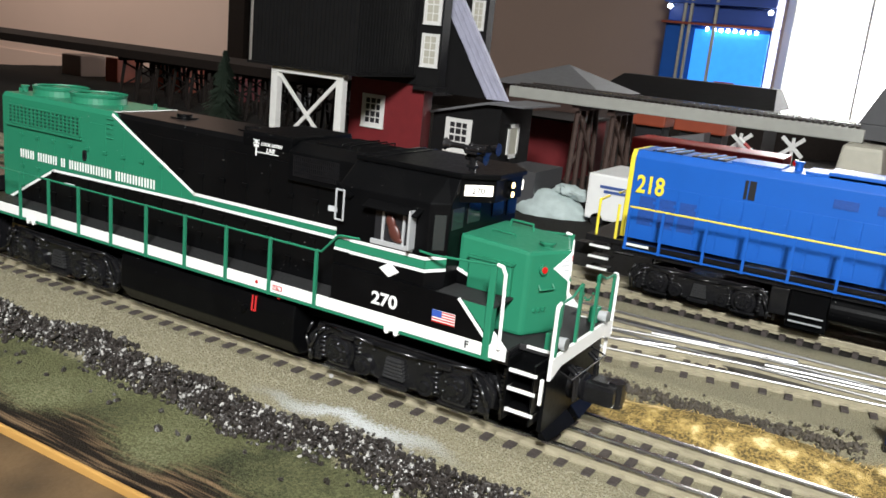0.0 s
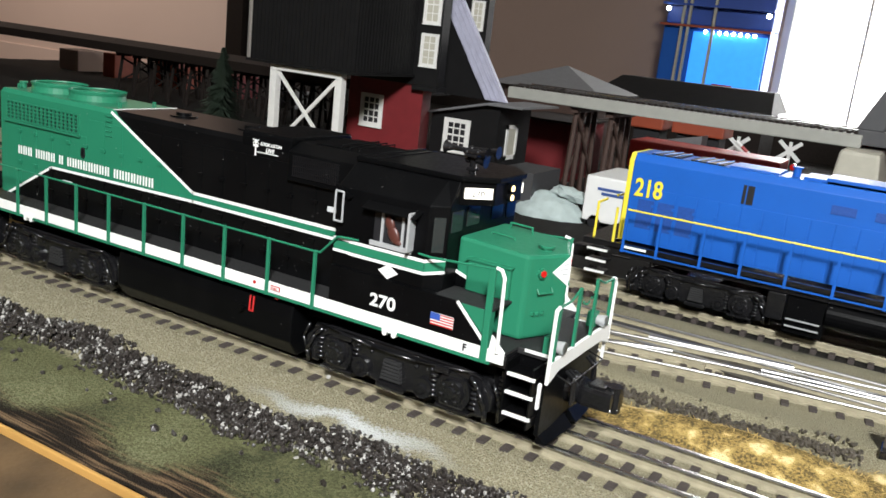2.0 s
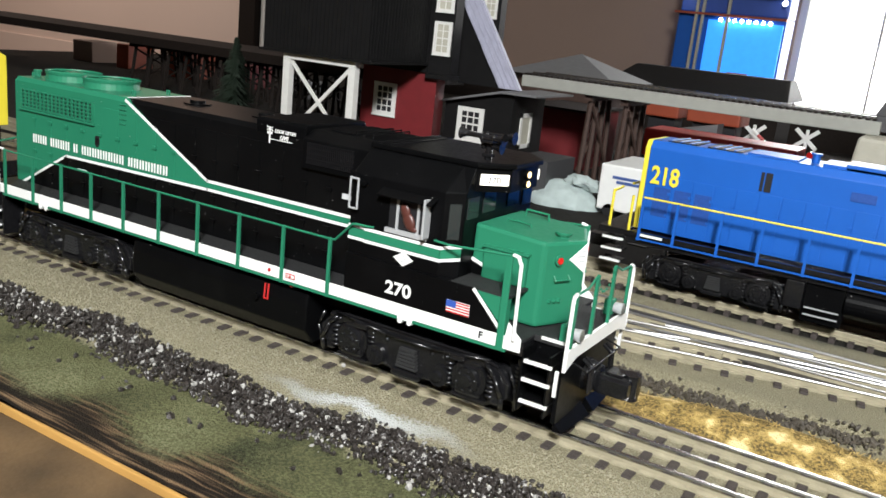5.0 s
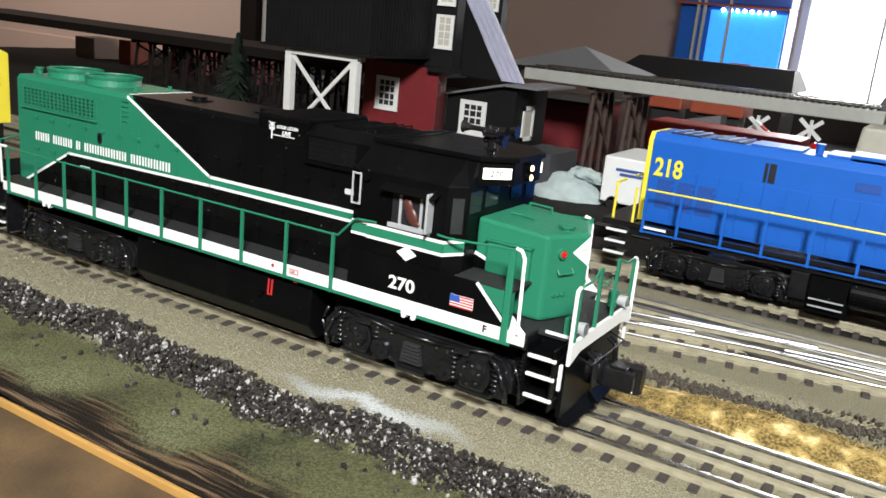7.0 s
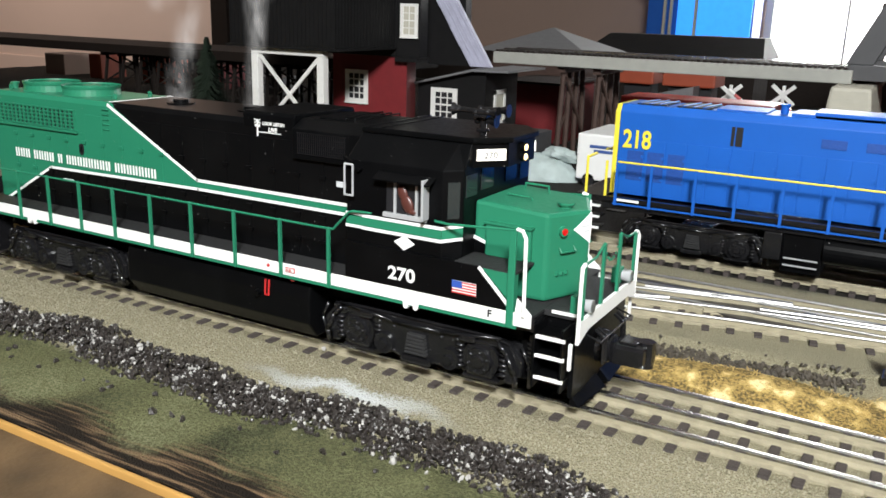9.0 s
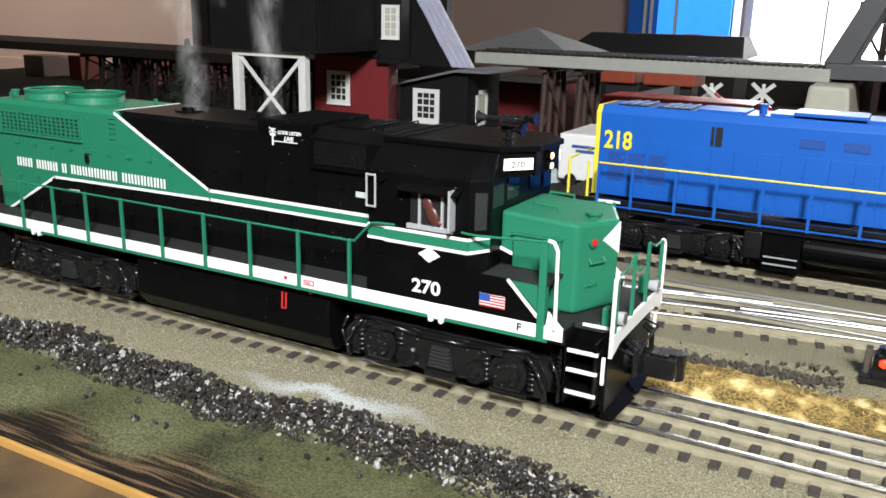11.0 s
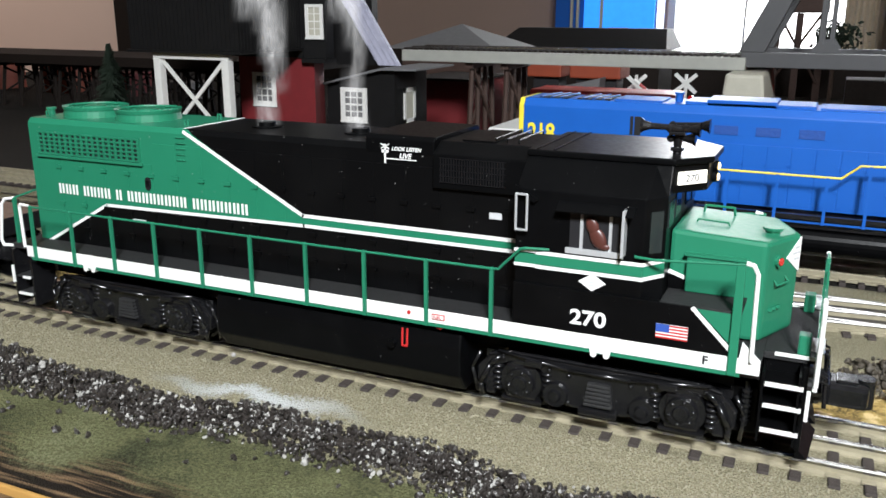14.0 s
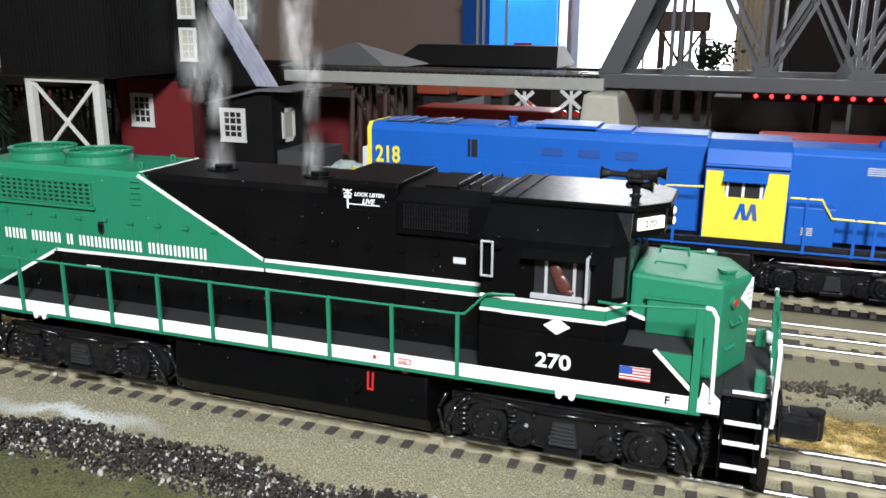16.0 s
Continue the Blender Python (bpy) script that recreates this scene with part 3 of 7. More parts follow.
def truck(parent, cx, material=M_FRAME, half=0.0258, spin=True, label=""):
    """A two-axle truck: bolster, arched side frames, round axle boxes, springs, brake cylinders, hangers and sand pipes."""
    tk = part("truck", box(bm_new(), cx - 0.010, cx + 0.010, -half + 0.004, half - 0.004, 0.0100, 0.0208, 0.001), material, parent, label)
    az = 0.0124
    for s in (-1, 1):
        y0 = s * half

        def span(a, b):
            return sorted((y0 + s * a, y0 + s * b))

        bk = prism(bm_new(), [(cx - 0.0400, 0.0080), (cx - 0.0350, 0.0048), (cx + 0.0350, 0.0048), (cx + 0.0400, 0.0080), (cx + 0.0400, 0.0200), (cx - 0.0400, 0.0200)], "y", *span(-0.0060, -0.0040))
        part("backing_plate", bk, material, tk)
        prof = [(-0.0420, 0.0150), (-0.0370, 0.0202), (-0.0300, 0.0218), (0.0300, 0.0218), (0.0370, 0.0202), (0.0420, 0.0150), (0.0415, 0.0090), (0.0375, 0.0085), (0.0350, 0.0160), (0.0310, 0.0182), (0.0210, 0.0182), (0.0180, 0.0150), (0.0150, 0.0085), (0.0090, 0.0062),
                (-0.0090, 0.0062), (-0.0150, 0.0085), (-0.0180, 0.0150), (-0.0210, 0.0182), (-0.0310, 0.0182), (-0.0350, 0.0160), (-0.0375, 0.0085), (-0.0415, 0.0090)]
        part("side_frame", prism(bm_new(), [(cx + a, b) for a, b in prof], "y", *span(-0.0036, 0.0), 0.0008), material, tk)
        part("frame_lip", tube(bm_new(), [(cx - 0.0372, y0, 0.0203), (cx - 0.0300, y0, 0.0219), (cx + 0.0300, y0, 0.0219), (cx + 0.0372, y0, 0.0203)], 0.0006, 8), material, tk)
        for ax in (-0.0260, 0.0260):
            x = cx + ax
            b = cyl(bm_new(), (x, y0 - s * 0.0035, az), (x, y0 + s * 0.0004, az), 0.0070, seg=28)
            box(b, x - 0.0052, x + 0.0052, *span(-0.003, 0.0008), 0.0062, 0.0182, 0.001)
            part("axle_box", b, material, tk)
            b = cyl(bm_new(), (x, y0 + s * 0.0008, az), (x, y0 + s * 0.0024, az), 0.0050, 0.0046, 24)
            cyl(b, (x, y0 + s * 0.0024, az), (x, y0 + s * 0.0032, az), 0.0027, 0.0022, 18)
            part("axle_cap", b, material, tk)
            for k in range(6):
                a = k * math.pi / 3 + 0.3
                part("bolt", ball(bm_new(), (x + 0.0037 * math.cos(a), y0 + s * 0.0025, az + 0.0037 * math.sin(a)), 0.00065, 2), material, tk, smooth=True)
            for k in (-0.0086, 0.0086):
                sp = bm_new()
                for q in range(5):
                    z = 0.0085 + q * 0.0019
                    bmesh.ops.create_uvsphere(sp, u_segments=12, v_segments=6, radius=0.0021, matrix=Matrix.Translation((x + k, y0 - s * 0.0010, z)) @ Matrix.Diagonal((1, 1, 0.42, 1)))
                part("coil_spring", sp, material, tk, smooth=True)
            part("pedestal_bar", box(bm_new(), x - 0.0070, x + 0.0070, *span(-0.0030, 0.0004), 0.0047, 0.0060, 0.0005), material, tk)
        for q in range(6):
            w = 0.0046 - 0.0002 * q
            part("spring_leaf", box(bm_new(), cx - w, cx + w, *span(-0.001, 0.0018), 0.0086 + q * 0.00135, 0.0097 + q * 0.00135, 0.0003), M_TREAD, tk)
        part("spring_plate", box(bm_new(), cx - 0.0062, cx + 0.0062, *span(-0.001, 0.0020), 0.0052, 0.0078, 0.0007), material, tk)
        for e in (-1, 1):
            x = cx + e * 0.0140
            b = cyl(bm_new(), (x, y0 - s * 0.001, 0.0102), (x, y0 + s * 0.0018, 0.0102), 0.0042, 0.0039, 22)
            cyl(b, (x, y0 + s * 0.0018, 0.0102), (x, y0 + s * 0.0030, 0.0102), 0.0022, 0.0017, 16)
            part("brake_cylinder", b, material, tk)
            part("brake_hanger", tube(bm_new(), [(cx + e * 0.0330, y0 + s * 0.0010, 0.0205), (cx + e * 0.0365, y0 + s * 0.0016, 0.0172), (cx + e * 0.0400, y0 + s * 0.0014, 0.0100), (cx + e * 0.0396, y0, 0.0052)], 0.0009, 10), material, tk, smooth=True)
            part("sand_pipe", tube(bm_new(), [(cx + e * 0.0410, y0 - s * 0.001, 0.0200), (cx + e * 0.0440, y0 - s * 0.001, 0.0140), (cx + e * 0.0430, y0 - s * 0.004, 0.0045)], 0.0007, 8), material, tk, smooth=True)
            part("brake_shoe", box(bm_new(), cx + e * 0.0370 - 0.0018, cx + e * 0.0370 + 0.0018, *span(-0.003, 0.0002), 0.0058, 0.0130, 0.0009), material, tk)
            part("bracket", box(bm_new(), cx + e * 0.0215 - 0.0030, cx + e * 0.0215 + 0.0030, *span(-0.001, 0.0022), 0.0186, 0.0212, 0.0007), material, tk)
        part("air_pipe", tube(bm_new(), [(cx - 0.0340, y0 + s * 0.0008, 0.0222), (cx - 0.0100, y0 + s * 0.0012, 0.0196), (cx + 0.0100, y0 + s * 0.0012, 0.0196), (cx + 0.0340, y0 + s * 0.0008, 0.0222)], 0.0006, 8), material, tk, smooth=True)
        for ax, z in ((-0.0325, 0.0196), (-0.0165, 0.0180), (-0.0100, 0.0172), (0.0100, 0.0172), (0.0165, 0.0180), (0.0325, 0.0196), (-0.0100, 0.0078), (0.0100, 0.0078)):
            part("rivet", ball(bm_new(), (cx + ax, y0 + s * 0.0002, z), 0.0008, 2, sq=(1, 0.8, 1)), material, tk, smooth=True)
    for ax in (-0.026, 0.026):
        w = new("wheelset", WHEEL_MESH)
        w.parent = tk
        w.matrix_basis = pose(cx + ax, 0, WHEEL_R)
        if spin:
            WHEELS.append((w, cx + ax))
    return tk


WHEEL_MESH = wheel_mesh(WHEEL_R)


def bar_word(bm, x, z, n, pitch, size, y):
    """A word of n letters drawn as plain shapes: a pair of upright bars for each."""
    for i in range(n):
        x0 = x + i * pitch
        for e in (0.0, 0.47):
            box(bm, x0 + e * pitch, x0 + (e + 0.24) * pitch, y - 0.0001, y + 0.0001, z, z + size)
    return x + (n + 0.6) * pitch


def green_engine():
    lo = thing("locomotive", "green and black model diesel locomotive with white stripes", "locomotive")
    # frame, walkways and sills
    sill = part("underframe", box(bm_new(), -0.236, 0.0545, -0.0305, 0.0305, 0.0285, 0.0338, 0.0004), M_FRAME, lo)
    part("centre_sill", box(bm_new(), -0.232, 0.0640, -0.0215, 0.0215, 0.0212, 0.0284, 0.0006), M_BLACK, lo)
    part("walkway", box(bm_new(), -0.236, 0.0545, -0.0318, 0.0318, 0.0339, 0.0347), M_TREAD, lo, "dark grey anti-slip walkway")
    for s in (-1, 1):
        yy = sorted((s * 0.0321, s * 0.0328))
        part("side_sill", box(bm_new(), -0.2356, 0.0543, yy[0], yy[1], 0.0305, 0.0350, 0.0002), M_WHITE, lo, "white side sill stripe")
        yy = sorted((s * 0.0319, s * 0.0330))
        part("sill_edge", box(bm_new(), -0.233, 0.049, yy[0], yy[1], 0.0294, 0.0304), M_GREEN, lo, "thin green edge below the sill")
        # jacking pads
        for x in (-0.2005, 0.0085):
            b = box(bm_new(), x - 0.0032, x + 0.0032, min(s * 0.0315, s * 0.0333), max(s * 0.0315, s * 0.0333), 0.0297, 0.0312)
            cyl(b, (x - 0.002, s * 0.031, 0.0292), (x - 0.002, s * 0.0334, 0.0292), 0.001, seg=8)
            cyl(b, (x + 0.002, s * 0.031, 0.0292), (x + 0.002, s * 0.0334, 0.0292), 0.001, seg=8)
            part("jacking_pad", b, M_WHITE, lo)
    # long hood
    bm = bm_new()
    prism(bm, [(-0.0195, 0.0347), (0.0195, 0.0347), (0.0195, 0.0846), (0.0178, 0.0866), (-0.0178, 0.0866), (-0.0195, 0.0846)], "x", -0.2415, -0.0205)
    hood = part("long_hood", bm, M_HOOD, lo, "long hood, green at the rear and black ahead")
    for s in (-1, 1):
        y = s * 0.0197
        stripe("white_stripe", hood, [(-0.1586, 0.0855), (-0.1062, 0.0582), (-0.0215, 0.0582)], 0.0013, y, M_WHITE)
        stripe("white_stripe", hood, [(-0.2368, 0.0340), (-0.2016, 0.0530), (-0.106, 0.0545), (-0.0215, 0.0545)], 0.0012, y, M_WHITE)
        # hood doors with hinges and latches
        xs = [-0.2375 + 0.0124 * i for i in range(17)]
        for i, x in enumerate(xs):
            z1 = 0.0715 if i < 5 else 0.0800
            d = part("hood_door", box(bm_new(), x + 0.0006, x + 0.0118, min(y, y - s * 0.0004), max(y, y - s * 0.0004) - 0.00005, 0.0362, z1, 0.0001), M_HOOD, hood)
            b = bm_new()
            for z in (0.041, 0.051, 0.0665):
                box(b, x + 0.0100, x + 0.0128, min(y - s * 0.0001, y + s * 0.0006), max(y - s * 0.0001, y + s * 0.0006), z, z + 0.0014)
            part("hinge", b, M_HOOD, hood)
    for s in (-1, 1):
        y = s * 0.0195
        # radiator grille: square mesh of bars over a black panel painted for shaded depth
        part("radiator_shade_panel", box(bm_new(), -0.2360, -0.1820, min(y, y + s * 0.0002), max(y, y + s * 0.0002), 0.0723, 0.0812), M_INK, hood, "black panel standing in for shade behind the radiator grille")
        b = bm_new()
        for i in range(19):
            x = -0.2362 + i * 0.003
            box(b, x, x + 0.0011, min(y, y + s * 0.0008), max(y, y + s * 0.0008), 0.0722, 0.0813)
        for k in range(6):
            z = 0.0722 + k * 0.00172
            box(b, -0.2362, -0.1812, min(y, y + s * 0.0010), max(y, y + s * 0.0010), z, z + 0.0006)
        part("radiator_grille", b, M_GREEN, hood)
        b = box(bm_new(), -0.2372, -0.1800, min(y, y + s * 0.0014), max(y, y + s * 0.0014), 0.0708, 0.0720, 0.0002)
        part("grille_sill", b, M_GREEN, hood)
    # port and ladder rungs
    b = cyl(bm_new(), (-0.1782, -0.0193, 0.0652), (-0.1782, -0.0203, 0.0652), 0.0013, seg=14)
    cyl(b, (-0.1782, -0.0193, 0.0627), (-0.1782, -0.0203, 0.0627), 0.0013, seg=14)
    box(b, -0.1795, -0.1769, -0.0203, -0.0195, 0.0627, 0.0652)
    part("sight_port", b, M_INK, hood)
    b = bm_new()
    for k in range(5):
        tube(b, [(-0.1625, -0.0195, 0.0745 + k * 0.0022), (-0.1625, -0.0199, 0.0745 + k * 0.0022), (-0.1585, -0.0199, 0.0745 + k * 0.0022), (-0.1585, -0.0195, 0.0745 + k * 0.0022)], 0.0003, 5)
    part("grab_iron", b, M_GREEN, hood)
    b = bm_new()
    ladder_line(b, [(-0.0178, -0.1590), (0.0178, -0.1590)], 0.0010)
    ob = part("white_stripe", b, M_WHITE, hood)
    ob.matrix_basis = Matrix(((0, 0, 1, 0), (1, 0, 0, 0), (0, 1, 0, 0.0867), (0, 0, 0, 1)))
    # roof fans
    for x in (-0.2225, -0.1935):
        f = cyl(bm_new(), (x, 0, 0.0862), (x, 0, 0.0898), 0.0134, 0.0128, 36)
        fan = part("roof_fan", f, M_GREEN, hood)
        for k in range(5):
            b = bm_new()
            bmesh.ops.create_cone(b, cap_ends=False, segments=32, radius1=0.0118 - k * 0.0023, radius2=0.0114 - k * 0.0023, depth=0.0006, matrix=Matrix.Translation((x, 0, 0.0902)))
            part("guard_ring", b, M_GREEN, fan)
        for k in range(8):
            a = k * math.pi / 4
            b = cyl(bm_new(), (x, 0, 0.0901), (x + 0.0120 * math.cos(a), 0.0120 * math.sin(a), 0.0901), 0.0004, seg=6)
            part("guard_spoke", b, M_GREEN, fan)
        b = cyl(bm_new(), (x, 0, 0.0902), (x, 0, 0.0908), 0.0042, seg=20)
        part("fan_hub", b, M_GREEN, fan)
        b = bm_new()
        bmesh.ops.create_cone(b, cap_ends=False, segments=36, radius1=0.0131, radius2=0.0135, depth=0.0014, matrix=Matrix.Translation((x, 0, 0.0902)))
        part("fan_rim", b, M_GREEN, fan)
    for q in ((-0.2385, -0.012), (-0.2385, 0.012), (-0.1660, -0.010), (-0.1660, 0.010)):
        part("lifting_eye", tube(bm_new(), [(q[0], q[1], 0.0866), (q[0], q[1], 0.0886), (q[0] + 0.0016, q[1], 0.0886), (q[0] + 0.0016, q[1], 0.0866)], 0.0004, 6), M_GREEN, hood)
    b = cyl(bm_new(), (-0.2400, -0.008, 0.0866), (-0.2400, -0.008, 0.0890), 0.0015, seg=12)
    cyl(b, (-0.2400, -0.008, 0.0890), (-0.2400, -0.008, 0.0899), 0.0021, seg=12)
    part("roof_vent", b, M_GREEN, hood)
    # exhaust stacks, roof box and hatch
    for x in (-0.1342, -0.0926):
        b = cyl(bm_new(), (x, 0, 0.0862), (x, 0, 0.0872), 0.0062, seg=20)
        cyl(b, (x, 0, 0.0866), (x, 0, 0.0886), 0.0036, 0.0034, 20)
        part("exhaust_pipe", b, M_BLACK, hood)
    bm = bm_new()
    prism(bm, [(-0.0196, 0.0835), (0.0196, 0.0835), (0.0196, 0.0885), (0.0185, 0.0899), (-0.0185, 0.0899), (-0.0196, 0.0885)], "x", -0.0795, -0.0535, 0.0004)
    part("roof_box", bm, M_BLACK, hood)
    bm = bm_new()
    prism(bm, [(-0.0215, 0.0735), (0.0215, 0.0735), (0.0215, 0.0850), (0.0150, 0.0885), (-0.0150, 0.0885), (-0.0215, 0.0850)], "x", -0.0533, -0.0207, 0.0004)
    blister = part("intake_housing", bm, M_BLACK, hood)
    for s in (-1, 1):
        b = bm_new()
        for k in range(24):
            x = -0.0505 + k * 0.00095
            box(b, x, x + 0.00045, min(s * 0.0214, s * 0.0218), max(s * 0.0214, s * 0.0218), 0.0757, 0.0838)
        for k in range(5):
            z = 0.0757 + 0.002 * k
            box(b, -0.0508, -0.0275, min(s * 0.0214, s * 0.0219), max(s * 0.0214, s * 0.0219), z, z + 0.0003)
        part("intake_grille", b, M_FRAME, blister)
    b = bm_new()
    box(b, -0.046, -0.034, -0.0135, 0.0135, 0.0885, 0.0891)
    for k in range(3):
        tube(b, [(-0.0345 + k * 0.004, -0.0125, 0.0886), (-0.0345 + k * 0.004, -0.0125, 0.0899), (-0.0345 + k * 0.004, 0.0125, 0.0899), (-0.0345 + k * 0.004, 0.0125, 0.0886)], 0.0003, 5)
    part("roof_hatch", b, M_BLACK, blister)
    # cab
    bm = bm_new()
    rings = []
    for x, w in ((-0.0203, 0.0315), (0.0192, 0.0315), (0.0245, 0.0262)):
        t = min(w, 0.0212)
        rings.append([bm.verts.new((x, y, z)) for y, z in ((-w, 0.0347), (w, 0.0347), (w, 0.0783), (t, 0.0868), (0.0120, 0.0885), (-0.0120, 0.0885), (-t, 0.0868), (-w, 0.0783))])
    for r0, r1 in zip(rings, rings[1:]):
        for i in range(8):
            bm.faces.new((r0[i], r0[(i + 1) % 8], r1[(i + 1) % 8], r1[i]))
    bm.faces.new(rings[0])
    bm.faces.new(rings[-1])
    bmesh.ops.recalc_face_normals(bm, faces=bm.faces)
    bmesh.ops.bevel(bm, geom=list(bm.edges), offset=0.0004, segments=2, affect="EDGES", profile=0.6)
    cab = part("cab", bm, M_BLACK, lo, "black cab with sloped roof sides")
    bm = bm_new()
    prism(bm, [(-0.0205, -0.0218), (0.0250, -0.0218), (0.0345, -0.0110), (0.0345, 0.0110), (0.0250, 0.0218), (-0.0205, 0.0218)], "z", 0.0869, 0.0889, 0.0005)
    part("cab_roof", bm, M_BLACK, cab)
    b = bm_new()
    for x in (-0.0175, -0.0120):
        box(b, x, x + 0.0004, -0.0215, 0.0215, 0.0886, 0.0893)
    part("roof_seam", b, M_FRAME, cab)
    bm = bm_new()
    prism(bm, [(0.0245, -0.0210), (0.0330, -0.0108), (0.0330, 0.0108), (0.0245, 0.0210)], "z", 0.0785, 0.0869, 0.0003)
    part("headlight_housing", bm, M_BLACK, cab)
    for s in (-1, 1):
        d = Vector((0.0085, s * -0.0102, 0)).normalized() * -s
        nrm = Vector((0.0102, s * 0.0085, 0)).normalized()
        c = Vector((0.02875, s * 0.0159, 0.0830)) + nrm * 0.0003
        b = bm_new()
        u = Vector((0.0085, -s * 0.0102, 0)).normalized()
        q = [c + u * (a * 0.0053) + Vector((0, 0, e * 0.0019)) for a, e in ((-1, -1), (1, -1), (1, 1), (-1, 1))]
        v0 = [b.verts.new(p) for p in q]
        v1 = [b.verts.new(p + nrm * 0.0006) for p in q]
        b.faces.new(v0)
        b.faces.new(v1)
        for i in range(4):
            b.faces.new((v0[i], v0[(i + 1) % 4], v1[(i + 1) % 4], v1[i]))
        bmesh.ops.recalc_face_normals(b, faces=b.faces)
        nb = part("number_board", b, M_BOARD, cab, "lit white number board with dark figures")
        right = Vector((0, 0, 1)).cross(nrm)
        org = c - right * 0.0029 - Vector((0, 0, 0.0011)) + nrm * 0.0007
        words("figures", "270", 0.0030, Matrix(((right.x, 0, nrm.x, org.x), (right.y, 0, nrm.y, org.y), (0, 1, 0, org.z), (0, 0, 0, 1))), M_GREYROOF, nb, 0.00005, width=1.15)
    for z in (0.0842, 0.0808):
        b = cyl(bm_new(), (0.0325, 0.0, z), (0.0345, 0.0, z), 0.0017, seg=16)
        hl = part("headlight", b, M_BLACK, cab)
        part("lens", ball(bm_new(), (0.0346, 0.0, z), 0.0012, 2, sq=(0.5, 1, 1)), M_GOLD, hl, "warm lit headlight lens")
    for s in (-1, 1):
        y = s * 0.0316
        # side window: black panel for the shaded inside, frame, posts, sill and sunshade
        w = part("side_window", box(bm_new(), -0.0030, 0.0128, min(y, y + s * 0.0002), max(y, y + s * 0.0002), 0.0617, 0.0738), M_INK, cab, "side window in a silver frame, its shaded inside a black panel")
        b = bm_new()
        box(b, -0.0040, 0.0136, min(y, y + s * 0.0012), max(y, y + s * 0.0012), 0.0600, 0.0617, 0.0002)
        for x in (0.0003, 0.0090):
            box(b, x, x + 0.0009, min(y, y + s * 0.0008), max(y, y + s * 0.0008), 0.0617, 0.0738)
        part("window_frame", b, M_SILVER, w)
        part("wind_deflector", box(bm_new(), 0.0133, 0.0142, min(y, y + s * 0.0042), max(y, y + s * 0.0042), 0.0612, 0.0752, 0.0002), M_SILVER, w)
        bm = bm_new()
        prism(bm, [(y, 0.0757), (y + s * 0.0040, 0.0736), (y + s * 0.0040, 0.0732), (y, 0.0750)], "x", -0.0065, 0.0165)
        part("sunshade", bm, M_BLACK, w)
        # mirror bracket behind the cab side
        b = bm_new()
        tube(b, [(-0.0195, y, 0.0770), (-0.0195, y + s * 0.0022, 0.0770), (-0.0160, y + s * 0.0022, 0.0770), (-0.0160, y + s * 0.0022, 0.0660), (-0.0195, y + s * 0.0022, 0.0660), (-0.0195, y + s * 0.0022, 0.0770)], 0.0004, 6)
        part("mirror", b, M_SILVER, cab)
        b = prism(bm_new(), [(-0.0203, 0.0795), (-0.0130, 0.0755), (-0.0140, 0.0745), (-0.0203, 0.0775)], "y", min(y, y + s * 0.0015), max(y, y + s * 0.0015))
        part("rain_gutter", b, M_BLACK, cab)
        # cab stripe band
        part("green_band", box(bm_new(), -0.0202, 0.0192, min(y, y + s * 0.0003), max(y, y + s * 0.0003), 0.0550, 0.0582), M_GREEN, cab)
        stripe("white_stripe", cab, [(-0.0200, 0.0591), (-0.0136, 0.0591)], 0.0010, y + s * 0.0003, M_WHITE)
        stripe("white_stripe", cab, [(-0.0200, 0.0545), (-0.0136, 0.0545)], 0.0010, y + s * 0.0003, M_WHITE)
        stripe("white_stripe", cab, [(-0.0130, 0.0588), (0.0192, 0.0588)], 0.0011, y + s * 0.0003, M_WHITE)
        stripe("white_stripe", cab, [(-0.0130, 0.0543), (0.0192, 0.0543)], 0.0011, y + s * 0.0003, M_WHITE)
        # band and stripes turn round the bevelled corner and rise to the nose
        for z0, z1, mt, off in ((0.0549, 0.0583, M_GREEN, 0.00025), (0.0538, 0.0549, M_WHITE, 0.0004), (0.0583, 0.0594, M_WHITE, 0.0004)):
            b = bm_new()
            n2 = Vector((1, s, 0)).normalized() * off
            pts = [Vector((0.0192, s * 0.0315, z0)), Vector((0.0245, s * 0.0262, z0 + 0.0006)), Vector((0.0245, s * 0.0262, z1 + 0.0006)), Vector((0.0192, s * 0.0315, z1))]
            f0, f1 = [b.verts.new(p + n2) for p in pts], [b.verts.new(p - n2) for p in pts]
            b.faces.new(f0)
            b.faces.new(f1)
            for i in range(4):
                b.faces.new((f0[i], f0[(i + 1) % 4], f1[(i + 1) % 4], f1[i]))
            bmesh.ops.recalc_face_normals(b, faces=b.faces)
            part("corner_band", b, mt, cab)
        b = bm_new()
        n2 = Vector((1, s, 0)).normalized() * 0.0003
        pts = [Vector((0.0205, s * 0.0302, 0.0620)), Vector((0.0235, s * 0.0272, 0.0620)), Vector((0.0235, s * 0.0272, 0.0745)), Vector((0.0205, s * 0.0302, 0.0745))]
        f0, f1 = [b.verts.new(p + n2) for p in pts], [b.verts.new(p - n2) for p in pts]
        b.faces.new(f0)
        b.faces.new(f1)
        for i in range(4):
            b.faces.new((f0[i], f0[(i + 1) % 4], f1[(i + 1) % 4], f1[i]))
        bmesh.ops.recalc_face_normals(b, faces=b.faces)
        part("corner_window", b, M_DARKGLASS, cab, "narrow corner window")
        b = prism(bm_new(), [(0.0046 - 0.0042, 0.0515), (0.0046, 0.0488), (0.0046 + 0.0042, 0.0515), (0.0046, 0.0542)], "y", min(y, y + s * 0.0004), max(y, y + s * 0.0004))
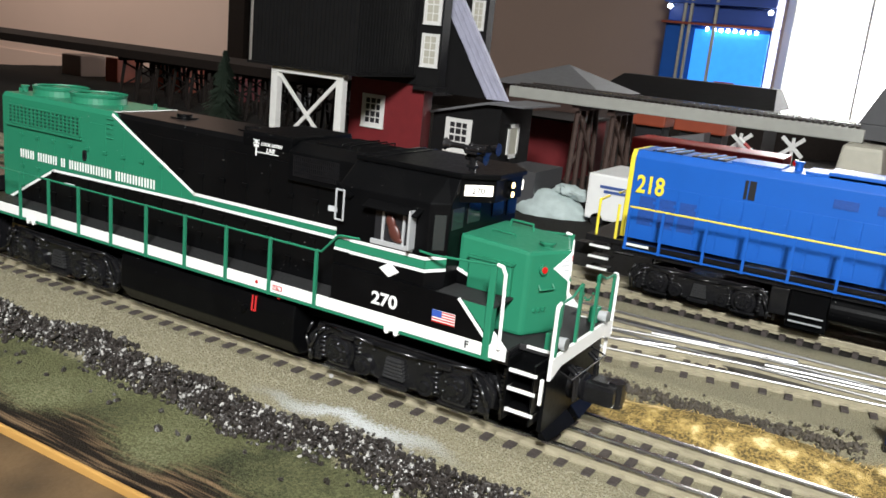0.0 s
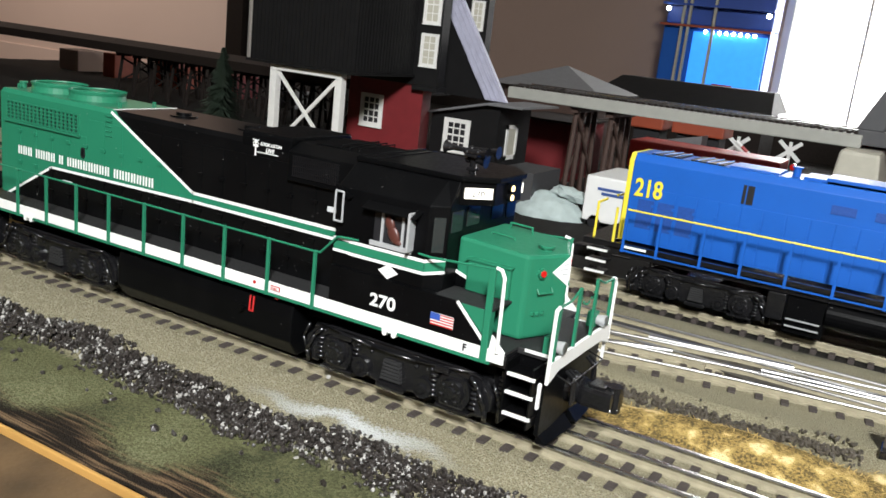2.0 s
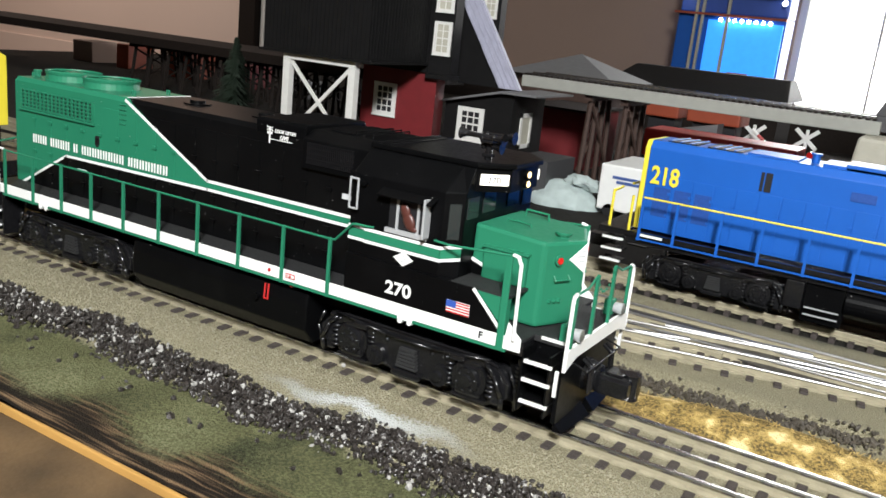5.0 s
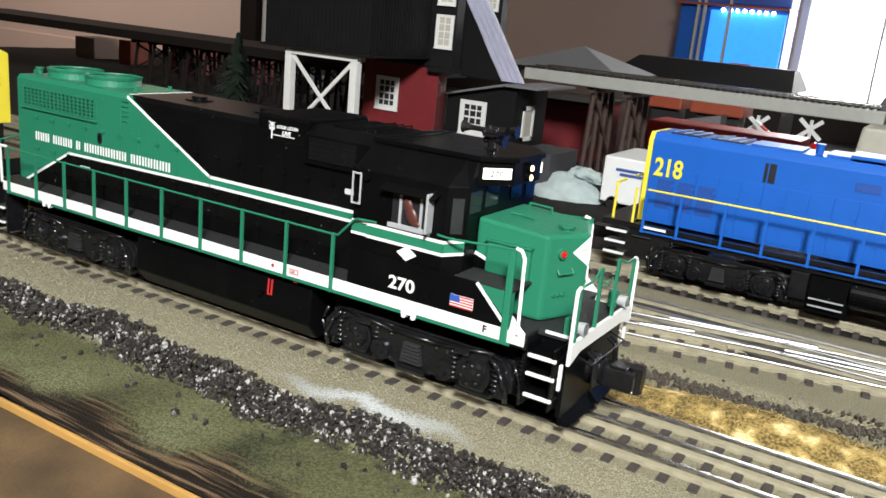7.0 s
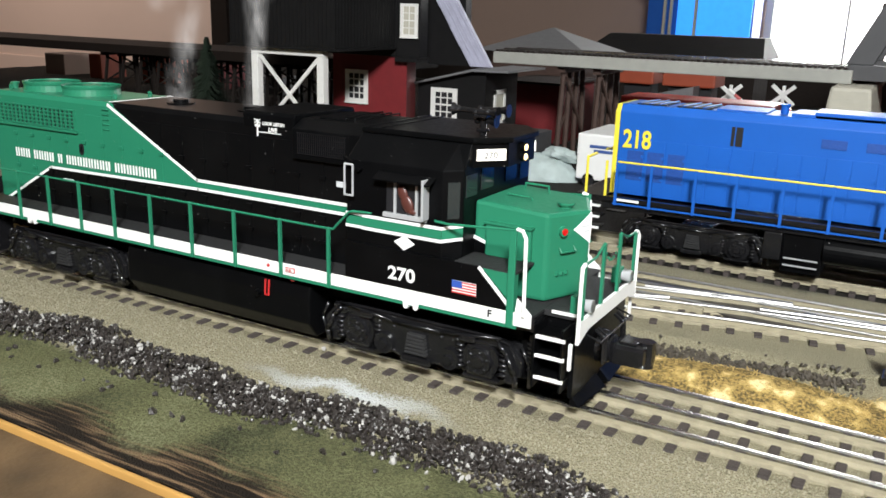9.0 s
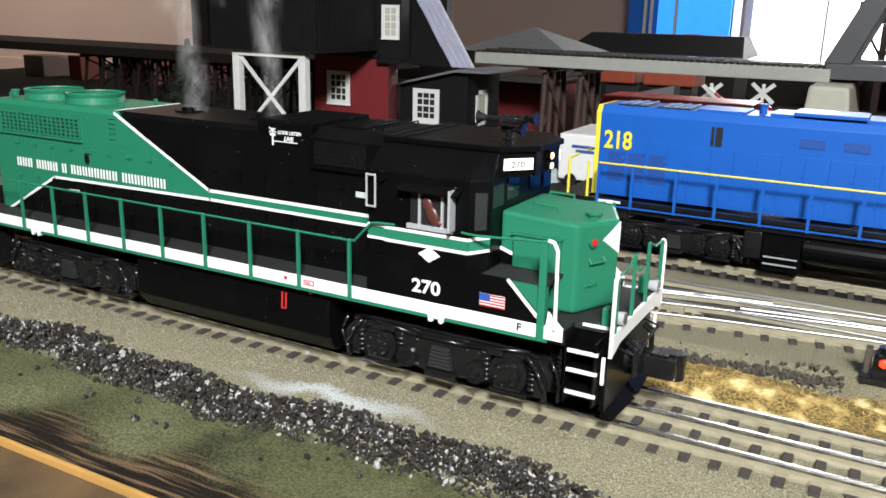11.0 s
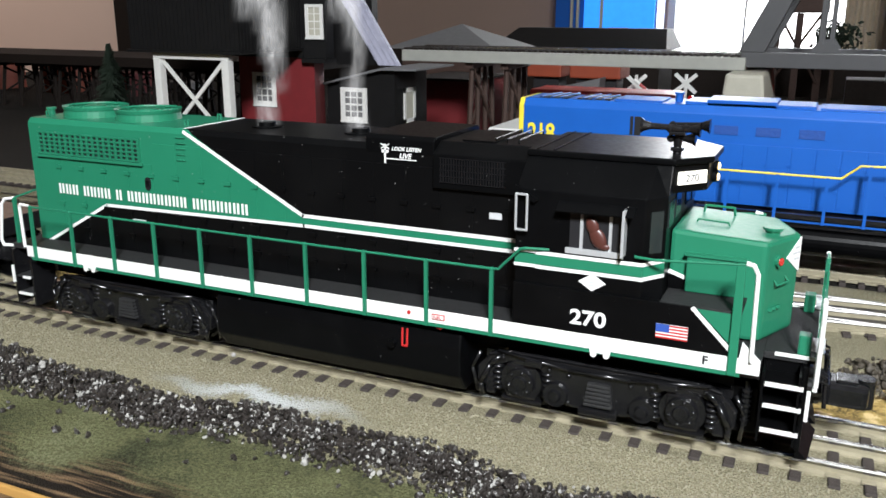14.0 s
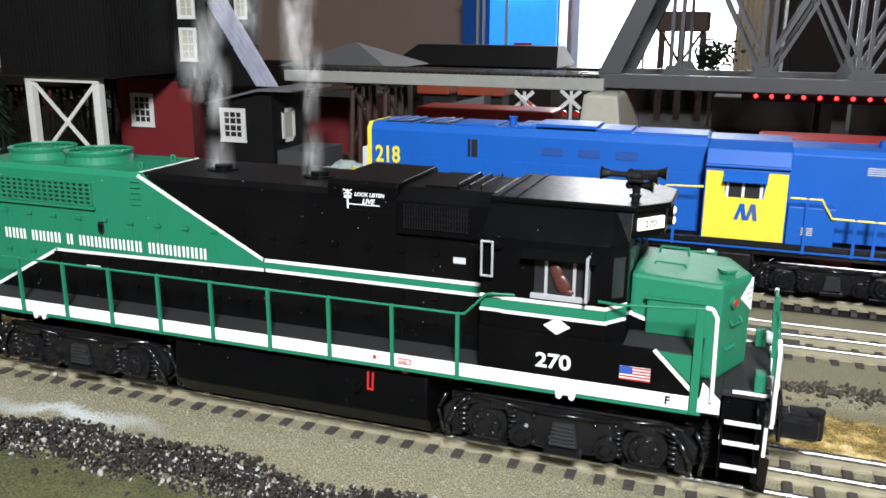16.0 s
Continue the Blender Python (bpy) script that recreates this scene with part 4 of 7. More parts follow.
        dm = part("white_diamond", b, M_WHITE, cab, "white diamond emblem with grey bars")
        b = bm_new()
        for z, h in ((0.0524, 0.0012), (0.0514, 0.0020), (0.0504, 0.0012)):
            box(b, 0.0046 - h, 0.0046 + h, min(y + s * 0.0004, y + s * 0.0005), max(y + s * 0.0004, y + s * 0.0005), z, z + 0.0004)
        part("bar", b, M_GREYBAR, dm)
    fb = bm_new()
    for c, r, q, lean in (((0.0040, -0.0323, 0.0690), 0.0024, (0.80, 0.38, 1.25), -22), ((0.0058, -0.0322, 0.0655), 0.0027, (0.85, 0.38, 1.35), -30), ((0.0078, -0.0322, 0.0630), 0.0015, (1.2, 0.5, 0.7), 0)):
        one = ball(bm_new(), (0, 0, 0), r, 3, sq=q)
        one.transform(Matrix.Translation(c) @ Matrix.Rotation(math.radians(lean), 4, "Y"))
        tmp = bpy.data.meshes.new("figure")
        one.to_mesh(tmp)
        one.free()
        fb.from_mesh(tmp)
        bpy.data.meshes.remove(tmp)
    part("figure", fb, M_BROWN, cab, "brown plain driver shape at the window", smooth=True)
    for s in (-1, 1):
        b = bm_new()
        box(b, 0.0244, 0.0249, min(s * 0.005, s * 0.014), max(s * 0.005, s * 0.014), 0.0700, 0.0775)
        part("front_window", b, M_DARKGLASS, cab)
        b = bm_new()
        box(b, 0.0244, 0.0249, min(s * 0.0175, s * 0.0250), max(s * 0.0175, s * 0.0250), 0.0690, 0.0765)
        part("front_window", b, M_DARKGLASS, cab)
    # battery box under the cab with number and flag
    for s in (-1, 1):
        ys = (min(s * 0.0300, s * 0.0325), max(s * 0.0300, s * 0.0325))
        bm = prism(bm_new(), [(-0.0203, 0.0350), (0.0475, 0.0350), (0.0440, 0.0395), (0.0345, 0.0484), (-0.0203, 0.0488)], "y", ys[0], ys[1], 0.0002)
        bx = part("battery_box", bm, M_BLACK, lo, "black side box with number and flag")
        bm = prism(bm_new(), [(0.0478, 0.0350), (0.0478, 0.0478), (0.0358, 0.0480), (0.0455, 0.0388)], "y", ys[0], ys[1])
        part("green_corner", bm, M_GREEN, bx)
        stripe("white_stripe", bx, [(0.0347, 0.0480), (0.0470, 0.0358)], 0.0012, s * 0.0326, M_WHITE)
        part("step_tread", box(bm_new(), 0.0250, 0.0480, min(s * 0.018, s * 0.0322), max(s * 0.018, s * 0.0322), 0.0478, 0.0486), M_TREAD, bx)
        # flag: red and white bars and a blue corner
        fl = part("flag", box(bm_new(), 0.0246, 0.0338, min(s * 0.0325, s * 0.0327), max(s * 0.0325, s * 0.0327), 0.0376, 0.0420), M_WHITE, bx, "small flag decal with red and white bars")
        b = bm_new()
        for k in range(5):
            box(b, 0.0246, 0.0338, min(s * 0.0326, s * 0.0328), max(s * 0.0326, s * 0.0328), 0.0376 + k * 0.00095, 0.03808 + k * 0.00095)
        part("red_bar", b, M_RED, fl)
        part("blue_corner", box(bm_new(), 0.0246, 0.0285, min(s * 0.0327, s * 0.0329), max(s * 0.0327, s * 0.0329), 0.0396, 0.0420), M_FLAGBLUE, fl)
        b = bm_new()
        for x in (-0.016, -0.005, 0.012, 0.028):
            for z in (0.0455, 0.0470):
                ball(b, (x, s * 0.0325, z), 0.0003, 1)
        part("rivets", b, M_BLACK, bx)
    words("number", "270", 0.0066, facing(-0.0016, -0.03255, 0.0379), M_WHITE, lo, width=1.14)
    words("letter", "F", 0.0036, facing(0.0384, -0.0329, 0.0317), M_INK, lo)
    words("slogan", "LOOK LISTEN", 0.0018, facing(-0.0694, -0.0199, 0.0848), M_WHITE, lo, 0.00005, 0.25)
    words("slogan", "LIVE", 0.0024, facing(-0.0665, -0.0199, 0.0823), M_WHITE, lo, 0.00005, 0.25)
    b = bm_new()
    box(b, -0.0722, -0.0716, -0.0199, -0.0197, 0.0802, 0.0868)
    box(b, -0.0716, -0.0600, -0.0199, -0.0197, 0.0817, 0.0820)
    for q in (-1, 1):
        prism(b, [(-0.0719 - 0.0016, 0.0858 - q * 0.0008), (-0.0719 + 0.0016, 0.0858 + q * 0.0008), (-0.0719 + 0.0016, 0.0862 + q * 0.0008), (-0.0719 - 0.0016, 0.0862 - q * 0.0008)], "y", -0.0199, -0.0197)
    box(b, -0.0732, -0.0706, -0.0199, -0.0197, 0.0838, 0.0848)
    part("crossing_emblem", b, M_WHITE, lo, "white crossing sign emblem")
    # railway name: one bar for each letter
    b = bm_new()
    x, z = -0.2270, 0.0560
    for n in (3, 4, 1, 8, 7):
        x = bar_word(b, x, z - 0.0001, n, 0.00384, 0.0042, -0.02)
    part("name_lettering", b, M_WHITE, lo, "white lettering drawn as bars")
    # sill decals
    fd = part("decal", box(bm_new(), -0.0482, -0.0436, -0.0331, -0.0328, 0.0319, 0.0338), M_RED, lo, "white fuel decal with a red border")
    part("field", box(bm_new(), -0.0479, -0.0439, -0.0332, -0.0331, 0.0322, 0.0335), M_WHITE, fd)
    words("decal_word", "FUEL", 0.0013, facing(-0.0476, -0.03325, 0.0324), M_RED, fd, 0.00004)
    part("decal", cyl(bm_new(), (-0.0567, -0.0328, 0.0330), (-0.0567, -0.0331, 0.0330), 0.0007, seg=10), M_RED, lo)
    part("decal", box(bm_new(), -0.0335, -0.0292, -0.0200, -0.0197, 0.0647, 0.0668), M_GREYBAR, lo, "small pale data plate")
    part("decal", box(bm_new(), -0.1750, -0.1690, -0.0331, -0.0322, 0.0520, 0.0528), M_GREYBAR, lo, "small pale plate on the handrail")
    # nose
    bm = bm_new()
    prism(bm, [(0.0246, -0.0178), (0.0522, -0.0178), (0.0604, 0.0), (0.0528, 0.0178), (0.0246, 0.0178)], "z", 0.0352, 0.0672, 0.0013)
    for v in bm.verts:
        if v.co.z > 0.06:
            v.co.z -= (v.co.x - 0.0246) * 0.05
    nose = part("nose", bm, M_GREEN, lo, "green short nose with bevelled corners")
    for s in (-1, 1):
        stripe("white_stripe", nose, [(0.0250, 0.0540), (0.0310, 0.0520), (0.0370, 0.0478)], 0.0012, s * 0.0180, M_WHITE)
        bm = prism(bm_new(), [(0.0247, 0.0480), (0.0247, 0.0535), (0.0305, 0.0515), (0.0360, 0.0480)], "y", min(s * 0.0177, s * 0.0179), max(s * 0.0177, s * 0.0179))
        part("black_panel", bm, M_BLACK, nose)
        part("side_locker", box(bm_new(), 0.0300, 0.0470, min(s * 0.0176, s * 0.0200), max(s * 0.0176, s * 0.0200), 0.0487, 0.0600, 0.0006), M_GREEN, nose)
        part("locker_lip", box(bm_new(), 0.0295, 0.0475, min(s * 0.0176, s * 0.0206), max(s * 0.0176, s * 0.0206), 0.0600, 0.0606), M_GREEN, nose)
        # marker lamp on the bevelled corner
        nrm = Vector((0.0178, s * 0.0082, 0)).normalized()
        c = Vector((0.0550, s * 0.0118, 0.0592))
        b = cyl(bm_new(), c - nrm * 0.0004, c + nrm * 0.0010, 0.0019, seg=18)
        ml = part("marker_lamp", b, M_GREEN, nose)
        part("lens", cyl(bm_new(), c + nrm * 0.0010, c + nrm * 0.0014, 0.0012, seg=16), M_DARKRED, ml, "red marker lens")
        b = bm_new()
        u = Vector((0.0082, -s * 0.0178, 0)).normalized()
        for z in (0.0525,):
            p0, p1 = c + u * -0.0010, c + u * 0.0055
            p0.z = p1.z = z
            tube(b, [p0 + Vector((0, 0, 0.001)), p0 + nrm * 0.0012 + Vector((0, 0, -0.0005)), p1 + nrm * 0.0012 + Vector((0, 0, -0.0005)), p1 + Vector((0, 0, 0.001))], 0.0003, 6)
        part("grab_iron", b, M_GREEN, nose)
        b = bm_new()
        for k in range(3):
            q = c + u * (-0.002 + 0.0022 * k)
            box(b, q.x - 0.0006, q.x + 0.0009, q.y - 0.0006, q.y + 0.0006, 0.0440, 0.0450)
        part("latch", b, M_GREEN, nose)
    bm = bm_new()
    tip, low, sd = (0.0607, 0.0, 0.0645), (0.0607, 0.0, 0.0535), 0.0072
    for s in (-1, 1):
        side = (0.0607 - sd * 0.46, s * sd, 0.0590)
        fr = [bm.verts.new(p) for p in (tip, low, side)]
        bk = [bm.verts.new((p[0] - 0.0006, p[1], p[2])) for p in (tip, low, side)]
        bm.faces.new(fr)
        bm.faces.new(bk)
        for i in range(3):
            bm.faces.new((fr[i], fr[(i + 1) % 3], bk[(i + 1) % 3], bk[i]))
    bmesh.ops.recalc_face_normals(bm, faces=bm.faces)
    dm = part("white_diamond", bm, M_WHITE, nose, "white diamond emblem")
    for s in (-1, 1):
        b = bm_new()
        for z, h in ((0.0613, 0.0022), (0.0596, 0.0034), (0.0578, 0.0022)):
            n2 = Vector((0.0178, s * 0.0082, 0)).normalized() * 0.0002
            q = [Vector((0.0607 - k * 0.46, s * k, z + e)) + n2 for k, e in ((0.0008, 0), (0.0008 + h, 0), (0.0008 + h, 0.0006), (0.0008, 0.0006))]
            v0, v1 = [b.verts.new(p) for p in q], [b.verts.new(p - n2) for p in q]
            b.faces.new(v0)
            b.faces.new(v1)
            for i in range(4):
                b.faces.new((v0[i], v0[(i + 1) % 4], v1[(i + 1) % 4], v1[i]))
        bmesh.ops.recalc_face_normals(b, faces=b.faces)
        part("bar", b, M_GREYBAR, dm)
    b = cyl(bm_new(), (0.0525, -0.004, 0.0650), (0.0525, -0.004, 0.0668), 0.0022, seg=16)
    cyl(b, (0.0525, -0.004, 0.0668), (0.0525, -0.004, 0.0676), 0.0030, seg=16)
    part("sand_filler", b, M_GREEN, nose)
    b = bm_new()
    tube(b, [(0.0300, 0.0110, 0.0665), (0.0305, 0.0110, 0.0692), (0.0395, 0.0110, 0.0690), (0.0400, 0.0110, 0.0655)], 0.0004, 6)
    tube(b, [(0.0300, -0.0040, 0.0668), (0.0305, -0.0040, 0.0678), (0.0395, -0.0040, 0.0674), (0.0400, -0.0040, 0.0660)], 0.0003, 6)
    part("grab_iron", b, M_GREEN, nose)
    # front platform, end plate and steps
    part("front_platform", box(bm_new(), 0.0545, 0.0684, -0.0225, 0.0225, 0.0325, 0.0347, 0.0003), M_TREAD, lo)
    part("end_plate", prism(bm_new(), [(-0.0290, 0.0270), (-0.0285, 0.0345), (-0.0150, 0.0352), (0.0150, 0.0352), (0.0285, 0.0345), (0.0290, 0.0270), (0.0200, 0.0300), (-0.0200, 0.0300)], "x", 0.0685, 0.0697), M_WHITE, lo, "white front end plate")
    pl = part("pilot", box(bm_new(), 0.0655, 0.0672, -0.0250, 0.0250, 0.0060, 0.0324, 0.0003), M_BLACK, lo, "glossy black pilot with a small plow")
    for e in (-1, 1):
        bm = bm_new()
        q = [(0.0660, e * 0.0235, 0.0026), (0.0660, e * 0.0235, 0.0064), (0.0672, e * 0.0020, 0.0072), (0.0712, e * 0.0020, 0.0030), (0.0695, e * 0.0235, 0.0028)]
        v = [bm.verts.new(p) for p in q] + [bm.verts.new((0.0660, e * 0.0020, 0.0026))]
        for f in ((0, 4, 1), (4, 3, 2, 1), (0, 5, 3, 4), (2, 3, 5), (0, 1, 2, 5)):
            bm.faces.new([v[i] for i in f])
        bmesh.ops.recalc_face_normals(bm, faces=bm.faces)
        part("plow", bm, M_BLACK, pl)
    for s in (-1, 1):
        b = box(bm_new(), 0.0462, 0.0548, min(s * 0.0150, s * 0.0215), max(s * 0.0150, s * 0.0215), 0.0070, 0.0300, 0.0008)
        sb = part("sand_box", b, M_BLACK, lo)
        b = bm_new()
        for k in range(7):
            cyl(b, (0.0512, s * 0.0236, 0.0120 + k * 0.0016), (0.0512, s * 0.0236, 0.0128 + k * 0.0016), 0.0016, seg=14)
        cyl(b, (0.0512, s * 0.0236, 0.0105), (0.0512, s * 0.0236, 0.0250), 0.0009, seg=10)
        part("spring", b, M_FRAME, sb)
        st = part("step_well", box(bm_new(), 0.0550, 0.0654, min(s * 0.0195, s * 0.0215), max(s * 0.0195, s * 0.0215), 0.0085, 0.0324), M_BLACK, lo, "black corner steps with white edges")
        for x in (0.0550, 0.0648):
            part("step_side", box(bm_new(), x, x + 0.0006, min(s * 0.0200, s * 0.0318), max(s * 0.0200, s * 0.0318), 0.0100, 0.0318), M_BLACK, st)
        for z in (0.0135, 0.0212, 0.0278):
            part("tread", box(bm_new(), 0.0556, 0.0660, min(s * 0.0215, s * 0.0312), max(s * 0.0215, s * 0.0312), z, z + 0.0007), M_BLACK, st)
            part("step_edge", box(bm_new(), 0.0560, 0.0662, min(s * 0.0313, s * 0.0322), max(s * 0.0313, s * 0.0322), z, z + 0.0011), M_WHITE, st)
        part("step_edge", box(bm_new(), 0.0575, 0.0684, min(s * 0.0226, s * 0.0232), max(s * 0.0226, s * 0.0232), 0.0340, 0.0350), M_WHITE, st)
        part("edge_strip", box(bm_new(), 0.0672, 0.0682, min(s * 0.0300, s * 0.0312), max(s * 0.0300, s * 0.0312), 0.0185, 0.0275), M_WHITE, st)
    b = cyl(bm_new(), (0.0672, 0, 0.0172), (0.0712, 0, 0.0170), 0.0062, 0.0056, 24)
    cyl(b, (0.0708, 0, 0.0170), (0.0724, 0, 0.0170), 0.0050, seg=24)
    box(b, 0.0720, 0.0848, -0.0050, 0.0050, 0.0128, 0.0208, 0.0018)
    box(b, 0.0752, 0.0815, -0.0036, 0.0036, 0.0206, 0.0215, 0.0004)
    cyl(b, (0.0836, 0.0012, 0.0122), (0.0836, 0.0012, 0.0216), 0.0030, seg=18)
    cp = part("coupler", b, M_FRAME, lo, "glossy black knuckle coupler")
    part("knuckle", box(bm_new(), 0.0838, 0.0864, -0.0010, 0.0046, 0.0132, 0.0208, 0.0010), M_FRAME, cp)
    b = bm_new()
    tube(b, [(0.0672, -0.0160, 0.0262), (0.0728, -0.0160, 0.0244), (0.0728, 0.0160, 0.0244), (0.0672, 0.0160, 0.0262)], 0.0004, 6)
    part("uncoupling_lever", b, M_FRAME, lo)
    for y in (-0.011, -0.0085, 0.0085, 0.011):
        part("air_hose", tube(bm_new(), [(0.0690, y, 0.0265), (0.0720, y, 0.0245), (0.0725, y * 1.05, 0.0150)], 0.0007, 6), M_FRAME, lo)
    for s in (-1, 1):
        b = cyl(bm_new(), (0.0670, s * 0.0200, 0.0378), (0.0705, s * 0.0200, 0.0378), 0.0019, 0.0023, 16)
        dl = part("ditch_light", b, M_SILVER, lo)
        part("lens", cyl(bm_new(), (0.0705, s * 0.0200, 0.0378), (0.0708, s * 0.0200, 0.0378), 0.0019, seg=16), M_GLASS, dl)
    # handrails
    xs = [-0.2300, -0.2080, -0.1864, -0.1650, -0.1430, -0.1203, -0.0968, -0.0734, -0.0501, -0.0272]
    for s in (-1, 1):
        for x in xs:
            b = box(bm_new(), x - 0.0006, x + 0.0006, min(s * 0.0328, s * 0.0338), max(s * 0.0328, s * 0.0338), 0.0296, 0.0522)
            ball(b, (x, s * 0.0333, 0.0520), 0.0009, 1)
            part("handrail_post", b, M_GREEN, lo)
        b = tube(bm_new(), [(-0.2300, s * 0.0333, 0.0522), (-0.0272, s * 0.0333, 0.0522), (-0.0250, s * 0.0333, 0.0524), (-0.0180, s * 0.0333, 0.0597), (-0.0160, s * 0.0333, 0.0602), (-0.0090, s * 0.0322, 0.0602)], 0.00045, 8)
        part("handrail", b, M_GREEN, lo)
        b = box(bm_new(), 0.0455, 0.0480, min(s * 0.0326, s * 0.0336), max(s * 0.0326, s * 0.0336), 0.0296, 0.0630, 0.0003)
        part("handrail_post", b, M_GREEN, lo)
        b = tube(bm_new(), [(0.0170, s * 0.0322, 0.0612), (0.0230, s * 0.0333, 0.0612), (0.0440, s * 0.0333, 0.0627), (0.0480, s * 0.0333, 0.0630)], 0.00045, 8)
        part("handrail", b, M_GREEN, lo)
        k = 0.0035 if s > 0 else 0.0
        b = tube(bm_new(), [(0.0480 - k, s * 0.0333, 0.0634), (0.0500 - k, s * 0.0333, 0.0630), (0.0513 - k, s * 0.0333, 0.0605), (0.0518 - k, s * 0.0333, 0.0345)], 0.00065, 8)
        part("grab_rail", b, M_WHITE, lo)
        part("sill_corner", prism(bm_new(), [(0.0484, 0.0350), (0.0543, 0.0350), (0.0530, 0.0362), (0.0490, 0.0400)], "y", min(s * 0.0321, s * 0.0328), max(s * 0.0321, s * 0.0328)), M_WHITE, lo)
        # front corner rails
        b = tube(bm_new(), [(0.0692, s * 0.0290, 0.0285), (0.0692, s * 0.0290, 0.0510), (0.0690, s * 0.0282, 0.0528), (0.0690, s * 0.0260, 0.0535)], 0.0007, 8)
        part("grab_rail", b, M_WHITE, lo)
        b = box(bm_new(), 0.0685, 0.0695, min(s * 0.0252, s * 0.0264), max(s * 0.0252, s * 0.0264), 0.0345, 0.0532)
        box(b, 0.0685, 0.0695, min(s * 0.0075, s * 0.0090), max(s * 0.0075, s * 0.0090), 0.0350, 0.0565)
        tube(b, [(0.0690, s * 0.0258, 0.0533), (0.0690, s * 0.0160, 0.0535), (0.0690, s * 0.0083, 0.0565)], 0.00045, 8)
        part("end_rail", b, M_GREEN, lo)
        part("light_bracket", box(bm_new(), 0.0634, 0.0668, min(s * 0.0178, s * 0.0224), max(s * 0.0178, s * 0.0224), 0.0348, 0.0408, 0.0005), M_GREEN, lo)
        # rear end rails and steps
        b = tube(bm_new(), [(-0.2360, s * 0.0330, 0.0345), (-0.2360, s * 0.0333, 0.0520), (-0.2352, s * 0.0333, 0.0528), (-0.2310, s * 0.0333, 0.0528)], 0.00065, 8)
        part("grab_rail", b, M_WHITE, lo)
        b = tube(bm_new(), [(-0.2446, s * 0.0285, 0.0538), (-0.2485, s * 0.0300, 0.0533), (-0.2500, s * 0.0305, 0.0510), (-0.2530, s * 0.0305, 0.0350), (-0.2525, s * 0.0300, 0.0328), (-0.2478, s * 0.0285, 0.0328)], 0.00065, 8)
        part("grab_rail", b, M_WHITE, lo)
        b = box(bm_new(), -0.2452, -0.2440, min(s * 0.0278, s * 0.0292), max(s * 0.0278, s * 0.0292), 0.0345, 0.0540)
        box(b, -0.2452, -0.2440, min(s * 0.0125, s * 0.0137), max(s * 0.0125, s * 0.0137), 0.0345, 0.0560)
        tube(b, [(-0.2446, s * 0.0285, 0.0538), (-0.2446, s * 0.0131, 0.0558)], 0.00045, 8)
        part("end_rail", b, M_GREEN, lo)
        for z in (0.0125, 0.0200):
            part("rear_step", box(bm_new(), -0.2450, -0.2365, min(s * 0.0200, s * 0.0315), max(s * 0.0200, s * 0.0315), z, z + 0.0009), M_TREAD, lo)
            part("step_edge", box(bm_new(), -0.2445 + (z - 0.0125) * 0.5, -0.2368, min(s * 0.0316, s * 0.0324), max(s * 0.0316, s * 0.0324), z, z + 0.0010), M_WHITE, lo)
        part("rear_step_side", box(bm_new(), -0.2364, -0.2356, min(s * 0.0200, s * 0.0315), max(s * 0.0200, s * 0.0315), 0.0080, 0.0284), M_FRAME, lo)
        part("rear_step_side", box(bm_new(), -0.2466, -0.2458, min(s * 0.0200, s * 0.0315), max(s * 0.0200, s * 0.0315), 0.0080, 0.0320), M_FRAME, lo)
        part("edge_strip", box(bm_new(), -0.2470, -0.2461, min(s * 0.0316, s * 0.0324), max(s * 0.0316, s * 0.0324), 0.0175, 0.0250), M_WHITE, lo)
    b = bm_new()
    for k in range(9):
        q = -0.0081 + k * 0.002
        ball(b, (0.0690, q, 0.0530 - 0.006 * (1 - ((q) / 0.0081) ** 2) + 0.002), 0.0006, 1, sq=(0.6, 1.4, 1))
    part("safety_chain", b, M_GREEN, lo)
    part("rear_platform", box(bm_new(), -0.2470, -0.2362, -0.0300, 0.0300, 0.0322, 0.0345, 0.0003), M_TREAD, lo)
    part("rear_coupler", box(bm_new(), -0.2745, -0.2462, -0.0050, 0.0050, 0.0140, 0.0220, 0.0010), M_FRAME, lo)
    # fuel tank, reservoirs and fittings
    bm = prism(bm_new(), [(-0.0295, 0.0265), (-0.0305, 0.0215), (-0.0305, 0.0115), (-0.0255, 0.0050), (0.0255, 0.0050), (0.0305, 0.0115), (0.0305, 0.0215), (0.0295, 0.0265)], "x", -0.1400, -0.0388, 0.0008)
    tank = part("fuel_tank", bm, M_BLACK, lo)
    for s in (-1, 1):
        b = tube(bm_new(), [(-0.0602, s * 0.0308, 0.0262), (-0.0602, s * 0.0313, 0.0200), (-0.0584, s * 0.0313, 0.0200), (-0.0584, s * 0.0308, 0.0262)], 0.0004, 6)
        part("fuel_gauge", b, M_RED, tank, "small red fuel gauge bracket")
        part("filler_cap", ball(bm_new(), (-0.0462, s * 0.0313, 0.0285), 0.0011, 1, sq=(1.3, 0.6, 0.7)), M_RED, tank)
        b = cyl(bm_new(), (-0.0640, s * 0.0300, 0.0200), (-0.0640, s * 0.0325, 0.0200), 0.0014, seg=12)
        part("fuel_pipe", b, M_BLACK, tank)
    truck(lo, 0.0072)
    truck(lo, -0.1888)
    # horn on the cab
    hx, hy = 0.0236, -0.0125
    hb = cyl(bm_new(), (hx, hy, 0.0885), (hx, hy, 0.0958), 0.0013, seg=12)
    box(hb, hx - 0.0024, hx + 0.0024, hy - 0.0030, hy + 0.0030, 0.0950, 0.0960, 0.0003)
    box(hb, hx - 0.0018, hx + 0.0018, hy - 0.0016, hy + 0.0016, 0.0900, 0.0912, 0.0003)
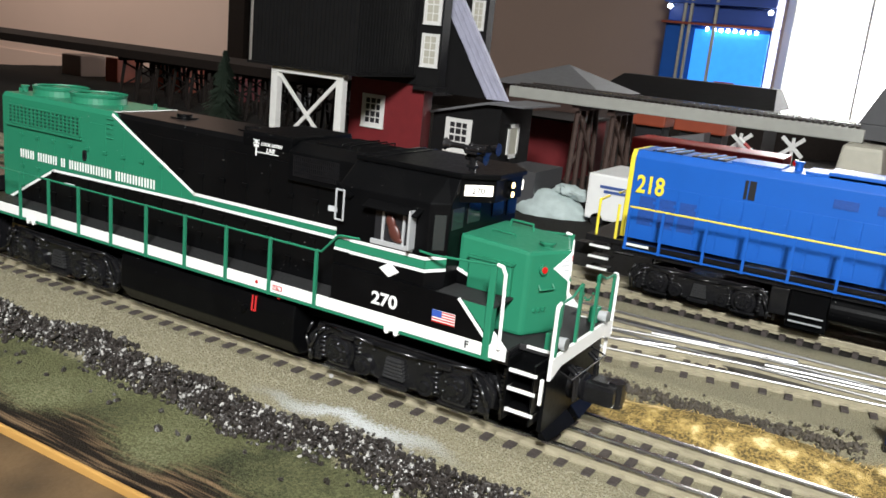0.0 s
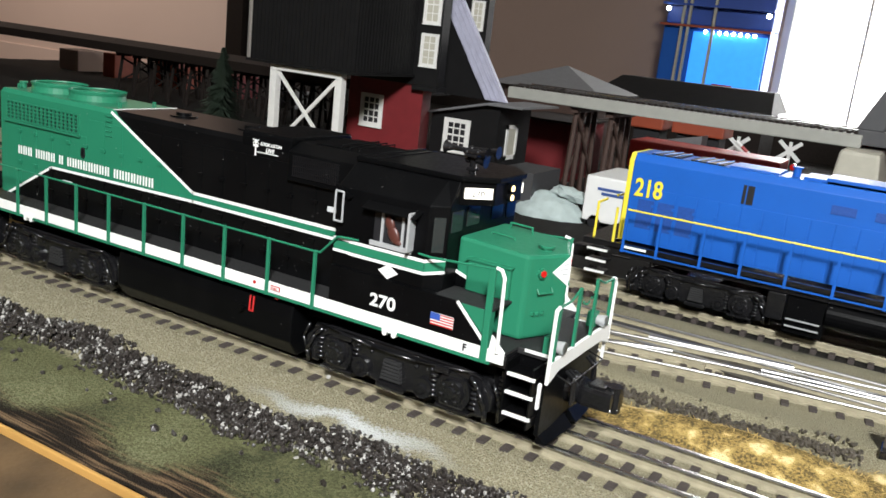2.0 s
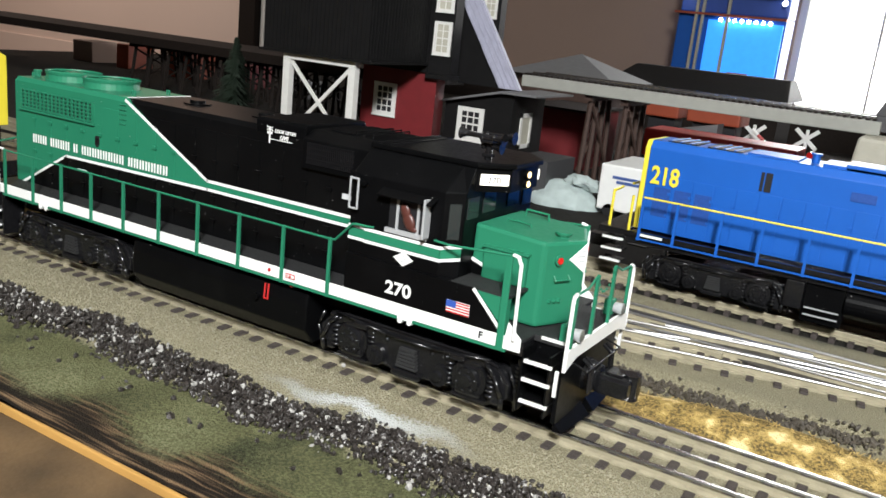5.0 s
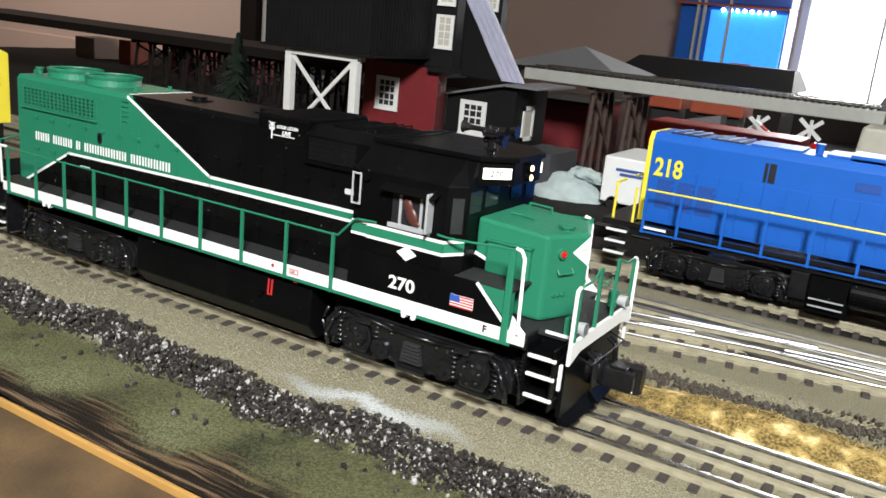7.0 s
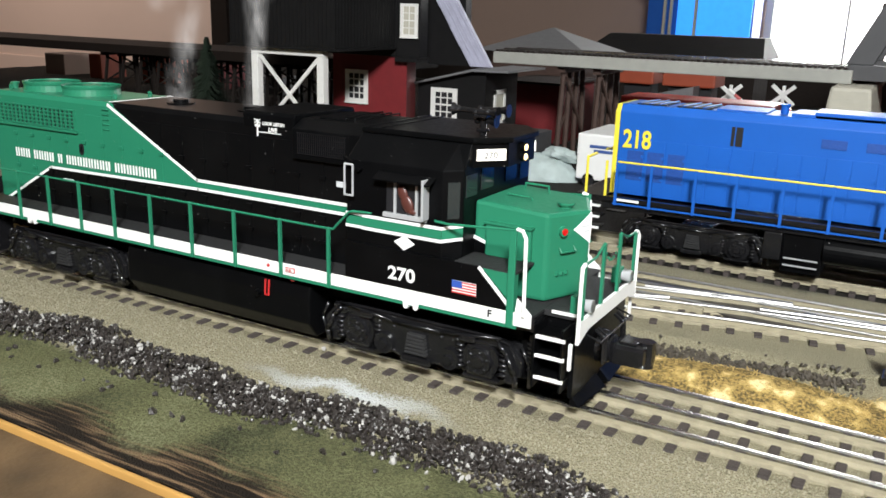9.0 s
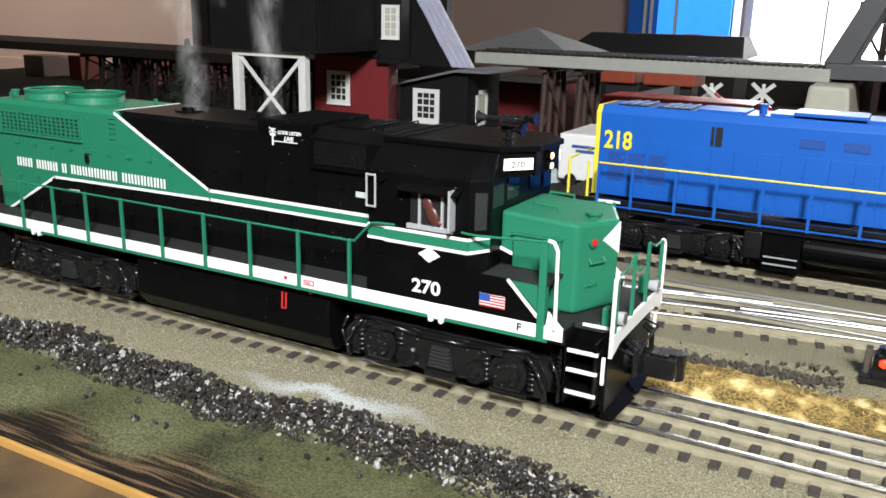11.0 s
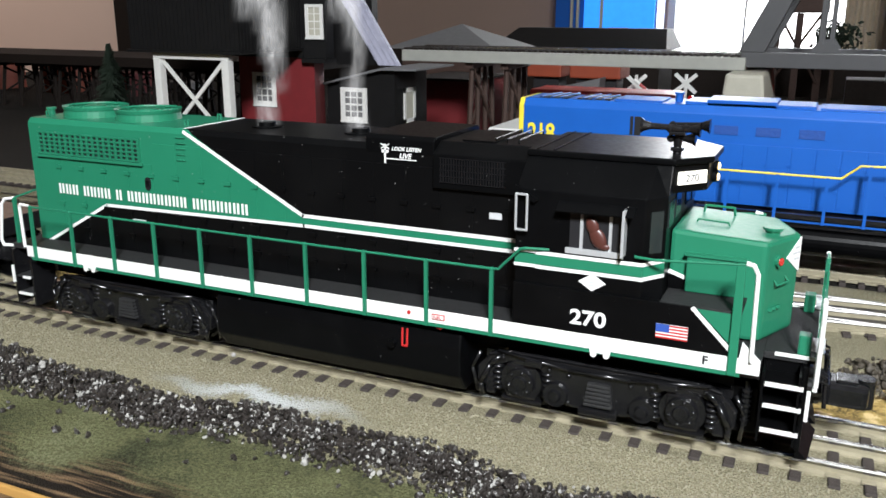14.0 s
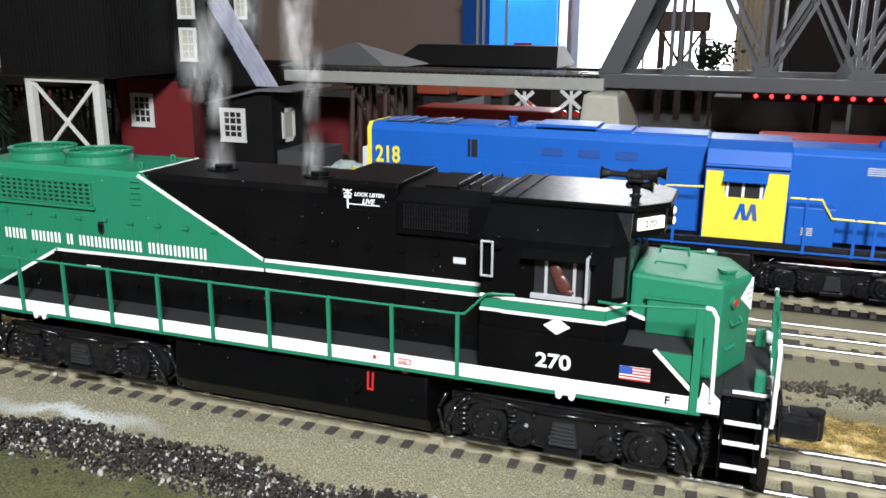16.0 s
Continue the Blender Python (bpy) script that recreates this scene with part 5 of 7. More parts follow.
    horn = part("air_horn", hb, M_FRAME, lo, "black multi-trumpet air horn")
    for dy, z, ln, e in ((-0.0018, 0.0970, 0.0108, -1), (0.0018, 0.0974, 0.0088, 1), (-0.0018, 0.0966, 0.0066, 1), (0.0, 0.0936, 0.0052, 1)):
        b = cyl(bm_new(), (hx - e * 0.0022, hy + dy, z), (hx + e * (ln - 0.0030), hy + dy, z + 0.0002), 0.0008, 0.0010, 12)
        cyl(b, (hx + e * (ln - 0.0030), hy + dy, z + 0.0002), (hx + e * (ln - 0.0008), hy + dy, z + 0.0002), 0.0010, 0.0017, 16)
        cyl(b, (hx + e * (ln - 0.0008), hy + dy, z + 0.0002), (hx + e * ln, hy + dy, z + 0.0002), 0.0017, 0.0023, 16)
        ball(b, (hx - e * 0.0022, hy + dy, z), 0.0012, 2)
        part("trumpet", b, M_FRAME, horn)
    return lo


ENGINE = green_engine()


# ---- the yellow car coupled behind ----
def yellow_car():
    cr = thing("freight_car", "yellow model freight car coupled behind the engine", "freight car")
    bm = bm_new()
    prism(bm, [(-0.0320, 0.0465), (0.0320, 0.0465), (0.0320, 0.0880), (0.0200, 0.0935), (-0.0200, 0.0935), (-0.0320, 0.0880)], "x", -0.620, -0.3300, 0.0008)
    body = part("body", bm, M_YELLOW, cr)
    b = bm_new()
    for k in range(4):
        box(b, -0.3299, -0.3296, 0.0230, 0.0255, 0.0690 + k * 0.0035, 0.0715 + k * 0.0035)
    part("black_bars", b, M_INK, body, "black lettering drawn as bars")
    part("underframe", box(bm_new(), -0.620, -0.2920, -0.0300, 0.0300, 0.0240, 0.0330, 0.0006), M_FRAME, cr)
    part("lower_body", box(bm_new(), -0.620, -0.3320, -0.0280, 0.0280, 0.0331, 0.0464), M_FRAME, cr)
    part("coupler", box(bm_new(), -0.2925, -0.2750, -0.0045, 0.0045, 0.0145, 0.0235, 0.0010), M_FRAME, cr)
    truck(cr, -0.3350)
    truck(cr, -0.5700)
    return cr


CAR = yellow_car()


# ---- the blue engine ----
def blue_engine():
    """Built round its own track centre; its side faces the rim of the layout."""
    dz = FAR_Z
    lo = thing("locomotive", "blue and yellow model diesel locomotive standing on the far track", "locomotive", at=pose(0.0018, 0.252, dz))
    part("underframe", box(bm_new(), 0.000, 0.348, -0.0300, 0.0300, 0.0265, 0.0325, 0.0004), M_FRAME, lo)
    for s in (-1, 1):
        ys = (min(s * 0.0326, s * 0.0334), max(s * 0.0326, s * 0.0334))
        part("side_sill", box(bm_new(), 0.0075, 0.345, ys[0], ys[1], 0.0302, 0.0312), M_BLUE, lo, "thin blue sill edge")
        part("sill_panel", box(bm_new(), 0.0, 0.345, min(s * 0.0300, s * 0.0325), max(s * 0.0300, s * 0.0325), 0.0318, 0.0345), M_FRAME, lo)
    # long hood with a yellow rear end
    bm = bm_new()
    prism(bm, [(-0.0195, 0.0345), (0.0195, 0.0345), (0.0195, 0.0850), (0.0165, 0.0895), (-0.0165, 0.0895), (-0.0195, 0.0850)], "x", 0.0035, 0.2150, 0.0005)
    hood = part("long_hood", bm, M_BLUE, lo, "blue long hood")
    part("rear_face", prism(bm_new(), [(-0.0197, 0.0345), (0.0197, 0.0345), (0.0197, 0.0850), (0.0165, 0.0893), (-0.0165, 0.0893), (-0.0197, 0.0850)], "x", 0.0005, 0.0034, 0.0004), M_YELLOW, hood, "yellow rear face")
    b = bm_new()
    for x0, x1, z in ((0.012, 0.030, 0.0898), (0.036, 0.056, 0.0898)):
        box(b, x0, x1, -0.0150, 0.0150, 0.0890, 0.0902)
    part("radiator_hatch", b, M_INK, hood)
    b = bm_new()
    for x in (0.014, 0.020, 0.026, 0.040, 0.046, 0.052):
        tube(b, [(x, -0.0155, 0.0903), (x + 0.003, 0.0155, 0.0903)], 0.0006, 5)
    part("hatch_brace", b, M_BLUE, hood)
    for x0, x1, h in ((0.0590, 0.0870, 0.0906), (0.1000, 0.1700, 0.0912), (0.1120, 0.1500, 0.0926), (0.1720, 0.2140, 0.0905)):
        part("roof_panel", box(bm_new(), x0, x1, -0.0140, 0.0140, 0.0890, h, 0.0005), M_BLUE, hood)
    b = cyl(bm_new(), (0.0945, -0.002, 0.0890), (0.0945, -0.002, 0.0940), 0.0022, seg=16)
    cyl(b, (0.0945, -0.002, 0.0940), (0.0945, -0.002, 0.0950), 0.0029, seg=16)
    part("exhaust_pipe", b, M_BLUE, hood)
    for i in range(16):
        x = 0.008 + 0.0127 * i
        d = part("hood_door", box(bm_new(), x, x + 0.0118, -0.0199, -0.0195, 0.0365, 0.0690, 0.0001), M_BLUE, hood)
        b = bm_new()
        for z in (0.045, 0.058):
            box(b, x + 0.0105, x + 0.0125, -0.0203, -0.0198, z, z + 0.0016)
        part("hinge", b, M_BLUE, hood)
    b = box(bm_new(), 0.0700, 0.0718, -0.0199, -0.0195, 0.0705, 0.0815)
    box(b, 0.0726, 0.0764, -0.0199, -0.0195, 0.0705, 0.0815)
    part("side_louvre", b, M_INK, hood)
    for x in (0.1180, 0.1405, 0.1630):
        part("side_grille", box(bm_new(), x, x + 0.0130, -0.0199, -0.0195, 0.0740, 0.0790), M_DKBLUE, hood)
    for x in (0.0100, 0.0225, 0.0350):
        part("side_grille", box(bm_new(), x, x + 0.0100, -0.0201, -0.0195, 0.0440, 0.0620), M_DKBLUE, hood)
    words("number", "218", 0.0150, facing(0.0066, -0.0205, 0.0640), M_YELLOW, hood, width=0.78)
    part("number_plate", box(bm_new(), 0.0095, 0.0235, -0.0330, -0.0326, 0.0325, 0.0340), M_WHITE, lo, "white plate without lettering")
    # cab
    bm = bm_new()
    prism(bm, [(-0.0325, 0.0345), (0.0325, 0.0345), (0.0325, 0.0745), (0.0270, 0.0850), (0.0150, 0.0890), (-0.0150, 0.0890), (-0.0270, 0.0850), (-0.0325, 0.0745)], "x", 0.2152, 0.2600, 0.0005)
    cab = part("cab", bm, M_BLUE, lo, "blue cab with yellow side panel")
    for s in (-1, 1):
        ys = (min(s * 0.0326, s * 0.0332), max(s * 0.0326, s * 0.0332))
        part("yellow_panel", prism(bm_new(), [(0.2160, 0.0352), (0.2592, 0.0352), (0.2592, 0.0735), (0.2490, 0.0735), (0.2470, 0.0590), (0.2270, 0.0590), (0.2250, 0.0735), (0.2160, 0.0735)], "y", ys[0], ys[1]), M_YELLOW, cab)
        w = part("side_window", box(bm_new(), 0.2275, 0.2465, min(s * 0.0324, s * 0.0329), max(s * 0.0324, s * 0.0329), 0.0592, 0.0672), M_INK, cab)
        b = box(bm_new(), 0.2355, 0.2370, min(s * 0.0328, s * 0.0334), max(s * 0.0328, s * 0.0334), 0.0592, 0.0672)
        box(b, 0.2270, 0.2285, min(s * 0.0328, s * 0.0334), max(s * 0.0328, s * 0.0334), 0.0592, 0.0672)
        box(b, 0.2450, 0.2465, min(s * 0.0328, s * 0.0334), max(s * 0.0328, s * 0.0334), 0.0592, 0.0672)
        part("window_frame", b, M_WHITE, w)
        part("sunshade", prism(bm_new(), [(s * 0.0326, 0.0735), (s * 0.0380, 0.0685), (s * 0.0376, 0.0680), (s * 0.0326, 0.0715)], "x", 0.2255, 0.2485), M_BLUE, cab)
    for a, mt in ((0.0, M_BLUE), (0.0058, M_BLUEPRINT)):
        part("emblem", prism(bm_new(), [(0.2325 + a, 0.0465), (0.2345 + a, 0.0465), (0.2372 + a, 0.0558), (0.2352 + a, 0.0558)], "y", -0.0335, -0.0331), mt, cab, "blue slanted emblem shape")
        part("emblem", prism(bm_new(), [(0.2352 + a, 0.0558), (0.2376 + a, 0.0558), (0.2392 + a, 0.0465), (0.2370 + a, 0.0465)], "y", -0.0336, -0.0332), mt, cab)
    part("roof_edge", box(bm_new(), 0.2150, 0.2602, -0.0345, -0.0262, 0.0758, 0.0772, 0.0004), M_BLUE, cab)
    # short hood
    bm = bm_new()
    prism(bm, [(-0.0195, 0.0345), (0.0195, 0.0345), (0.0195, 0.0830), (0.0165, 0.0865), (-0.0165, 0.0865), (-0.0195, 0.0830)], "x", 0.2602, 0.3180, 0.0006)
    sh = part("short_hood", bm, M_BLUE, lo)
    part("front_face", box(bm_new(), 0.3182, 0.3215, -0.0195, 0.0195, 0.0345, 0.0850, 0.0006), M_YELLOW, sh, "yellow front face")
    b = cyl(bm_new(), (0.3080, 0.0, 0.0860), (0.3080, 0.0, 0.0905), 0.0026, seg=14)
    part("roof_stack", b, M_BLUE, sh)
    for k in range(4):
        part("louvre_slat", box(bm_new(), 0.2990, 0.3080, -0.0200, -0.0195, 0.0735 + k * 0.0012, 0.0741 + k * 0.0012), M_GREYBAR, sh)
        part("louvre_slat", box(bm_new(), 0.2680, 0.2740, -0.0334, -0.0326, 0.0405 + k * 0.0012, 0.0411 + k * 0.0012), M_GREYBAR, sh)
    part("side_locker", box(bm_new(), 0.2605, 0.2850, -0.0325, -0.0200, 0.0345, 0.0560, 0.0006), M_BLUE, lo)
    # handrails: blue posts, yellow rail
    for s in (-1, 1):
        for x in (0.0090, 0.0300, 0.0560, 0.0790, 0.1040, 0.1290, 0.1550, 0.1800, 0.2000, 0.2700, 0.2950, 0.3050, 0.3400):
            part("handrail_post", box(bm_new(), x - 0.0008, x + 0.0008, min(s * 0.0330, s * 0.0341), max(s * 0.0330, s * 0.0341), 0.0300, 0.0565 if x < 0.19 or x > 0.29 else 0.0640), M_BLUE, lo)
        b = tube(bm_new(), [(0.0090, s * 0.0336, 0.0565), (0.1865, s * 0.0336, 0.0562), (0.1950, s * 0.0336, 0.0635), (0.2150, s * 0.0336, 0.0640)], 0.0006, 8)
        part("handrail", b, M_YELLOW, lo, "yellow handrail")
        b = tube(bm_new(), [(0.2610, s * 0.0336, 0.0610), (0.2770, s * 0.0336, 0.0610), (0.2830, s * 0.0336, 0.0510), (0.3220, s * 0.0336, 0.0505)], 0.0006, 8)
        part("handrail", b, M_YELLOW, lo, "yellow handrail")
        b = tube(bm_new(), [(-0.0130, s * 0.0250, 0.0330), (-0.0130, s * 0.0250, 0.0560), (-0.0130, s * 0.0100, 0.0565)], 0.0009, 8)
        tube(b, [(0.0015, s * 0.0310, 0.0345), (0.0015, s * 0.0310, 0.0560)], 0.0009, 8)
        part("end_rail", b, M_YELLOW, lo, "yellow end handrail")
        for z in (0.0130, 0.0200, 0.0270):
            part("step_edge", box(bm_new(), -0.0140, -0.0010, min(s * 0.0300, s * 0.0320), max(s * 0.0300, s * 0.0320), z, z + 0.0012), M_WHITE, lo)
            part("step_tread", box(bm_new(), -0.0140, -0.0010, min(s * 0.0200, s * 0.0300), max(s * 0.0200, s * 0.0300), z, z + 0.0008), M_FRAME, lo)
    part("rear_platform", box(bm_new(), -0.0180, 0.0000, -0.0300, 0.0300, 0.0300, 0.0340, 0.0004), M_FRAME, lo)
    part("rear_coupler", box(bm_new(), -0.0330, -0.0170, -0.0050, 0.0050, 0.0140, 0.0220, 0.001), M_FRAME, lo)
    # tank and trucks
    bm = bm_new()
    cyl(bm, (0.1280, -0.0235, 0.0190), (0.2180, -0.0235, 0.0190), 0.0078, seg=24)
    cyl(bm, (0.1280, 0.0235, 0.0190), (0.2180, 0.0235, 0.0190), 0.0078, seg=24)
    box(bm, 0.1300, 0.2160, -0.0235, 0.0235, 0.0110, 0.0260)
    part("fuel_tank", bm, M_BLACK, lo, smooth=False)
    b = bm_new()
    for z in (0.0085, 0.0125):
        box(b, 0.1080, 0.1260, -0.0315, -0.0308, z, z + 0.0008)
    part("step_edge", b, M_SILVER, lo)
    part("battery_box", box(bm_new(), 0.1062, 0.1278, -0.0280, 0.0280, 0.0040, 0.0264, 0.001), M_BLACK, lo)
    for x0, x1 in ((0.0960, 0.1060), (0.2200, 0.2440)):
        part("equipment_box", box(bm_new(), x0, x1, -0.0290, 0.0290, 0.0100, 0.0262, 0.001), M_FRAME, lo)
    truck(lo, 0.0560, spin=False)
    truck(lo, 0.2880, spin=False)
    return lo


blue_engine()


# ---- buildings and scenery behind ----
def sash(parent, x, y, z, w, h, n=(3, 4), lit=M_INK):
    """A small white window in a wall that faces the rim: casing, dark pane, glazing bars, sill."""
    wn = part("window", box(bm_new(), x, x + w, y - 0.0009, y - 0.0002, z, z + h), lit, parent, "white trimmed window with small panes")
    b = bm_new()
    t = w * 0.17
    for a in ((x - t, x + t * 0.35, z - t * 0.7, z + h + t * 0.7), (x + w - t * 0.35, x + w + t, z - t * 0.7, z + h + t * 0.7), (x + t * 0.35, x + w - t * 0.35, z + h - t * 0.4, z + h + t * 0.7), (x + t * 0.35, x + w - t * 0.35, z - t * 0.7, z + t * 0.4)):
        box(b, a[0], a[1], y - 0.0018, y - 0.0004, a[2], a[3])
    box(b, x - t * 1.1, x + w + t * 1.1, y - 0.0026, y - 0.0004, z - t * 1.1, z - t * 0.7)
    part("window_frame", b, M_TRIM, wn)
    b = bm_new()
    for i in range(1, n[0]):
        box(b, x + w * i / n[0] - w * 0.026, x + w * i / n[0] + w * 0.026, y - 0.0013, y - 0.0008, z, z + h)
    for i in range(1, n[1]):
        k = w * (0.040 if 2 * i == n[1] else 0.026)
        box(b, x, x + w, y - 0.0014, y - 0.0008, z + h * i / n[1] - k, z + h * i / n[1] + k)
    part("glazing_bar", b, M_TRIM, wn)
    return wn


def coal_tower():
    ct = thing("coaling_tower", "black and red model coaling tower on white timber posts", "building")
    g = -0.018
    up = part("upper_storey", box(bm_new(), -0.3720, -0.2325, 0.385, 0.3980, 0.0885, 0.300), M_TAR, ct, "black boarded upper storey")
    bay = part("overhanging_bay", box(bm_new(), -0.372, -0.2585, 0.296, 0.3845, 0.0972, 0.300), M_TAR, ct, "black boarded bay over the posts")
    b = bm_new()
    for i in range(26):
        x = -0.3710 + i * 0.00432
        box(b, x, x + 0.0009, 0.2954, 0.2962, 0.0975, 0.2995)
    tagged(part("batten", b, M_TAR, bay), kind="stuff")
    b = bm_new()
    for i in range(20):
        y = 0.2985 + i * 0.00435
        box(b, -0.2589, -0.2579, y, y + 0.0009, 0.0975, 0.2995)
    tagged(part("batten", b, M_TAR, bay), kind="stuff")
    b = bm_new()
    for i in range(8):
        x = -0.2572 + i * 0.00470
        if not -0.2545 < x < -0.2330 and x < -0.2340:
            box(b, x, x + 0.0009, 0.3842, 0.3850, 0.0890, 0.2995)
    tagged(part("batten", b, M_TAR, up), kind="stuff")
    part("ledge", box(bm_new(), -0.376, -0.2560, 0.2945, 0.385, 0.0950, 0.0971), M_TAR, bay)
    part("ledge", box(bm_new(), -0.2558, -0.2310, 0.3805, 0.40, 0.0845, 0.0884), M_TAR, up)
    back = part("rear_storey", box(bm_new(), -0.3400, -0.2500, 0.500, 0.5120, 0.0885, 0.300), M_TAR, ct, "black boarded rear storey")
    sash(back, -0.2665, 0.500, 0.1440, 0.0110, 0.0260, (2, 4), M_PIER)
    sash(up, -0.2500, 0.385, 0.1075, 0.0135, 0.0255, (2, 4), M_PIER)
    sash(up, -0.2500, 0.385, 0.1445, 0.0135, 0.0300, (2, 4), M_PIER)
    # white post frame with cross braces
    fr = part("post_frame", box(bm_new(), -0.3520, -0.2735, 0.3000, 0.3070, 0.0898, 0.0948, 0.0004), M_TRIM, ct, "white timber posts with cross braces")
    for x in (-0.3520, -0.2805):
        part("post", box(bm_new(), x, x + 0.0070, 0.3000, 0.3070, g, 0.0897, 0.0004), M_TRIM, fr)
    for a, c in ((-0.3450, -0.2805), (-0.2805, -0.3450)):
        b = bm_new()
        d = Vector((c - a, -0.0645)).normalized()
        nx, nz = -d.y * 0.0016, d.x * 0.0016
        prism(b, [(a + nx, 0.0890 + nz), (c + nx, 0.0245 + nz), (c - nx, 0.0245 - nz), (a - nx, 0.0890 - nz)], "y", 0.3020 if a < c else 0.3036, 0.3034 if a < c else 0.3050)
        part("brace", b, M_TRIM, fr)
    # red lower storey with a bevelled corner
    bm = prism(bm_new(), [(-0.3300, 0.388), (-0.2475, 0.388), (-0.2640, 0.430), (-0.3300, 0.430)], "z", g, 0.0882)
    red = part("lower_storey", bm, M_BARN, ct, "barn red lower storey")
    sash(red, -0.3115, 0.388, 0.0468, 0.0190, 0.0255)
    return ct


def shed():
    sh = thing("hoist_shed", "black model shed with white windows and grey roof", "shed")
    g = -0.018
    bm = prism(bm_new(), [(-0.2620, g), (-0.1895, g), (-0.1895, 0.0766), (-0.2000, 0.0764), (-0.2620, 0.0616)], "y", 0.432, 0.500)
    wl = part("wall", bm, M_TAR, sh)
    sash(wl, -0.2432, 0.432, 0.0308, 0.0212, 0.0262)
    # narrow window in the end wall
    wn = part("window", box(bm_new(), -0.1895, -0.1889, 0.452, 0.470, 0.0290, 0.0560), M_PIER, wl, "narrow white window")
    b = bm_new()
    for a in ((0.449, 0.453, 0.026, 0.059), (0.469, 0.473, 0.026, 0.059), (0.449, 0.473, 0.055, 0.059), (0.449, 0.473, 0.026, 0.030)):
        box(b, -0.1893, -0.1882, a[0], a[1], a[2], a[3])
    part("window_frame", b, M_TRIM, wn)
    bm = prism(bm_new(), [(-0.2700, 0.0600), (-0.2000, 0.0768), (-0.1640, 0.0772), (-0.1640, 0.0790), (-0.2000, 0.0790), (-0.2700, 0.0618)], "y", 0.424, 0.508)
    part("roof", bm, M_GREYROOF, sh, "thin grey sloping roof")
    part("base_ledge", box(bm_new(), -0.1880, -0.1500, 0.436, 0.50, g, 0.0205), M_TRUSS, sh)
    b = bm_new()
    for y in (0.436, 0.446):
        tube(b, [(-0.1885, y, g), (-0.1985, y, 0.0700)], 0.0006, 5)
    for k in range(9):
        f = k / 9
        tube(b, [(-0.1885 - 0.01 * f, 0.436, g + 0.088 * f), (-0.1885 - 0.01 * f, 0.446, g + 0.088 * f)], 0.0005, 5)
    part("ladder", b, M_TAR, sh)
    # inclined hoist way up to the tower
    ch = thing("hoist_way", "sloping black hoist way with grey corrugated tin roof", "conveyor")
    bm = prism(bm_new(), [(-0.2600, 0.0795), (-0.2080, 0.0795), (-0.3260, 0.2600), (-0.3780, 0.2600)], "y", 0.4482, 0.4540)
    part("casing", bm, M_TAR, ch)
    for k in range(10):
        z0 = 0.0800 + k * 0.0175
        x0 = -0.2025 - (z0 - 0.0810) * 0.650
        bm = prism(bm_new(), [(x0 - 0.0113, z0), (x0 + 0.0113, z0), (x0 + 0.0113 - 0.0117, z0 + 0.018), (x0 - 0.0113 - 0.0117, z0 + 0.018)], "y", 0.4440 - 0.0006 * (k % 2), 0.4481)
        sheet = part("tin_sheet", bm, M_TIN, ch)
        for j in range(4):
            x1 = x0 - 0.0095 + j * 0.0060
            part("rib", prism(bm_new(), [(x1, z0), (x1 + 0.0008, z0), (x1 + 0.0008 - 0.01138, z0 + 0.0175), (x1 - 0.01138, z0 + 0.0175)], "y", 0.4427, 0.4434), M_TIN, sheet)
    return sh


coal_tower()
shed()
low = thing("barn", "low dark red model barn beside the shed", "building")
part("wall", box(bm_new(), -0.2850, -0.2050, 0.66, 0.76, -0.018, 0.0500), M_BARN, low)
part("roof", box(bm_new(), -0.2880, -0.2020, 0.652, 0.768, 0.0501, 0.0525), M_DKWOOD, low)


def trestle_bent(x, y, top, w=0.05, material=M_RUST):
    tb = thing("trestle_bent", "brown timber trestle bent under the raised deck", "trestle", "trestle bents")
    for k in (-1, -0.35, 0.35, 1):
        part("post", tube(bm_new(), [(x, y + k * w * 0.5, -0.018), (x, y + k * w * 0.38, top)], 0.0028, 6), material, tb)
    part("cap", box(bm_new(), x - 0.004, x + 0.004, y - w * 0.5, y + w * 0.5, top - 0.006, top), material, tb)
    part("brace", tube(bm_new(), [(x - 0.003, y - w * 0.48, 0.0), (x - 0.003, y + w * 0.4, top - 0.01)], 0.0016, 6), material, tb)
    part("brace", tube(bm_new(), [(x + 0.003, y + w * 0.48, 0.0), (x + 0.003, y - w * 0.4, top - 0.01)], 0.0016, 6), material, tb)
    return tb


# raised deck and truss bridge
dk = thing("raised_deck", "pale grey raised track deck on timber bents", "bridge")
part("beam", box(bm_new(), -0.235, 0.1050, 0.535, 0.62, 0.0790, 0.0905, 0.001), M_DECK, dk)
part("rail", box(bm_new(), -0.235, 0.1050, 0.560, 0.5625, 0.0906, 0.0935), M_STEEL, dk)
part("rail", box(bm_new(), -0.235, 0.1050, 0.592, 0.5945, 0.0906, 0.0935), M_STEEL, dk)
DECK_TIE = mesh_of("tie", box(bm_new(), -0.0016, 0.0016, 0.5365, 0.6190, 0.0906, 0.0926), M_DKWOOD)
for k in range(57):
    ob = new("tie", DECK_TIE)
    ob.parent = dk
    ob.matrix_basis = pose(-0.2315 + k * 0.0059, 0, 0)
for x in (-0.162, -0.124):
    trestle_bent(x, 0.578, 0.0788, 0.07)


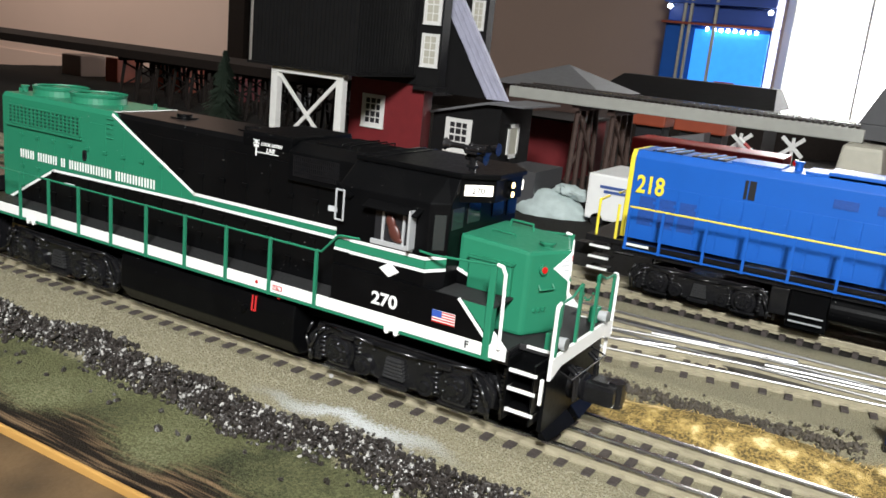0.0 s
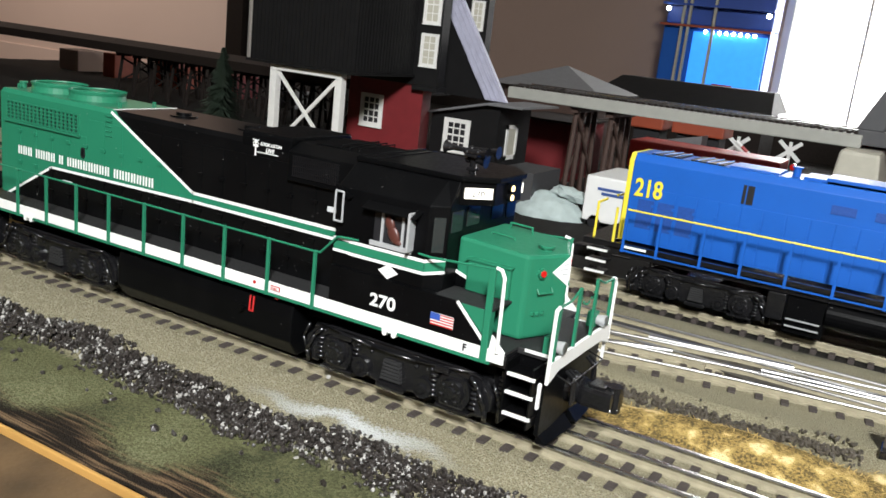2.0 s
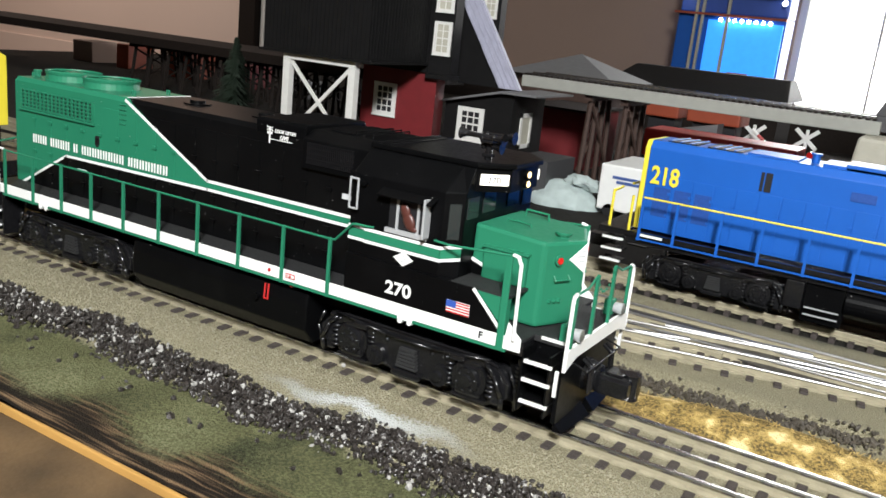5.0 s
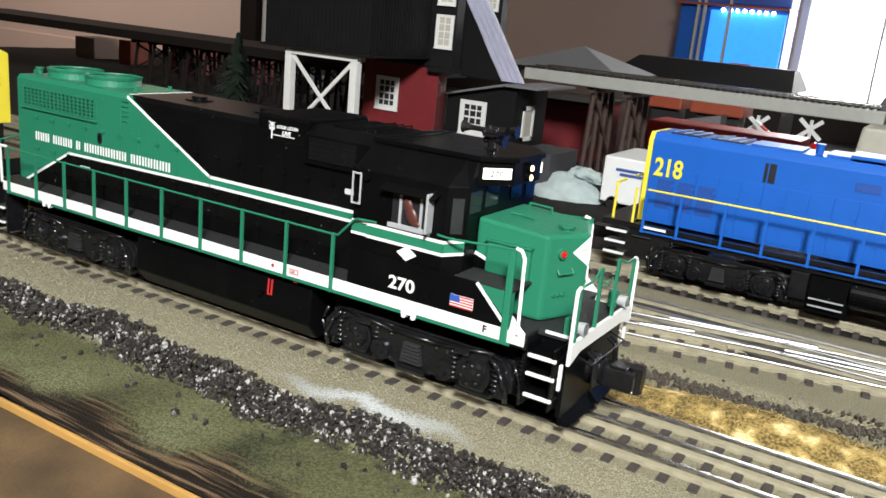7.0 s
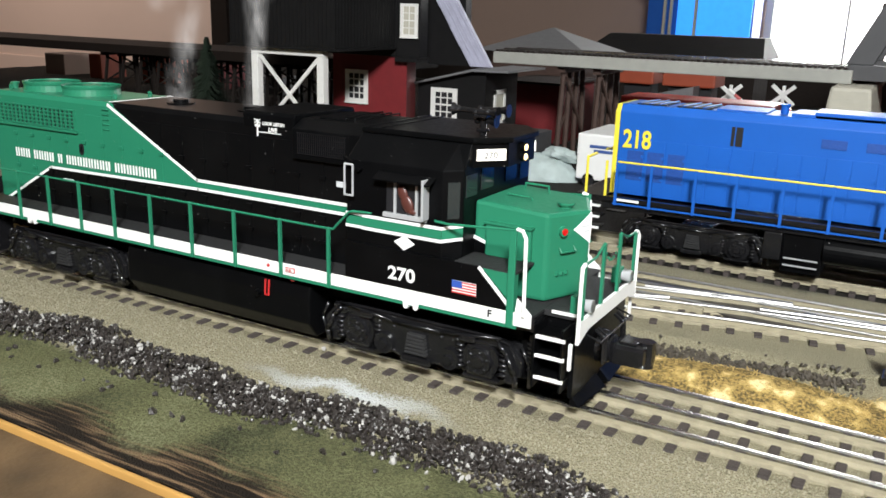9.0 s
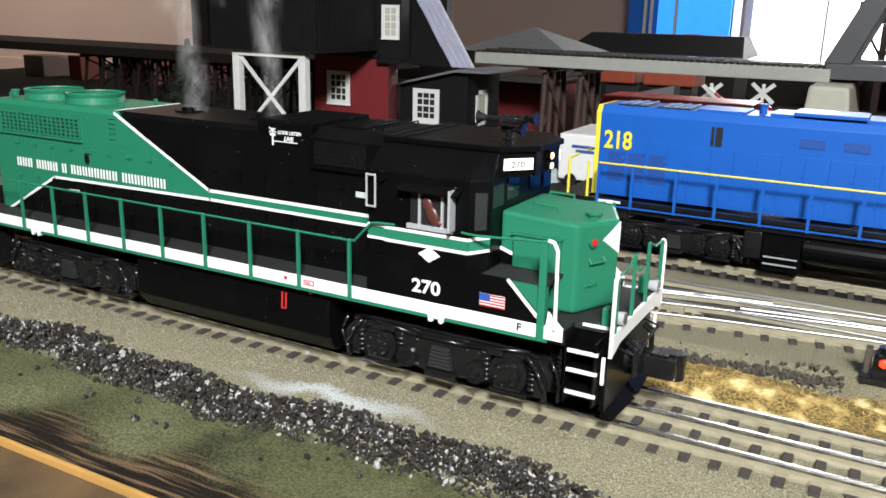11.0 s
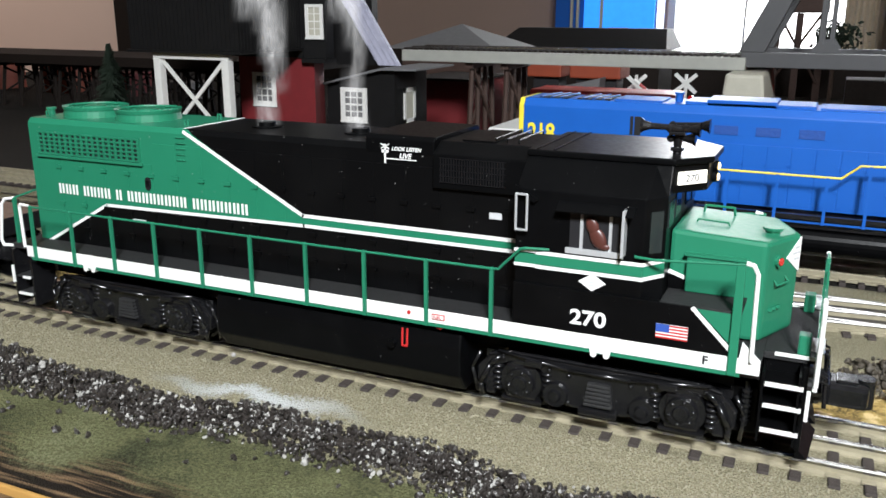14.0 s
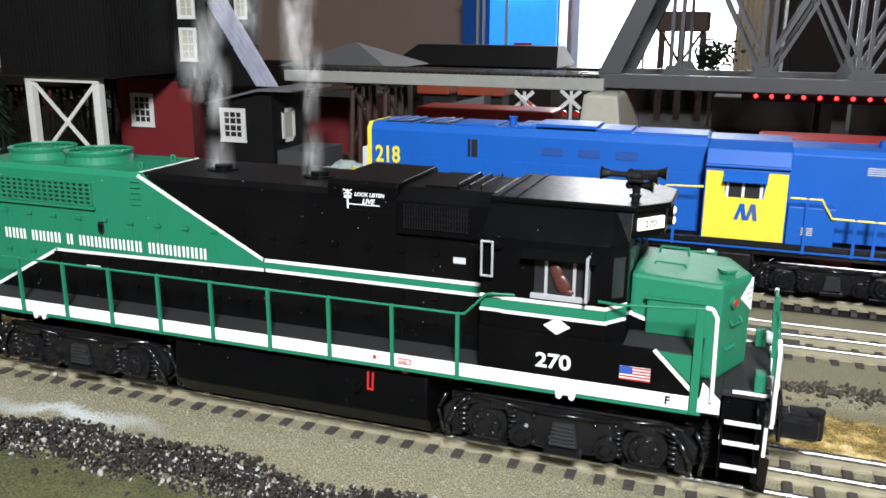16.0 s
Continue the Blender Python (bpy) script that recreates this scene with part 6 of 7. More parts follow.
def truss_bridge():
    br = thing("truss_bridge", "grey steel model truss bridge", "bridge")
    x0, x1, H = 0.1000, 0.7100, 0.150
    hang = [0.168 + 0.078 * k for k in range(7)]
    for y in (0.545, 0.655):
        part("bottom_chord", box(bm_new(), x0, x1, y - 0.004, y + 0.004, 0.0820, 0.0950, 0.0006), M_TRUSS, br)
        part("top_chord", box(bm_new(), hang[0], hang[-1], y - 0.004, y + 0.004, 0.0960 + H, 0.1060 + H, 0.0006), M_TRUSS, br)
        for e, xa, xb in ((-1, 0.1090, 0.1800), (1, 0.7030, 0.6300)):
            b = prism(bm_new(), [(xa - 0.0110, 0.0952), (xa + 0.0105, 0.0952), (xb + 0.0080, 0.104 + H), (xb - 0.0080, 0.104 + H)], "y", y - 0.005, y + 0.005, 0.0006)
            part("end_post", b, M_TRUSS, br)
        for k, x in enumerate(hang):
            for o in (-0.0042, 0.0042):
                part("hanger", box(bm_new(), x + o - 0.0016, x + o + 0.0016, y - 0.0032, y + 0.0032, 0.0952, 0.0958 + H), M_TRUSS, br)
            part("gusset", prism(bm_new(), [(x - 0.013, 0.0952), (x + 0.013, 0.0952), (x + 0.007, 0.1040), (x - 0.007, 0.1040)], "y", y - 0.0050, y - 0.0042), M_TRUSS, br)
        for k, (a, c) in enumerate(zip(hang, hang[1:])):
            runs = [(a, 0.095 + H, c, 0.097)] if k == 0 else [(c, 0.095 + H, a, 0.097)] if k == 5 else [(a, 0.095 + H, c, 0.097), (c, 0.095 + H, a, 0.097)]
            for n, (xa, za, xb, zb) in enumerate(runs):
                for o in (-0.0046, 0.0046):
                    part("diagonal", prism(bm_new(), [(xa + o - 0.0017, za), (xa + o + 0.0017, za), (xb + o + 0.0017, zb), (xb + o - 0.0017, zb)], "y", y - 0.0022 + 0.0025 * n, y + 0.0002 + 0.0025 * n), M_TRUSS, br)
    part("deck", box(bm_new(), x0, x1, 0.5495, 0.6505, 0.0830, 0.0880), M_DKWOOD, br)
    return br


truss_bridge()
pier = thing("bridge_pier", "tapered pale concrete bridge pier", "pier")
part("shaft", prism(bm_new(), [(0.084, -0.018), (0.136, -0.018), (0.124, 0.0785), (0.093, 0.0785)], "y", 0.50, 0.62, 0.003), M_PIER, pier)
part("cap", box(bm_new(), 0.095, 0.122, 0.505, 0.615, 0.0786, 0.0789, 0.0001), M_PIER, pier)
led = thing("lighted_sign_bar", "dark bar with a row of red lights", "light bar")
part("bar", box(bm_new(), 0.225, 0.640, 0.7165, 0.724, 0.0600, 0.0690), M_INK, led)
for i in range(25):
    part("lamp", ball(bm_new(), (0.2401 + i * 0.0160, 0.7150, 0.0655), 0.0021, 2), M_LEDRED, led)
part("support", box(bm_new(), 0.300, 0.306, 0.7200, 0.726, -0.018, 0.0599), M_INK, led)
part("support", box(bm_new(), 0.540, 0.546, 0.7200, 0.726, -0.018, 0.0599), M_INK, led)
rc = thing("passenger_car", "bright red model rail car on a track behind", "rail car")
part("body", box(bm_new(), 0.245, 0.560, 0.405, 0.455, 0.0060, 0.0588, 0.003), M_RED, rc)
part("underframe", box(bm_new(), 0.255, 0.550, 0.412, 0.448, -0.018, 0.0058), M_INK, rc)
rc = thing("box_car", "red model box car standing behind", "rail car")
part("body", box(bm_new(), -0.150, 0.020, 0.700, 0.760, 0.0080, 0.0405, 0.003), M_RED, rc)
part("underframe", box(bm_new(), -0.140, 0.010, 0.708, 0.752, -0.018, 0.0078), M_INK, rc)
vn = thing("panel_van", "small white model van with grey lettering bars", "van")
part("body", box(bm_new(), -0.1000, -0.0480, 0.440, 0.520, -0.0120, 0.0290, 0.002), M_WHITE, vn)
b = bm_new()
for x0, x1, z in ((-0.088, -0.058, 0.0170), (-0.084, -0.060, 0.0130)):
    box(b, x0, x1, 0.4392, 0.4398, z, z + 0.0025)
part("lettering_bars", b, M_BLUEPRINT, vn)
for x in (-0.088, -0.060):
    for y in (0.444, 0.512):
        part("wheel", cyl(bm_new(), (x, y - 0.004, -0.0120), (x, y + 0.004, -0.0120), 0.0058, seg=14), M_INK, vn)
rk = thing("plaster_mound", "pale grey crumpled plaster mound", "rock")
rnd = random.Random(4)
bm = bm_new()
ball(bm, (0, 0, 0), 1.0, 5)
for v in bm.verts:
    n3 = v.co.normalized()
    k = 1 + 0.06 * noise.noise(n3 * 2.2) + 0.035 * noise.noise(n3 * 6.0) + 0.020 * noise.noise(n3 * 15.0)
    v.co = Vector((-0.138 + n3.x * k * 0.037, 0.452 + n3.y * k * 0.025, -0.021 + n3.z * k * 0.0260))
part("mound", bm, M_PLASTER, rk, smooth=True)
bm = ball(bm_new(), (0, 0, 0), 1.0, 3)
for v in bm.verts:
    k = 1 + 0.45 * noise.noise(v.co * 1.9 + Vector((3, 1, 5)))
    v.co = Vector((-0.120 + v.co.x * k * 0.0165 + v.co.z * 0.003, 0.455 + v.co.y * k * 0.012, 0.0055 + v.co.z * k * 0.0060 - v.co.x * 0.0035))
part("crumpled_piece", bm, M_PLASTER, rk)


def crossbuck(x, y, h):
    cb = thing("crossing_signal", "white model crossing sign with red lamps", "signal", "crossing signals")
    part("mast", cyl(bm_new(), (x, y, -0.018), (x, y, h + 0.012), 0.0022, seg=10), M_WHITE, cb)
    for s in (-1, 1):
        bm = bm_new()
        d = Vector((0.0145, s * 0.0125))
        u = Vector((-d.y, d.x)).normalized() * 0.0026
        prism(bm, [(x - d.x + u.x, h - d.y + u.y), (x + d.x + u.x, h + d.y + u.y), (x + d.x - u.x, h + d.y - u.y), (x - d.x - u.x, h - d.y - u.y)], "y", y - 0.004 - s * 0.0008, y - 0.003 - s * 0.0008)
        part("blade", bm, M_WHITE, cb)
        part("lamp", cyl(bm_new(), (x + s * 0.009, y - 0.005, h - 0.020), (x + s * 0.009, y - 0.001, h - 0.020), 0.0042, seg=14), M_DARKRED, cb)
    return cb


crossbuck(-0.008, 0.945, 0.034)
crossbuck(-0.073, 0.93, 0.032)
gate = thing("crossing_gate", "red and white striped model crossing gate", "barrier")
for k in range(7):
    part("striped_arm", tube(bm_new(), [(-0.070 + k * 0.0085, 0.90, 0.040 - k * 0.0062), (-0.0615 + k * 0.0085, 0.90, 0.0338 - k * 0.0062)], 0.0022, 8), M_RED if k % 2 else M_WHITE, gate)
part("post", box(bm_new(), -0.012, -0.006, 0.897, 0.903, -0.018, 0.002), M_WHITE, gate)

# cars and stores under the raised deck, with dark blocks added to fill the background
for x0, x1, z0, z1, y, mt, lb in ((-0.188, -0.142, 0.050, 0.0630, 0.80, M_ORANGE, "orange model freight car seen under the deck"), (-0.131, -0.066, 0.050, 0.0638, 0.80, M_ORANGE, "orange model freight car seen under the deck"),
                                  (0.190, 0.330, 0.010, 0.052, 0.86, M_DKWOOD, "dark car-shaped block added to fill the background behind the bridge"), (0.350, 0.520, 0.010, 0.050, 0.86, M_DKWOOD, "dark car-shaped block added to fill the background behind the bridge")):
    fc = thing("freight_car", lb, "freight car", "cars under the deck")
    zb = z0 - 0.003 if mt is M_ORANGE else z0
    part("body", box(bm_new(), x0, x1, y, y + 0.055, zb, z1, 0.002), mt, fc)
    part("underframe", box(bm_new(), x0 + 0.006, x1 - 0.006, y + 0.01, y + 0.045, -0.018, zb - 0.0002), M_INK, fc)
lt = thing("lean_to", "small model lean-to with a grey sloping roof", "shed")
part("wall", box(bm_new(), -0.160, -0.088, 0.775, 0.80, -0.018, 0.0270), M_DKWOOD, lt)
part("roof", prism(bm_new(), [(-0.175, 0.0270), (-0.084, 0.0270), (-0.084, 0.0500)], "y", 0.770, 0.7995), M_GREYROOF, lt)
# made-up wall that keeps the unclear background behind the deck dark
structure("dark_filler_wall", box(bm_new(), -0.95, 1.5, 1.38, 1.41, -0.03, 0.055, 0.002), M_DKWOOD, "dark wall added to fill the background behind the yard", "wall")

# far structures
rf = thing("long_shed", "long model shed with a black hipped roof", "building")
part("wall", box(bm_new(), -0.350, -0.080, 1.13, 1.25, -0.018, 0.0680), M_DKWOOD, rf)
bm = bm_new()
q = [(-0.362, 1.115), (-0.068, 1.115), (-0.068, 1.265), (-0.362, 1.265)]
t = [(-0.330, 1.165), (-0.078, 1.165), (-0.078, 1.215), (-0.330, 1.215)]
lo4 = [bm.verts.new((a, c, 0.0685)) for a, c in q]
hi4 = [bm.verts.new((a, c, 0.1010)) for a, c in t]
bm.faces.new(lo4[::-1])
bm.faces.new(hi4)
for i in range(4):
    bm.faces.new((lo4[i], lo4[(i + 1) % 4], hi4[(i + 1) % 4], hi4[i]))
part("roof", bm, M_TAR, rf)
py = thing("station", "model station with a grey pyramid roof", "building")
part("wall", box(bm_new(), -0.380, -0.250, 0.82, 0.94, -0.018, 0.0780), M_RUST, py)
bm = bm_new()
base = [bm.verts.new(p) for p in ((-0.400, 0.80, 0.0785), (-0.230, 0.80, 0.0785), (-0.230, 0.96, 0.0785), (-0.400, 0.96, 0.0785))]
apex = bm.verts.new((-0.315, 0.88, 0.1110))
bm.faces.new(base[::-1])
for i in range(4):
    bm.faces.new((base[i], base[(i + 1) % 4], apex))
part("roof", bm, M_GREYROOF, py)


def tower_crane():
    tw = thing("blue_gantry", "tall blue lit model tower before the window", "tower")
    x0, x1, y0, y1 = -0.470, -0.222, 1.80, 1.92
    part("base", box(bm_new(), x0 - 0.01, x1 + 0.01, y0 - 0.01, y1 + 0.01, -0.95, 0.030), M_DKWOOD, tw)
    part("body", box(bm_new(), x0, x1, y0 + 0.02, y1, 0.031, 0.2200, 0.004), M_BLUE, tw)
    part("glow_panel", box(bm_new(), x0 + 0.075, x1 - 0.004, y0 + 0.012, y0 + 0.0195, 0.060, 0.2050), M_PANEL_GLOW, tw, "blue panel, light of the white lamps put in as glow")
    part("upper_body", box(bm_new(), x0, x1, y0 + 0.03, y1, 0.2205, 0.3600, 0.004), M_FLAGBLUE, tw)
    for z in (0.2140, 0.2620, 0.3000):
        part("gallery", box(bm_new(), x0 - 0.004, x1 + 0.004, y0 - 0.004, y0 + 0.028, z, z + 0.005), M_ORANGE if z < 0.22 else M_FLAGBLUE, tw)
    for x in (x0 + 0.045, x0 + 0.060, x0 + 0.118):
        part("ladder_post", box(bm_new(), x, x + 0.006, y0 - 0.003, y0 + 0.004, 0.031, 0.3200), M_PIER, tw)
    for i in range(8):
        part("lamp", ball(bm_new(), (x0 + 0.105 + i * 0.016, y0 + 0.004, 0.2060), 0.0045, 2), M_LEDWHITE, tw)
    for x in (x0 + 0.012, x1 - 0.006):
        part("lamp", ball(bm_new(), (x, y0 - 0.004, 0.2520), 0.0060, 2), M_LEDWHITE, tw)
    part("red_sign", box(bm_new(), x0 + 0.140, x0 + 0.185, y0 + 0.004, y0 + 0.0115, 0.0760, 0.0900), M_RED, tw)
    return tw


tower_crane()
cabinet = thing("cabinet", "tall dark brown cabinet against the wall", "cabinet")
part("body", box(bm_new(), 0.285, 1.30, 1.62, 1.95, -0.95, 0.85, 0.006), M_DKWOOD, cabinet)
for k in range(3):
    part("door", box(bm_new(), 0.300 + k * 0.33, 0.615 + k * 0.33, 1.605, 1.6195, -0.85, 0.83, 0.004), M_DKWOOD, cabinet)
tank = thing("water_tank", "dark red model water tank on posts before the window", "tank", at=pose(-0.021, 0, 0))
part("tub", box(bm_new(), 0.098, 0.178, 1.20, 1.28, 0.1270, 0.1590, 0.003), M_RUST, tank)
for x in (0.103, 0.135, 0.169):
    part("leg", box(bm_new(), x - 0.002, x + 0.008, 1.21, 1.220, -0.018, 0.1268), M_RUST, tank)
part("brace", tube(bm_new(), [(0.104, 1.209, 0.02), (0.172, 1.209, 0.13)], 0.002, 6), M_RUST, tank)
part("brace", tube(bm_new(), [(0.172, 1.206, 0.02), (0.104, 1.206, 0.13)], 0.002, 6), M_RUST, tank)
bush = thing("bush", "dark green model bush beside the tank", "bush", at=pose(-0.018, 0, 0))
rb = random.Random(8)
bm = bm_new()
for k in range(480):
    c = Vector((0.190 + rb.gauss(0, 0.014), 1.15 + rb.gauss(0, 0.014), 0.092 + rb.gauss(0, 0.012)))
    u, v = Vector((rb.gauss(0, 1), rb.gauss(0, 1), rb.gauss(0, 1))).normalized() * 0.005, Vector((rb.gauss(0, 1), rb.gauss(0, 1), rb.gauss(0, 1))).normalized() * 0.003
    bm.faces.new([bm.verts.new(q) for q in (c - u, c + v, c + u, c - v)])
part("foliage", bm, M_FIR, bush)
part("stem", cyl(bm_new(), (0.190, 1.15, -0.018), (0.190, 1.15, 0.092), 0.003, seg=8), M_BARK, bush)

# raised shelf at the far end with dark bents, and a door frame on the wall
sf = thing("raised_shelf", "dark wooden raised track shelf on timber bents", "shelf")
part("board", box(bm_new(), -1.55, -0.455, 0.66, 0.80, 0.0505, 0.0640, 0.001), M_DKWOOD, sf)
for i in range(14):
    trestle_bent(-1.02 + i * 0.040, 0.73, 0.0500, 0.10, M_DKWOOD)
for x, z, w, mt in ((-1.285, 0.029, 0.035, M_ORANGE), (-1.135, 0.033, 0.060, M_ORANGE), (-1.42, 0.024, 0.06, M_WALL), (-0.98, 0.022, 0.05, M_BARN), (-0.86, 0.012, 0.06, M_GREYROOF)):
    cr = thing("crate", "coloured box standing under the raised shelf", "box", "boxes under the shelf")
    part("box_body", box(bm_new(), x, x + w, 0.86, 0.92, -0.018, z, 0.002), mt, cr)
structure("door_frame", box(bm_new(), -2.085, -2.010, 2.00, 2.049, -0.95, 1.2, 0.002), M_DKWOOD, "dark wooden door frame on the wall", "trim")


structure("wall_strip", box(bm_new(), -2.000, -1.982, 2.02, 2.049, -0.95, 1.2, 0.002), M_TRIM, "pale strip beside the door frame", "trim")


# sheet added over the wall; its lighter colour imitates the brighter left side
door = tagged(new("lit_wall_sheet"), "pale sheet over the left wall, lightened for the light there", "door", kind="structure")
part("sheet_leaf", box(bm_new(), -4.55, -2.090, 2.015, 2.045, -0.94, 1.2, 0.003), M_WALL_LIT, door)
part("sheet_panel", box(bm_new(), -4.40, -2.24, 2.008, 2.0145, -0.80, -0.10, 0.003), M_WALL_LIT, door)


def fir(x, y, h, r, seed):
    tr = thing("fir_tree", "dark green model fir tree", "tree", "fir trees")
    rnd = random.Random(seed)
    part("trunk", cyl(bm_new(), (x, y, -0.018), (x, y, -0.018 + h), 0.0025, 0.0006, 8), M_BARK, tr)
    bm = bm_new()
    for k in range(1500):
        f = rnd.random() ** 0.8
        a = rnd.uniform(0, 6.283)
        ln = r * (1 - f) * rnd.uniform(0.45, 1.2) * (0.8 + 0.2 * math.sin(a * 3 + f * 40)) + 0.003
        z = -0.018 + h * (0.12 + 0.88 * f)
        p0 = Vector((x, y, z))
        p1 = Vector((x + ln * math.cos(a), y + ln * math.sin(a), z - ln * 0.35))
        sd = Vector((-math.sin(a), math.cos(a), 0)) * 0.0014
        v = [bm.verts.new(q) for q in (p0, p0.lerp(p1, 0.6) + sd, p1, p0.lerp(p1, 0.6) - sd + Vector((0, 0, 0.001)))]
        bm.faces.new(v)
    part("crown", bm, M_FIR, tr)
    return tr


fir(-0.640, 0.535, 0.107, 0.040, 1)

# lit ground signal beside the track
sg = thing("ground_signal", "small black ground signal with a lit red lamp", "signal")
part("base", box(bm_new(), 0.1692, 0.1842, 0.0718, 0.0835, -0.0058, -0.0008, 0.0006), M_FRAME, sg)
for x in (0.1698, 0.1809):
    part("side_post", prism(bm_new(), [(0.0765, -0.0045), (0.0825, -0.0045), (0.0825, 0.0090), (0.0775, 0.0090)], "x", x, x + 0.0026, 0.0005), M_GRAVEL, sg, "grey moulded side post")
part("housing", prism(bm_new(), [(0.1731, -0.0045), (0.1803, -0.0045), (0.1806, 0.0020), (0.1803, 0.0075), (0.1790, 0.0088), (0.1744, 0.0088), (0.1731, 0.0075), (0.1728, 0.0020)], "y", 0.0738, 0.0815, 0.0006), M_FRAME, sg)
part("cap", cyl(bm_new(), (0.1767, 0.0772, 0.0086), (0.1767, 0.0772, 0.0108), 0.0022, 0.0026, 18), M_FRAME, sg)
part("hood", prism(bm_new(), [(0.1735, 0.0062), (0.1745, 0.0092), (0.1789, 0.0092), (0.1799, 0.0062), (0.1786, 0.0084), (0.1748, 0.0084)], "y", 0.0705, 0.0740), M_FRAME, sg)
part("bezel", cyl(bm_new(), (0.1767, 0.0738, 0.0058), (0.1767, 0.0722, 0.0057), 0.0026, seg=20), M_FRAME, sg)
part("lamp", ball(bm_new(), (0.1767, 0.0722, 0.0057), 0.0018, 2, sq=(1, 0.5, 1)), M_REDLAMP, sg, "glowing red lamp")


# ---- loose stones ----
def stone_heap(name, label, material, count, spot, r0, r1, seed, pile=0.004):
    """Many loose stones in one mesh; spot(rnd) gives x, y and how high the heap is there."""
    rnd = random.Random(seed)
    base = bmesh.new()
    bmesh.ops.create_icosphere(base, subdivisions=1, radius=1.0)
    bv = [v.co.copy() for v in base.verts]
    bf = [[v.index for v in f.verts] for f in base.faces]
    base.free()
    verts, faces = [], []
    for k in range(count):
        x, y, h = spot(rnd)
        r = rnd.uniform(r0, r1) * (1.35 if rnd.random() < 0.1 else 1)
        o = len(verts)
        e = Euler((rnd.uniform(0, 6), rnd.uniform(0, 6), rnd.uniform(0, 6))).to_matrix()
        sc = Vector((rnd.uniform(0.7, 1.3), rnd.uniform(0.7, 1.2), rnd.uniform(0.55, 0.9)))
        c = Vector((x, y, terrain(x, y) + r * 0.3 + h * rnd.random()))
        for v in bv:
            q = v * (r * rnd.uniform(0.72, 1.18))
            q = e @ Vector((q.x * sc.x, q.y * sc.y, q.z * sc.z))
            verts.append(tuple(c + q))
        faces += [[i + o for i in f] for f in bf]
    me = bpy.data.meshes.new(name)
    me.from_pydata(verts, [], faces)
    me.materials.append(material)
    return tagged(new(name, me), label, "stones", kind="stuff")


def band(rnd):
    x = rnd.uniform(-0.48, 0.40)
    mid = -0.0565 + 0.0025 * math.sin(x * 37) + 0.0020 * math.sin(x * 90 + 1)
    g = max(-1, min(1, rnd.gauss(0, 0.45)))
    return x, mid + g * 0.0115, 0.0042 * (1 - g * g)


stone_heap("black_slag", "band of loose black slag stones beside the track", M_COAL, 15000, band, 0.00055, 0.00130, 11)
def clusters(rnd):
    x, y, h = band(rnd)
    k = round(x / 0.031) * 0.031 + 0.006 * math.sin(x * 500)
    return (x + (k - x) * 0.7 if rnd.random() < 0.6 else x), y, h


stone_heap("pale_slag", "pale stones scattered among the black slag", M_CHALK, 2000, clusters, 0.0004, 0.0011, 12)
stone_heap("black_slag", "few black stones strewn on the moss", M_COAL, 160, lambda r: (r.uniform(-0.45, 0.35), r.gauss(-0.074, 0.006), 0.0), 0.0008, 0.0018, 13)


def far_line(rnd):
    x = rnd.uniform(0.055, 0.164) if rnd.random() < 0.55 else rnd.uniform(0.196, 0.30)
    return x, 0.066 + 0.09 * max(0, x - 0.11) + rnd.gauss(0, 0.0036), 0.0012


stone_heap("dark_gravel", "line of brown-grey gravel behind the straw", M_GRAVEL, 1300, far_line, 0.0005, 0.0013, 14)
stone_heap("grey_rocks", "heap of grey-brown grit beside the ground signal", M_GRAVEL, 420, lambda r: (r.gauss(0.219, 0.011), r.gauss(0.068, 0.006), 0.004), 0.0006, 0.0015, 15)
def grit(rnd):
    x, y = rnd.uniform(-0.42, 0.36), rnd.uniform(-0.048, -0.0245)
    if ((x + 0.001) / 0.050) ** 2 + ((y + 0.0400) / 0.0075) ** 2 < 1:
        x = rnd.uniform(-0.42, -0.09)
    return x, y, 0.0001


stone_heap("ballast_grit", "fine sandy ballast grit", M_GRIT, 8000, grit, 0.00022, 0.00045, 16)


def straw_tufts():
    rnd = random.Random(21)
    verts, faces = [], []
    for k in range(1300):
        x, y = rnd.uniform(0.05, 0.36), rnd.gauss(0.044, 0.009)
        if not 0.0225 < y < 0.066:
            continue
        z = terrain(x, y)
        a, ln, up = rnd.uniform(0, 6.283), rnd.uniform(0.0010, 0.0030), rnd.uniform(0.0001, 0.0009)
        d, s = Vector((math.cos(a), math.sin(a), 0)), Vector((-math.sin(a), math.cos(a), 0)) * 0.00018
        o = len(verts)
        p = Vector((x, y, z))
        verts += [tuple(p - s), tuple(p + s), tuple(p + d * ln + s + Vector((0, 0, up))), tuple(p + d * ln - s + Vector((0, 0, up)))]
        faces.append((o, o + 1, o + 2, o + 3))
    me = bpy.data.meshes.new("straw")
    me.from_pydata(verts, [], faces)
    me.materials.append(M_STRAW)
    return tagged(new("straw", me), "loose golden straw between the tracks", "straw", kind="stuff")


M_STRAW = mat("golden_straw", (0.50, 0.34, 0.11), 0.7, scale=120, vary=0.35, bump=0.1)
straw_tufts()
pb = thing("pebble", "tiny pale pebble on a tie end", "pebble")
part("stone", ball(bm_new(), (-0.0268, -0.0195, -0.0026), 0.0011, 1, 0.15, random.Random(3)), M_CHALK, pb)


